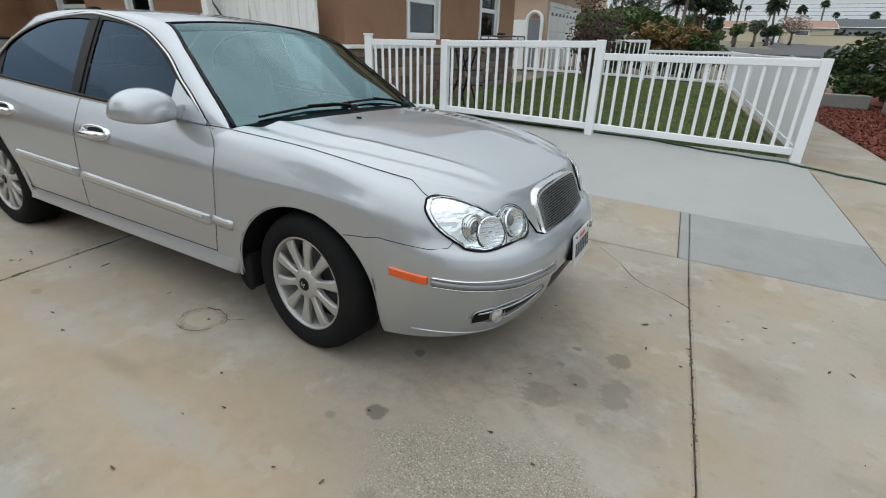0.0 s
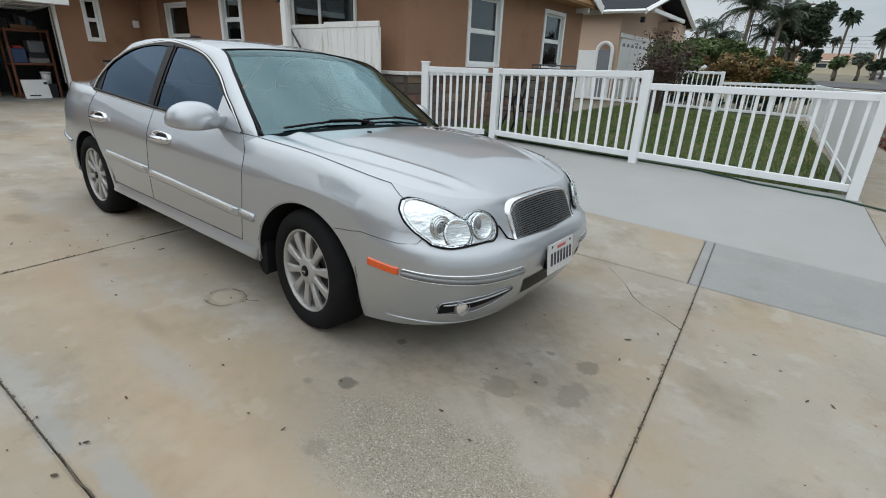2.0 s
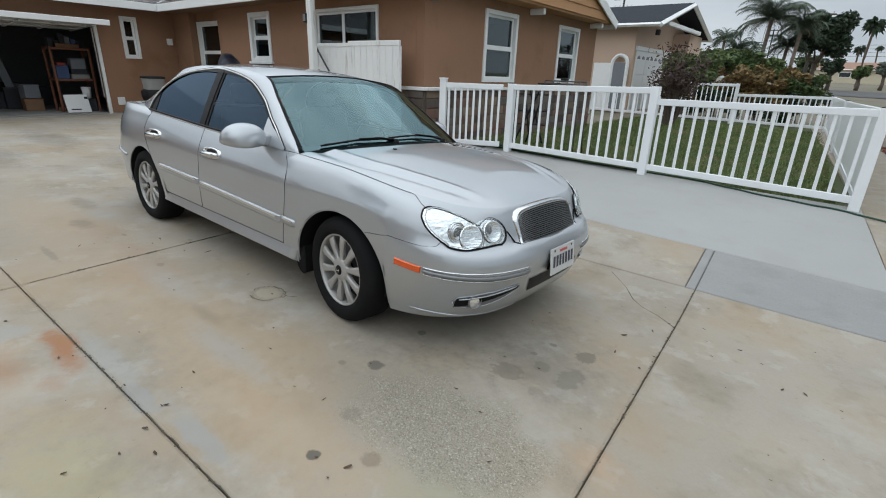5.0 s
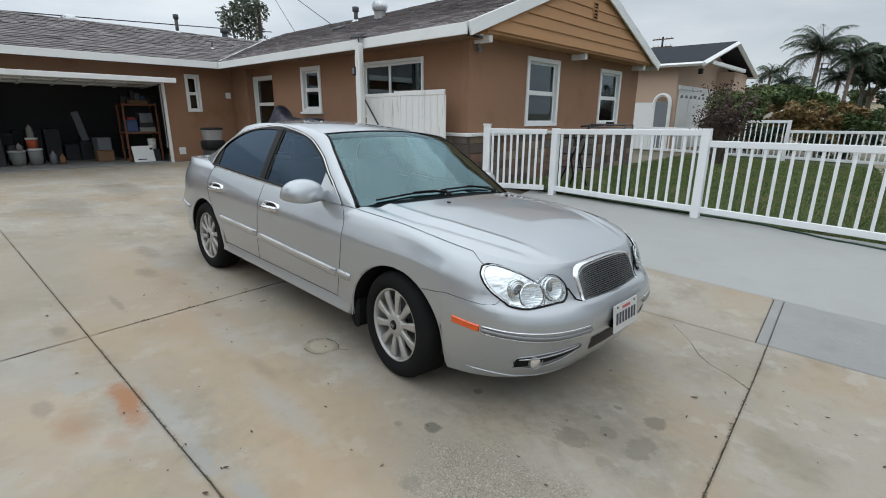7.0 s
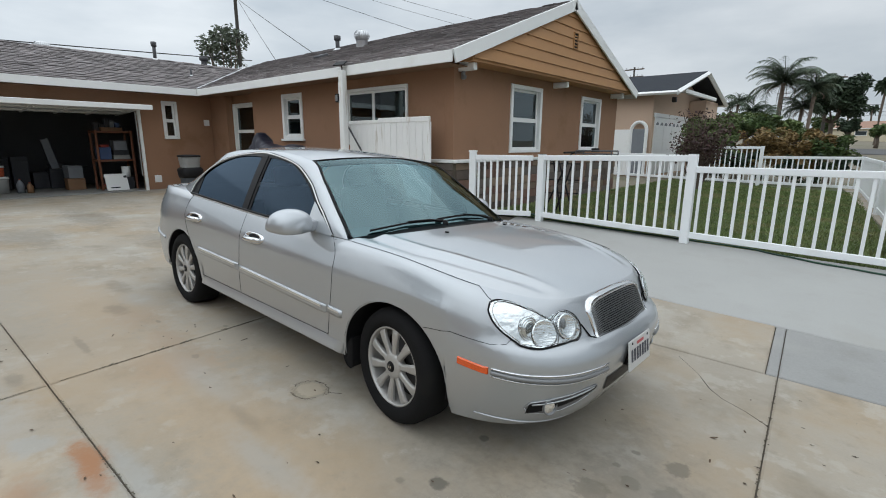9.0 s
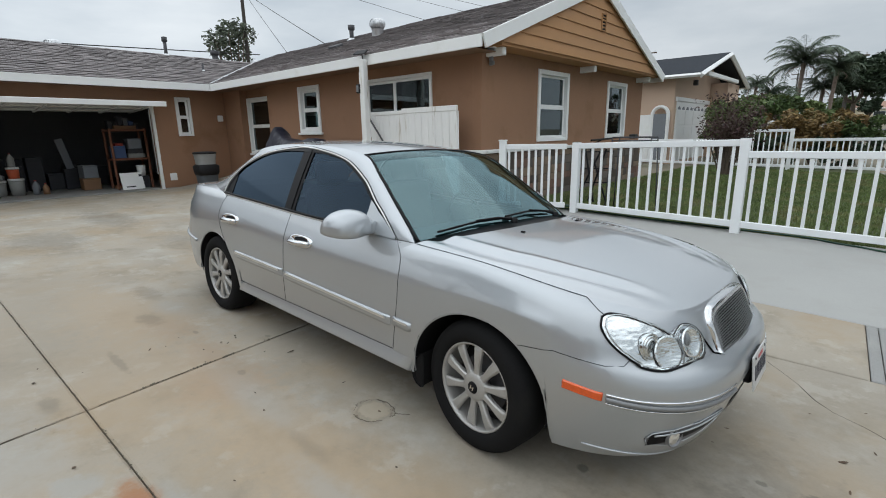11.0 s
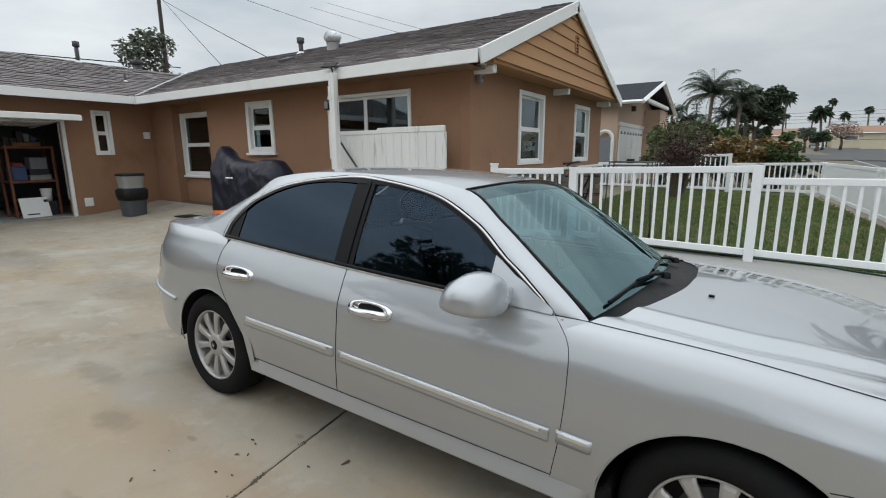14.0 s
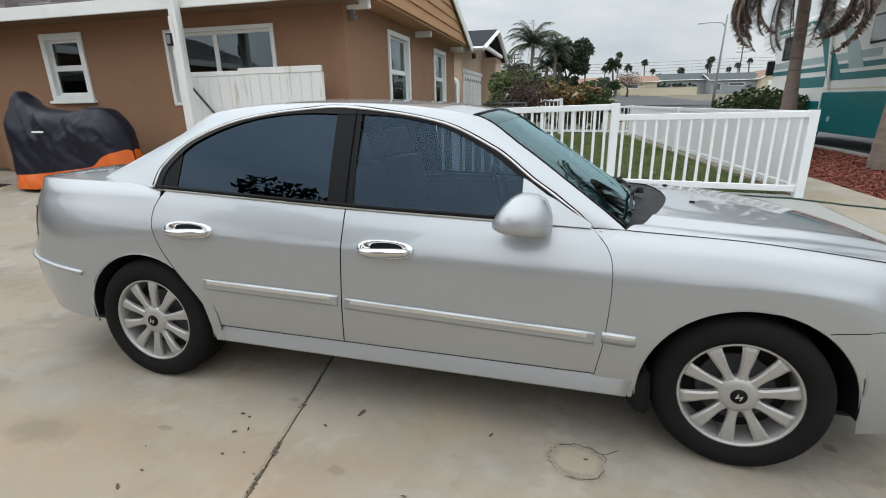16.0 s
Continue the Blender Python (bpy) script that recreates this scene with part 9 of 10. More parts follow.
# ---- neighbours ----
def simple_house(name, x0, x1, y0, y1, wall_h, ridge_h, wall_mat, roof_mat, label, along="x", windows=(), door=None, over=0.4, edge_mat=None, over_end=None):
    """A one-storey house: walls, gabled roof, fascias, windows and a garage door. Windows: (face, start, end, bottom, top)."""
    g = min(ground_z(x, y) for x in (x0, x1) for y in (y0, y1))
    edge_mat = edge_mat or WHITE_PAINT
    h = empty(name, (0, 0, g), label=label, category="house")
    part("wall", block((x0, y0, -0.3), (x1, y1, wall_h), 0.01), wall_mat, h)
    ym, xm = (y0 + y1) / 2, (x0 + x1) / 2
    e = wall_h - 0.05
    slope = (ridge_h - wall_h) / ((y1 - y0) / 2 if along == "x" else (x1 - x0) / 2)
    for sgn in (-1, 1):
        bm = bmesh.new()
        if along == "x":
            ya = y0 - over if sgn < 0 else y1 + over
            xe = x1 + (over_end or over)
            q = [(x0 - over, ya, e - over * slope), (xe, ya, e - over * slope), (xe, ym, ridge_h), (x0 - over, ym, ridge_h)]
        else:
            xa = x0 - over if sgn < 0 else x1 + over
            q = [(xa, y0 - over, e - over * slope), (xa, y1 + over, e - over * slope), (xm, y1 + over, ridge_h), (xm, y0 - over, ridge_h)]
        top = [bm.verts.new(Vector(p) + Vector((0, 0, 0.1))) for p in q]
        low = [bm.verts.new(p) for p in q]
        bm.faces.new(top), bm.faces.new(low[::-1])
        for i in range(4):
            bm.faces.new((top[i], low[i], low[(i + 1) % 4], top[(i + 1) % 4]))
        bmesh.ops.recalc_face_normals(bm, faces=bm.faces)
        part("roof", bm, roof_mat, h)
        part("fascia", tube([Vector(q[0]) + Vector((0, 0, 0.02)), Vector(q[1]) + Vector((0, 0, 0.02))], 0.07, 4), edge_mat, h)
        part("rake", tube([Vector(q[1]) + Vector((0, 0, 0.0)), Vector(q[2]) + Vector((0, 0, 0.0))], 0.10, 4), edge_mat, h)
        part("rake", tube([Vector(q[0]), Vector(q[3])], 0.10, 4), edge_mat, h)
    # gable ends
    ends = ((x0, x1) if along == "x" else (y0, y1))
    for v in ends:
        bm = bmesh.new()
        tri = [(v, y0, wall_h - 0.01), (v, y1, wall_h - 0.01), (v, ym, ridge_h)] if along == "x" else [(x0, v, wall_h - 0.01), (x1, v, wall_h - 0.01), (xm, v, ridge_h)]
        bm.faces.new([bm.verts.new(p) for p in tri])
        part("gable", bm, wall_mat, h)
    for face, a, b, lo, hi in windows:
        w = empty("window")
        w.parent = h
        if face == "y":
            part("frame", block((a, y0 - 0.05, lo), (b, y0 + 0.02, hi), 0.01), WHITE_PAINT, w)
            part("pane", block((a + 0.08, y0 - 0.06, lo + 0.08), (b - 0.08, y0 - 0.045, hi - 0.08)), HOUSE_PANE, w)
        else:
            part("frame", block((x1 - 0.02, a, lo), (x1 + 0.05, b, hi), 0.01), WHITE_PAINT, w)
            part("pane", block((x1 + 0.045, a + 0.08, lo + 0.08), (x1 + 0.06, b - 0.08, hi - 0.08)), HOUSE_PANE, w)
    if door:
        a, b, hi = door
        d = part("garage_door", block((a, y0 - 0.06, 0.0), (b, y0 + 0.02, hi), 0.01), WHITE_PAINT, h, "white panelled garage door")
        for k in range(4):
            part("door_panel", block((a + 0.06, y0 - 0.075, 0.08 + k * hi / 4), (b - 0.06, y0 - 0.055, (k + 1) * hi / 4 - 0.06), 0.008), WHITE_PAINT, d)
        part("door_frame", block((a - 0.1, y0 - 0.07, hi), (b + 0.1, y0 + 0.02, hi + 0.12), 0.01), WHITE_PAINT, h)
    return h


HOUSE_PANE = plain("far_window_glass", (0.05, 0.06, 0.065), 0.08, 0.0, 1.0)
GREY_SIDING = surface("grey_house_paint", (0.26, 0.29, 0.30), 0.8, vary=0.06, scale=1, grain=20)
CREAM = surface("cream_house_paint", (0.55, 0.49, 0.36), 0.8, vary=0.06, scale=1, grain=20)
TILE_ROOF = surface("tan_roof", (0.28, 0.17, 0.12), 0.9, vary=0.2, scale=2, grain=15)
BLUE_ROOF = surface("blue_grey_roof", (0.075, 0.088, 0.09), 0.9, vary=0.2, scale=2, grain=12)
nb_g = min(ground_z(x, y) for x in (-17.0, -5.85) for y in (20.0, 27.2))
NB_X = -6.33
nb = simple_house("neighbour_house", -17.0, NB_X, 20.0, 27.2, 3.50 - nb_g, 4.42 - nb_g, STUCCO_PINK, SHINGLE_DARK, "beige stucco house with a dark gabled roof", "x", over=0.5, over_end=0.98)
part("tie_beam", block((-5.50, 20.6, 3.40 - nb_g), (-5.36, 25.6, 3.55 - nb_g), 0.01), WHITE_PAINT, nb)
part("wing_wall", block((NB_X + 0.003, 24.95, -0.3), (-5.62, 27.15, 3.42 - nb_g), 0.01), STUCCO_PINK, nb)
nb_door = part("garage_door", block((NB_X - 0.02, 20.28, 0.0), (NB_X + 0.03, 24.70, 2.50 - nb_g), 0.01), WHITE_PAINT, nb, "white panelled garage door with small arched lights")
part("door_frame", block((NB_X - 0.02, 20.14, 2.503 - nb_g), (NB_X + 0.07, 24.84, 2.66 - nb_g), 0.01), WHITE_PAINT, nb)
for k in range(3):
    for j in range(4):
        part("door_panel", block((NB_X + 0.028, 20.34 + 1.09 * j, 0.12 + 0.64 * k), (NB_X + 0.045, 21.37 + 1.09 * j, 0.70 + 0.64 * k), 0.008), WHITE_PAINT, nb_door)
for k in range(8):
    bm = bmesh.new()
    cy_ = 20.58 + 0.545 * k
    ring_ = [(cy_ + 0.19 * math.cos(q), 2.12 - nb_g + 0.20 * math.sin(q)) for q in steps(0, math.pi, 10)] + [(cy_ - 0.19, 2.08 - nb_g), (cy_ + 0.19, 2.08 - nb_g)]
    front_ = [bm.verts.new((NB_X + 0.040, y, z)) for y, z in ring_]
    back_ = [bm.verts.new((NB_X + 0.028, y, z)) for y, z in ring_]
    bm.faces.new(front_)
    for q in range(len(ring_)):
        bm.faces.new((front_[q], front_[(q + 1) % len(ring_)], back_[(q + 1) % len(ring_)], back_[q]))
    bmesh.ops.recalc_face_normals(bm, faces=bm.faces)
    part("arched_light", bm, GREY_BOX, nb_door)
arch = empty("arched_gate", (-6.76, 19.85, ground_z(-7, 19.85)), label="white arched gate beside the beige house", category="gate")
bm = bmesh.new()
tubed(bm, [(-0.30, 0, 0), (-0.30, 0, 1.75)] + [(-0.30 * math.cos(a), 0, 1.75 + 0.32 * math.sin(a)) for a in steps(0, math.pi, 12)][1:] + [(0.30, 0, 0)], 0.07, 6)
part("arch", bm, WHITE_PAINT, arch)
part("leaf", block((-0.28, -0.02, 0), (0.28, 0.02, 1.8), 0.01), GREY_BOX, arch)
part("side_panel", block((-1.05, -0.03, 0), (-0.36, 0.03, 1.78), 0.01), WHITE_PAINT, arch)
lamp_ = empty("wall_lantern", (NB_X + 0.09, 22.3, 3.30), label="small dark lantern on the beige wall", category="lamp")
part("case", block((-0.10, -0.08, -0.1), (0.08, 0.08, 0.12), 0.03, 2), DARK_METAL, lamp_)


def far_x(x, y):
    return -2.2 + (x + 2.2) * (y + 0.45) / 80.45


def far_z(z, y):
    return 1.34 + (z - 1.34) * (y + 0.45) / 80.45


def far_house(name, x0, x1, y, deep, eave, ridge, walls, roof_, label, along="x", windows=(), door=None):
    """A house given by its outline as it would stand 80 m off, set further back at its true size."""
    a_, b_ = far_x(x0, y), far_x(x1, y)
    g = min(ground_z(x, yy) for x in (a_, b_) for yy in (y, y + deep))
    k = (y + 0.45) / 80.45
    simple_house(name, a_, b_, y, y + deep, far_z(eave, y) - g + 0.1, far_z(ridge, y + deep * 0.4) - g, walls, roof_, label, along,
                 windows=[(f_, far_x(p, y), far_x(q, y), far_z(lo, y) - g, far_z(hi, y) - g) for f_, p, q, lo, hi in windows],
                 door=(far_x(door[0], y), far_x(door[1], y), far_z(door[2], y) - g) if door else None, over=0.4)


far_house("grey_house", 18.3, 24.6, 104.0, 10.0, 3.6, 4.5, GREY_SIDING, BLUE_ROOF, "grey one-storey house with a blue-grey roof", "x", (("y", 20.6, 22.6, 2.75, 3.25), ("y", 18.9, 19.6, 2.2, 3.2)))
far_house("cream_gable_house", 24.7, 28.6, 102.0, 12.0, 3.8, 4.8, CREAM, TILE_ROOF, "cream house with a gable over the garage", "y", (), (25.6, 27.8, 3.3))
far_house("long_grey_house", 11.3, 17.9, 108.0, 9.0, 3.75, 4.6, GREY_SIDING, BLUE_ROOF, "long low grey house behind a hedge and block wall", "x")
far_house("pink_house", 6.0, 11.0, 104.0, 9.0, 3.6, 4.4, CREAM, TILE_ROOF, "tan house with a brown roof across the street", "x", (("y", 7.0, 8.4, 2.7, 3.3),))
far_house("tan_house", -6.0, 3.5, 108.0, 9.0, 3.5, 4.3, CREAM, TILE_ROOF, "tan house with a brown roof far down the street", "x", (("y", -2.0, -0.8, 2.6, 3.2),))
wl_g = ground_z(12, 98)
wl = empty("block_wall", (0, 98.0, wl_g), label="long tan block wall with a hedge above", category="wall")
part("wall", block((far_x(8.7, 98), -0.1, -0.5), (far_x(16.5, 98), 0.1, far_z(2.75, 98) - wl_g), 0.02), CREAM, wl)
part("coping", block((far_x(8.7, 98), -0.16, far_z(2.75, 98) - wl_g), (far_x(16.5, 98), 0.16, far_z(2.75, 98) - wl_g + 0.08), 0.02), CONCRETE_GREY, wl)
bush(far_x(13.3, 100), 100.0, (4.0, 0.5), far_z(3.35, 100) - ground_z(12, 100), LEAVES["dark"], "clipped dark hedge above the block wall", 66, count=3600, leaf=0.18, lift=0.6)


def parked_car(x, y, yaw, material, label):
    c = empty("parked_car", label=label, category="car", group="parked cars")
    c.matrix_basis = pose(x, y, ground_z(x, y) - 0.05, 0, 0, yaw)
    bm = bmesh.new()
    prof = [(-2.2, 0.55), (-2.15, 0.9), (-1.5, 1.0), (-0.9, 1.42), (0.5, 1.45), (1.2, 0.98), (2.0, 0.85), (2.2, 0.55), (2.1, 0.25), (-2.1, 0.25)]
    l_ = [bm.verts.new((px, -0.85 + (0.12 if pz > 1.1 else 0), pz)) for px, pz in prof]
    r_ = [bm.verts.new((px, 0.85 - (0.12 if pz > 1.1 else 0), pz)) for px, pz in prof]
    bm.faces.new(l_), bm.faces.new(r_[::-1])
    for i in range(len(prof)):
        j = (i + 1) % len(prof)
        bm.faces.new((l_[j], l_[i], r_[i], r_[j]))
    bmesh.ops.recalc_face_normals(bm, faces=bm.faces)
    bmesh.ops.bevel(bm, geom=list(bm.edges), offset=0.06, segments=2, affect="EDGES")
    part("body", bm, material, c, smooth=True)
    for s in (-1, 1):
        part("side_glass", block((-1.15, s * 0.79 - 0.02, 1.0), (0.85, s * 0.79 + 0.02, 1.34), 0.01), HOUSE_PANE, c)
        for wx in (-1.35, 1.35):
            bm = lathe([(0, -0.1), (0.3, -0.1), (0.32, 0), (0.3, 0.1), (0, 0.1)], 18, "y")
            part("wheel", bm, RUBBER, c, smooth=True).location = (wx, s * 0.78, 0.32)


parked_car(12.4, 122.0, 118, WHITE_PAINT, "small white car on the far street")
parked_car(22.0, 124.0, 122, DARK_BOX, "dark grey car on the far street")
parked_car(3.2, 128.0, 118, WHITE_PAINT, "white car parked far down the street")
parked_car(-0.8, 126.0, 120, DARK_BOX, "dark car parked beyond the hedge")
parked_car(7.0, 130.0, 115, CONCRETE_GREY, "grey car parked far down the street")


def build_rv():
    """A tall white and teal motorhome standing at the kerb."""
    v = empty("motorhome", (5.45, 10.9, ground_z(5.5, 16) - 0.08), label="white motorhome with teal swooping stripes", category="motorhome")
    L, H = 10.5, 3.92
    part("body", block((0.0, 0, 0.62), (2.45, L, H), 0.16, 4), RV_WHITE, v, smooth=False)
    part("skirt", block((-0.010, 0.1, 0.40), (2.44, 6.35, 1.56), 0.03, 2), TEAL, v)
    part("rear_skirt", block((-0.010, 6.42, 0.40), (2.44, L - 0.1, 1.30), 0.03, 2), TEAL, v)
    part("locker", block((-0.014, 6.35, 1.70), (0.02, 8.6, 2.02), 0.02, 2), TEAL, v)
    part("deep_stripe", block((-0.008, 0.3, 1.88), (0.02, 6.0, 2.07)), TEAL, v)
    part("lower_stripe", block((-0.0085, 0.3, 2.17), (0.02, L - 0.1, 2.31)), TEAL, v)
    part("grey_stripe", block((-0.006, 3.75, 2.40), (0.02, L - 0.1, 2.60)), RV_GREY, v)
    part("pale_stripe", block((-0.007, 0.2, 1.62), (0.02, 6.3, 1.66)), RV_CREAM, v)
    part("top_stripe", block((-0.008, 8.0, 3.60), (0.02, L - 0.06, 3.72)), TEAL, v)
    part("top_pale_stripe", block((-0.007, 7.6, 3.46), (0.02, L - 0.06, 3.54)), RV_GREY, v)
    def swoosh(name, pts, widths, mat_, out):
        bm = bmesh.new()
        rows_ = []
        for s in steps(0, len(pts) - 1, 26):
            p = curve_at(pts, s)
            w = between(s, list(range(len(widths))), widths)
            rows_.append([bm.verts.new(q) for q in ((out, p.x - w, p.y), (out, p.x + w, p.y), (0.02, p.x + w, p.y), (0.02, p.x - w, p.y))])
        for a, b in zip(rows_, rows_[1:]):
            for k in range(4):
                bm.faces.new((a[k], a[(k + 1) % 4], b[(k + 1) % 4], b[k]))
        bmesh.ops.recalc_face_normals(bm, faces=bm.faces)
        part(name, bm, mat_, v)
    swoosh("swoosh", [(8.0, 3.74), (7.35, 3.60), (6.80, 3.15), (6.30, 2.55), (5.85, 1.95)], [0.25, 0.28, 0.26, 0.34, 0.42], TEAL, -0.012)
    swoosh("swoosh", [(6.3, 3.56), (5.75, 3.35), (5.2, 2.85), (4.75, 2.16)], [0.12, 0.24, 0.30, 0.36], RV_GREY, -0.010)
    for y0, y1, z0, z1 in ((8.85, 9.75, 2.67, 3.45), (2.6, 4.35, 2.72, 3.42), (0.6, 1.6, 2.72, 3.42)):
        w = part("window", block((-0.03, y0, z0), (0.03, y1, z1), 0.03, 3), TRIM, v)
        part("pane", block((-0.038, y0 + 0.05, z0 + 0.05), (-0.03, y1 - 0.05, z1 - 0.05), 0.003), HOUSE_PANE, w)
    part("awning_arm", tube([(-0.06, 5.95, 1.62), (-0.07, 6.45, 3.80)], 0.045, 8), RV_WHITE, v)
    part("mirror_arm", tube([(-0.06, 8.35, 2.75), (-0.06, 8.35, 3.5)], 0.04, 8), RV_WHITE, v)
    part("awning_roll", tube([(-0.09, 0.4, 3.80), (-0.09, 6.6, 3.80)], 0.07, 10), RV_WHITE, v)
    part("hatch_handle", block((-0.02, 5.6, 0.72), (0.02, 5.75, 0.86), 0.01), RV_GREY, v)
    part("windscreen", block((0.2, L - 0.03, 1.9), (2.25, L + 0.02, 3.3), 0.05, 3), HOUSE_PANE, v)
    part("roof_unit", block((0.8, 5.6, H - 0.02), (1.6, 6.6, H + 0.28), 0.08, 3), RV_WHITE, v)
    part("mirror", block((-0.35, L - 0.5, 2.2), (-0.12, L - 0.35, 2.7), 0.03, 2), BLACK, v)
    for y in (6.9, 1.6):
        for x in (0.06, 2.3):
            part("wheel", lathe([(0, -0.14), (0.4, -0.14), (0.45, -0.05), (0.45, 0.1), (0, 0.14)], 28, "x"), RUBBER, v, smooth=True).location = (x, y, 0.45)
        part("wheel_arch", lathe([(0.0, -0.02), (0.55, -0.02), (0.55, 0.02), (0, 0.02)], 28, "x"), BLACK, v).location = (0.0, y, 0.48)


RV_WHITE = surface("motorhome_white", (0.74, 0.75, 0.72), 0.35, vary=0.04, scale=1.5, grain=30, bump=0.0)
RV_CREAM = surface("cream_trim_paint", (0.60, 0.56, 0.40), 0.5, vary=0.04, scale=2, grain=30, bump=0.0)
TEAL = surface("teal_paint", (0.006, 0.145, 0.16), 0.35, vary=0.06, scale=2, grain=30, bump=0.0)
RV_GREY = surface("grey_green_paint", (0.34, 0.44, 0.44), 0.4, vary=0.06, scale=2, grain=30, bump=0.0)
build_rv()


def build_poles():
    s = empty("street_lamp", (11.0, 50.0, ground_z(11.0, 50)), label="concrete street lamp with a curved arm", category="street lamp")
    part("pole", tube([(0, 0, -0.3), (0.1, 0, 4.0), (0.2, 0, 7.6)], [0.12, 0.09, 0.06], 10), CONCRETE_GREY, s, smooth=True)
    part("arm", tube([(0.17, 0, 6.6), (-0.1, 0, 6.95), (-0.8, 0, 7.05), (-1.5, 0, 7.0)], 0.05, 8), METAL, s, smooth=True)
    part("head", block((-2.1, -0.12, 6.92), (-1.45, 0.12, 7.04), 0.04, 2), METAL, s)
    def utility(x, y, h, yaw, label):
        p = empty("utility_pole", (x, y, ground_z(x, y)), label=label, category="pole")
        part("pole", tube([(0, 0, -0.3), (0, 0, h)], [0.15, 0.10], 8), POLE_WOOD, p)
        for z in (h - 0.3, h - 1.1):
            part("crossarm", block((-1.1, -0.06, z), (1.1, 0.06, z + 0.12), 0.01, 1, pose(0, 0, 0, 0, 0, yaw)), BARK, p)
            for k in (-0.9, -0.4, 0.4, 0.9):
                part("insulator", block((k - 0.04, -0.04, z + 0.12), (k + 0.04, 0.04, z + 0.3), 0.01, 1, pose(0, 0, 0, 0, 0, yaw)), METAL, p)
    utility(-34.9, 17.7, 17.5, 30, "tall utility pole behind the house")
    utility(-21.0, 57.0, 9.9 - ground_z(-21, 57), 0, "utility pole with crossarms behind the roof")
    utility(-2.9, 52.0, 7.15 - ground_z(-2.9, 52), 20, "utility pole beside the dark tree")
    utility(33.0, 118.0, 9.0, 0, "far utility pole across the street")
    utility(-14.0, 118.0, 9.0, 0, "far utility pole down the street")
    def wire(name, a, b, sag, label, r=0.012):
        w = empty(name, label=label, category="cable")
        part("cable", tube([(a[0] + (b[0] - a[0]) * s_, a[1] + (b[1] - a[1]) * s_, a[2] + (b[2] - a[2]) * s_ - 4 * sag * s_ * (1 - s_)) for s_ in steps(0, 1, 16)], r, 5), WIRE, w)
    for k in range(4):
        z = 8.9 - 0.62 * k
        wire("power_line", (-14, 118, z), (33, 118, z), 0.3, "overhead power line far off", 0.024)
        wire("power_line", (33, 118, z), (95, 116, z), 0.3, "overhead power line far off", 0.024)
    wire("power_line", (-34.9, 17.5, 11.8), (-16.6, 9.80, 4.34), 0.05, "overhead service wire to the roof")
    wire("power_line", (-34.9, 17.5, 11.5), (-14.2, 9.80, 4.34), 0.05, "overhead service wire to the roof", 0.014)
    wire("power_line", (-33.0, 17.6, 6.95), (-33.0, -14.0, 5.6), 0.1, "overhead wire behind the garage roof", 0.03)
    wire("power_line", (-34.9, 17.5, 13.2), (-20.0, 30.0, 7.2), 0.1, "overhead wire beyond the ridge of the house", 0.014)
    for dx, r_ in ((4.6, 0.012), (6.6, 0.012)):
        wire("power_line", (-39.0 + dx, 30.0, 13.6), (-20.0 + dx, 30.0, 7.2), 0.1, "overhead wire beyond the ridge of the house", r_)


POLE_WOOD = surface("weathered_pole", (0.06, 0.053, 0.047), 0.95, vary=0.2, scale=4, grain=40, stretch=(1, 1, 0.2))
WIRE = plain("black_cable", (0.03, 0.03, 0.03), 0.7)
build_poles()

# what stands behind the walk, seen in the car's windows
simple_house("opposite_house", -11.0, 2.0, -19.0, -12.5, 2.5, 4.2, STUCCO_PINK, SHINGLE_DARK, "beige house across the driveway with a dark roof", "x", windows=(), over=0.5, edge_mat=EAVE_WOOD)
tree(-7.0, -22.0, 6.5, 2.6, LEAVES["dark"], "dark tree behind the opposite house", 81, count=3000, leaf=0.2)
tree(-12.2, -11.8, 11.5, 3.0, LEAVES["dark"], "tall dark tree at the corner of the opposite house", 84, count=3500, leaf=0.2)
tree(-8.4, -11.4, 9.6, 2.0, LEAVES["dark"], "tall dark tree before the opposite house", 85, count=2600, leaf=0.2)
tree(-1.0, -21.5, 7.0, 2.4, LEAVES["dark"], "dark tree behind the opposite house", 82, count=3000, leaf=0.2)
tree(6.5, -16.0, 6.0, 2.4, LEAVES["dark"], "dark tree beyond the drive's street end", 83, count=3000, leaf=0.2)
# unseen walls, added to close the drive and darken the car's reflections
part("boundary_wall", block((-14.6, -8.2, -0.3), (4.0, -8.0, 2.3), 0.02), STUCCO, label="unseen brown stucco wall added to darken the car's reflections", kind="structure", category="wall")
part("boundary_wall_west", block((AX - 0.18, -8.2, -0.3), (AX, -4.003, 2.9), 0.02), STUCCO, label="unseen brown stucco wall added beside the garage to darken reflections", kind="structure", category="wall")

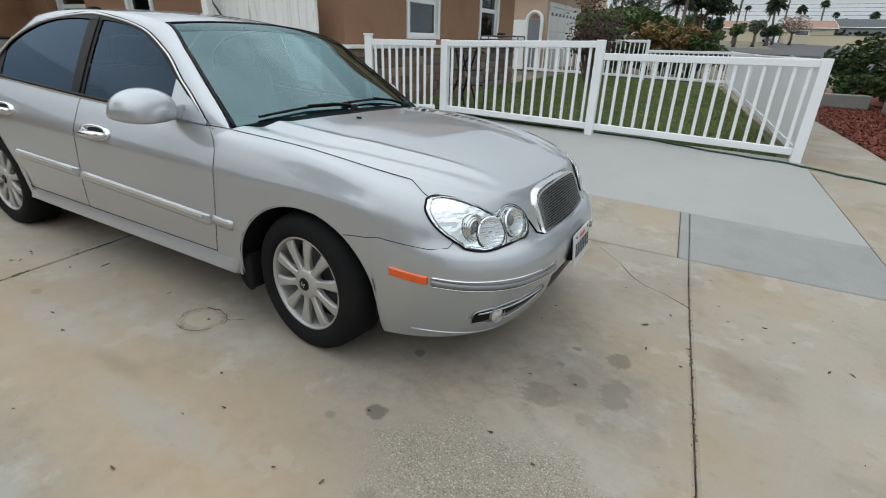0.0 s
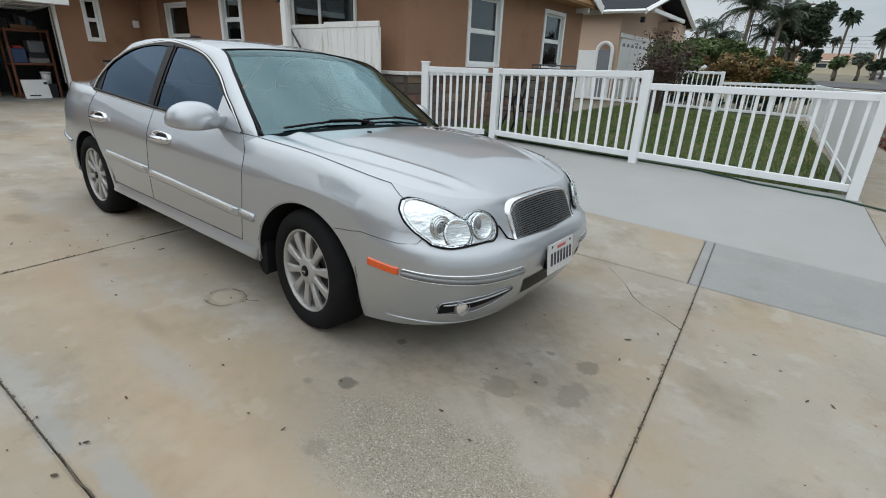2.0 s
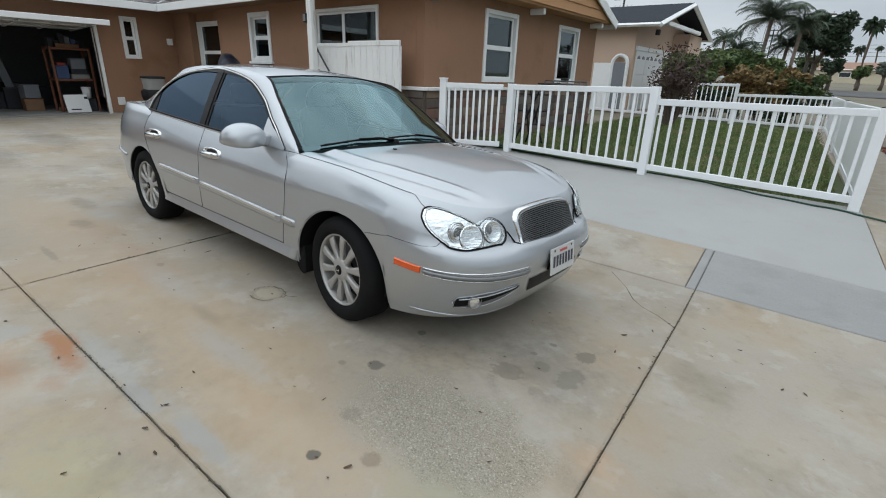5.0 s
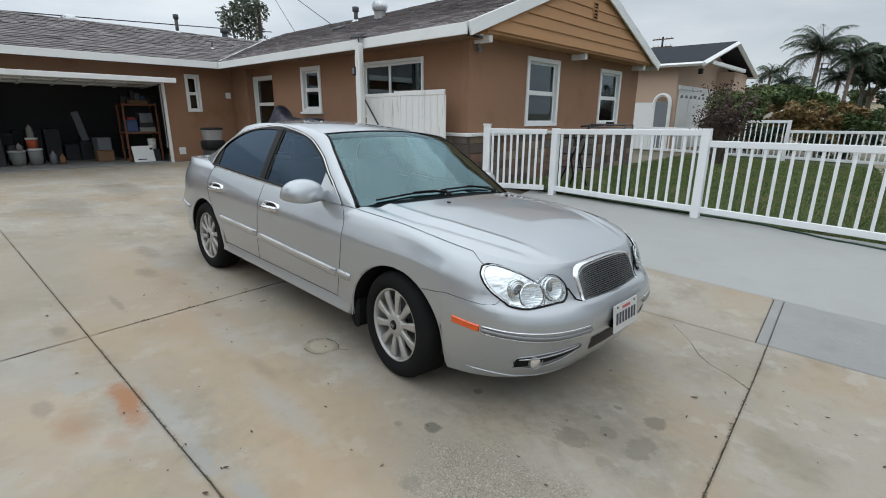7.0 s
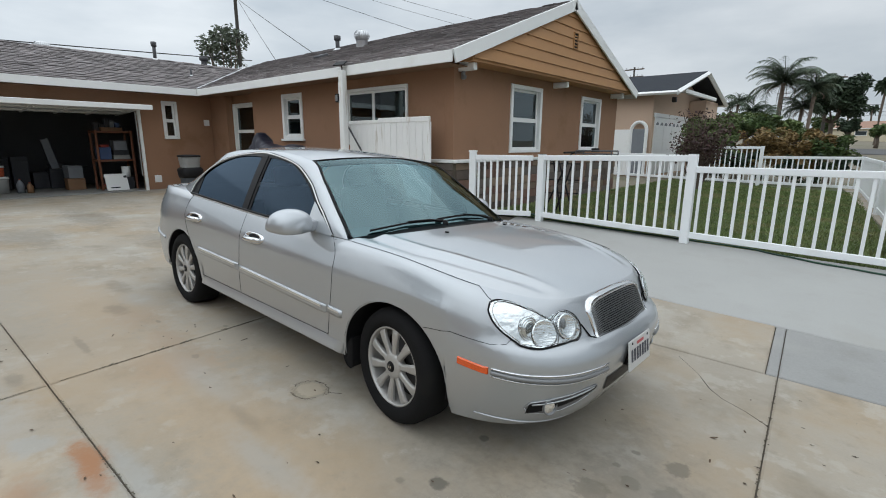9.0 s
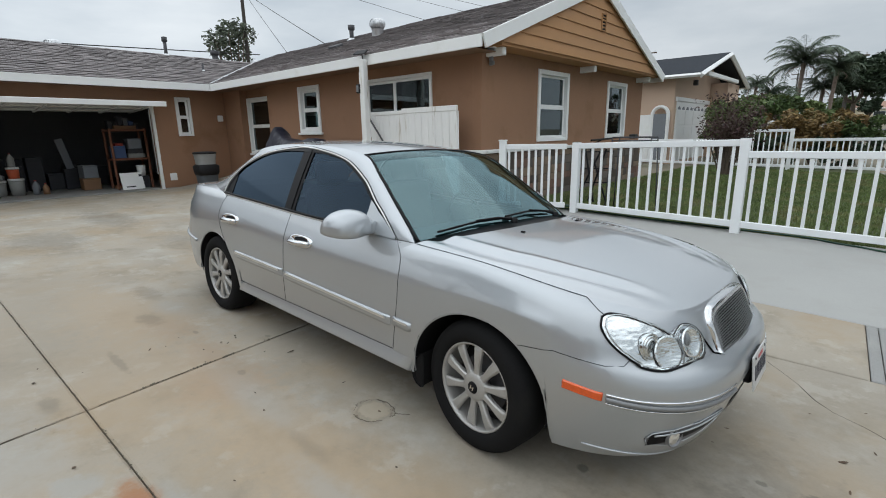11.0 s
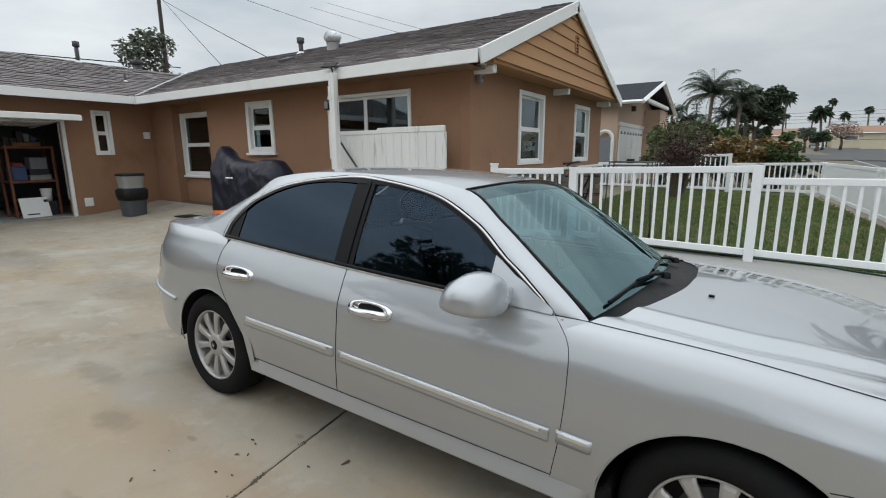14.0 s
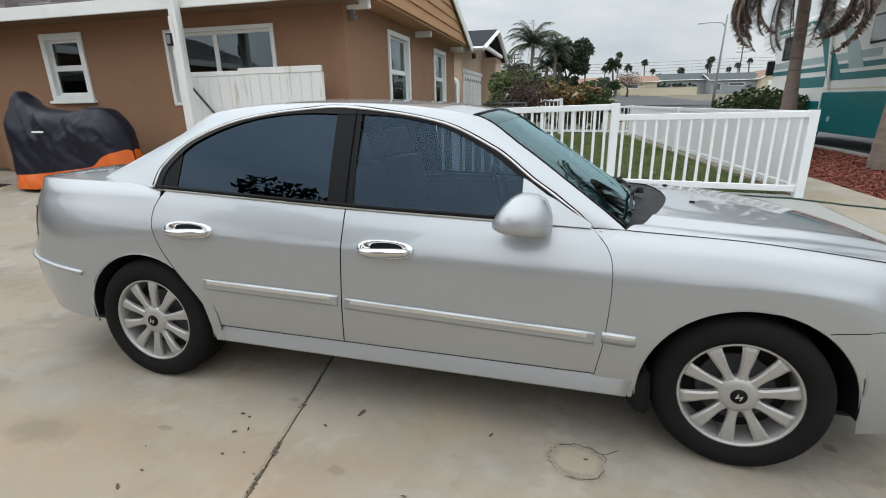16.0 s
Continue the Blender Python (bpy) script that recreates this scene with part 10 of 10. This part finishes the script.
# ---- roof shingles ----
def build_shingles():
    """Courses of lapped tabs on the two slopes seen from the drive; those by the valley and eave are single pieces."""
    roof = bpy.data.objects["roof"]
    rng_ = random.Random(12)
    run, climb = RIDGE_Y - EAVE_Y, RIDGE_Z - EAVE_Z
    L = math.hypot(run, climb)
    cos_, sin_ = run / L, climb / L
    expo, wide = 0.145, 0.30
    tab = bmesh.new()
    boxed(tab, (0.003, -0.02, 0.0), (wide - 0.003, expo + 0.05, 0.012))
    for v in tab.verts:
        if v.co.y < 0.05:
            v.co.z += 0.016
        else:
            v.co.z -= 0.004
    master = part("shingle", tab, SHINGLE, roof)
    box_v = [v.co.copy() for v in master.data.vertices]
    box_f = [tuple(p.vertices) for p in master.data.polygons]
    verts, faces = [], []
    singles = 0
    placed = False
    rows = int(L / expo)
    for face in ("front", "garage"):
        turn = Matrix(((1, 0, 0), (0, cos_, -sin_), (0, sin_, cos_))).to_4x4()
        if face == "front":
            base = Matrix.Translation((0, EAVE_Y, EAVE_Z)) @ turn
            lo, hi = lambda r: max(EAVE_X - r, MAIN_END + 0.05), lambda r: RAKE_X
        else:
            base = Matrix.Translation((EAVE_X, 0, EAVE_Z)) @ Matrix.Rotation(math.pi / 2, 4, "Z") @ turn
            lo, hi = lambda r: -4.9, lambda r: EAVE_Y + r
        for r in range(rows if face == "front" else int(GARAGE_RUN / cos_ / expo)):
            up = r * expo
            shift = rng_.choice((0.0, 0.1, 0.15, 0.2)) + rng_.uniform(-0.02, 0.02)
            a, b = lo(up * cos_) + 0.02, hi(up * cos_) - 0.02
            x = a - shift
            while x < b - 0.05:
                xa, xb = max(x, a), min(x + wide, b)
                m = base @ Matrix.Translation((xa, up, rng_.uniform(0, 0.004))) @ Matrix.Diagonal(((xb - xa) / wide, 1, rng_.uniform(0.8, 1.5), 1))
                if face == "front" and r < 8 and singles < 295 and -14.0 < x < -4.8:
                    singles += 1
                    if not placed:
                        master.matrix_basis, placed = m, True
                    else:
                        sharing("shingle", master, m, roof)
                else:
                    i = len(verts)
                    verts += [tuple(m @ v) for v in box_v]
                    faces += [tuple(i + k for k in f) for f in box_f]
                x += wide
    me = bpy.data.meshes.new("shingle_field")
    me.from_pydata(verts, [], faces)
    me.materials.append(SHINGLE)
    ob = new("shingle_field", me)
    ob.parent = roof
    tagged(ob, kind="stuff")


build_shingles()
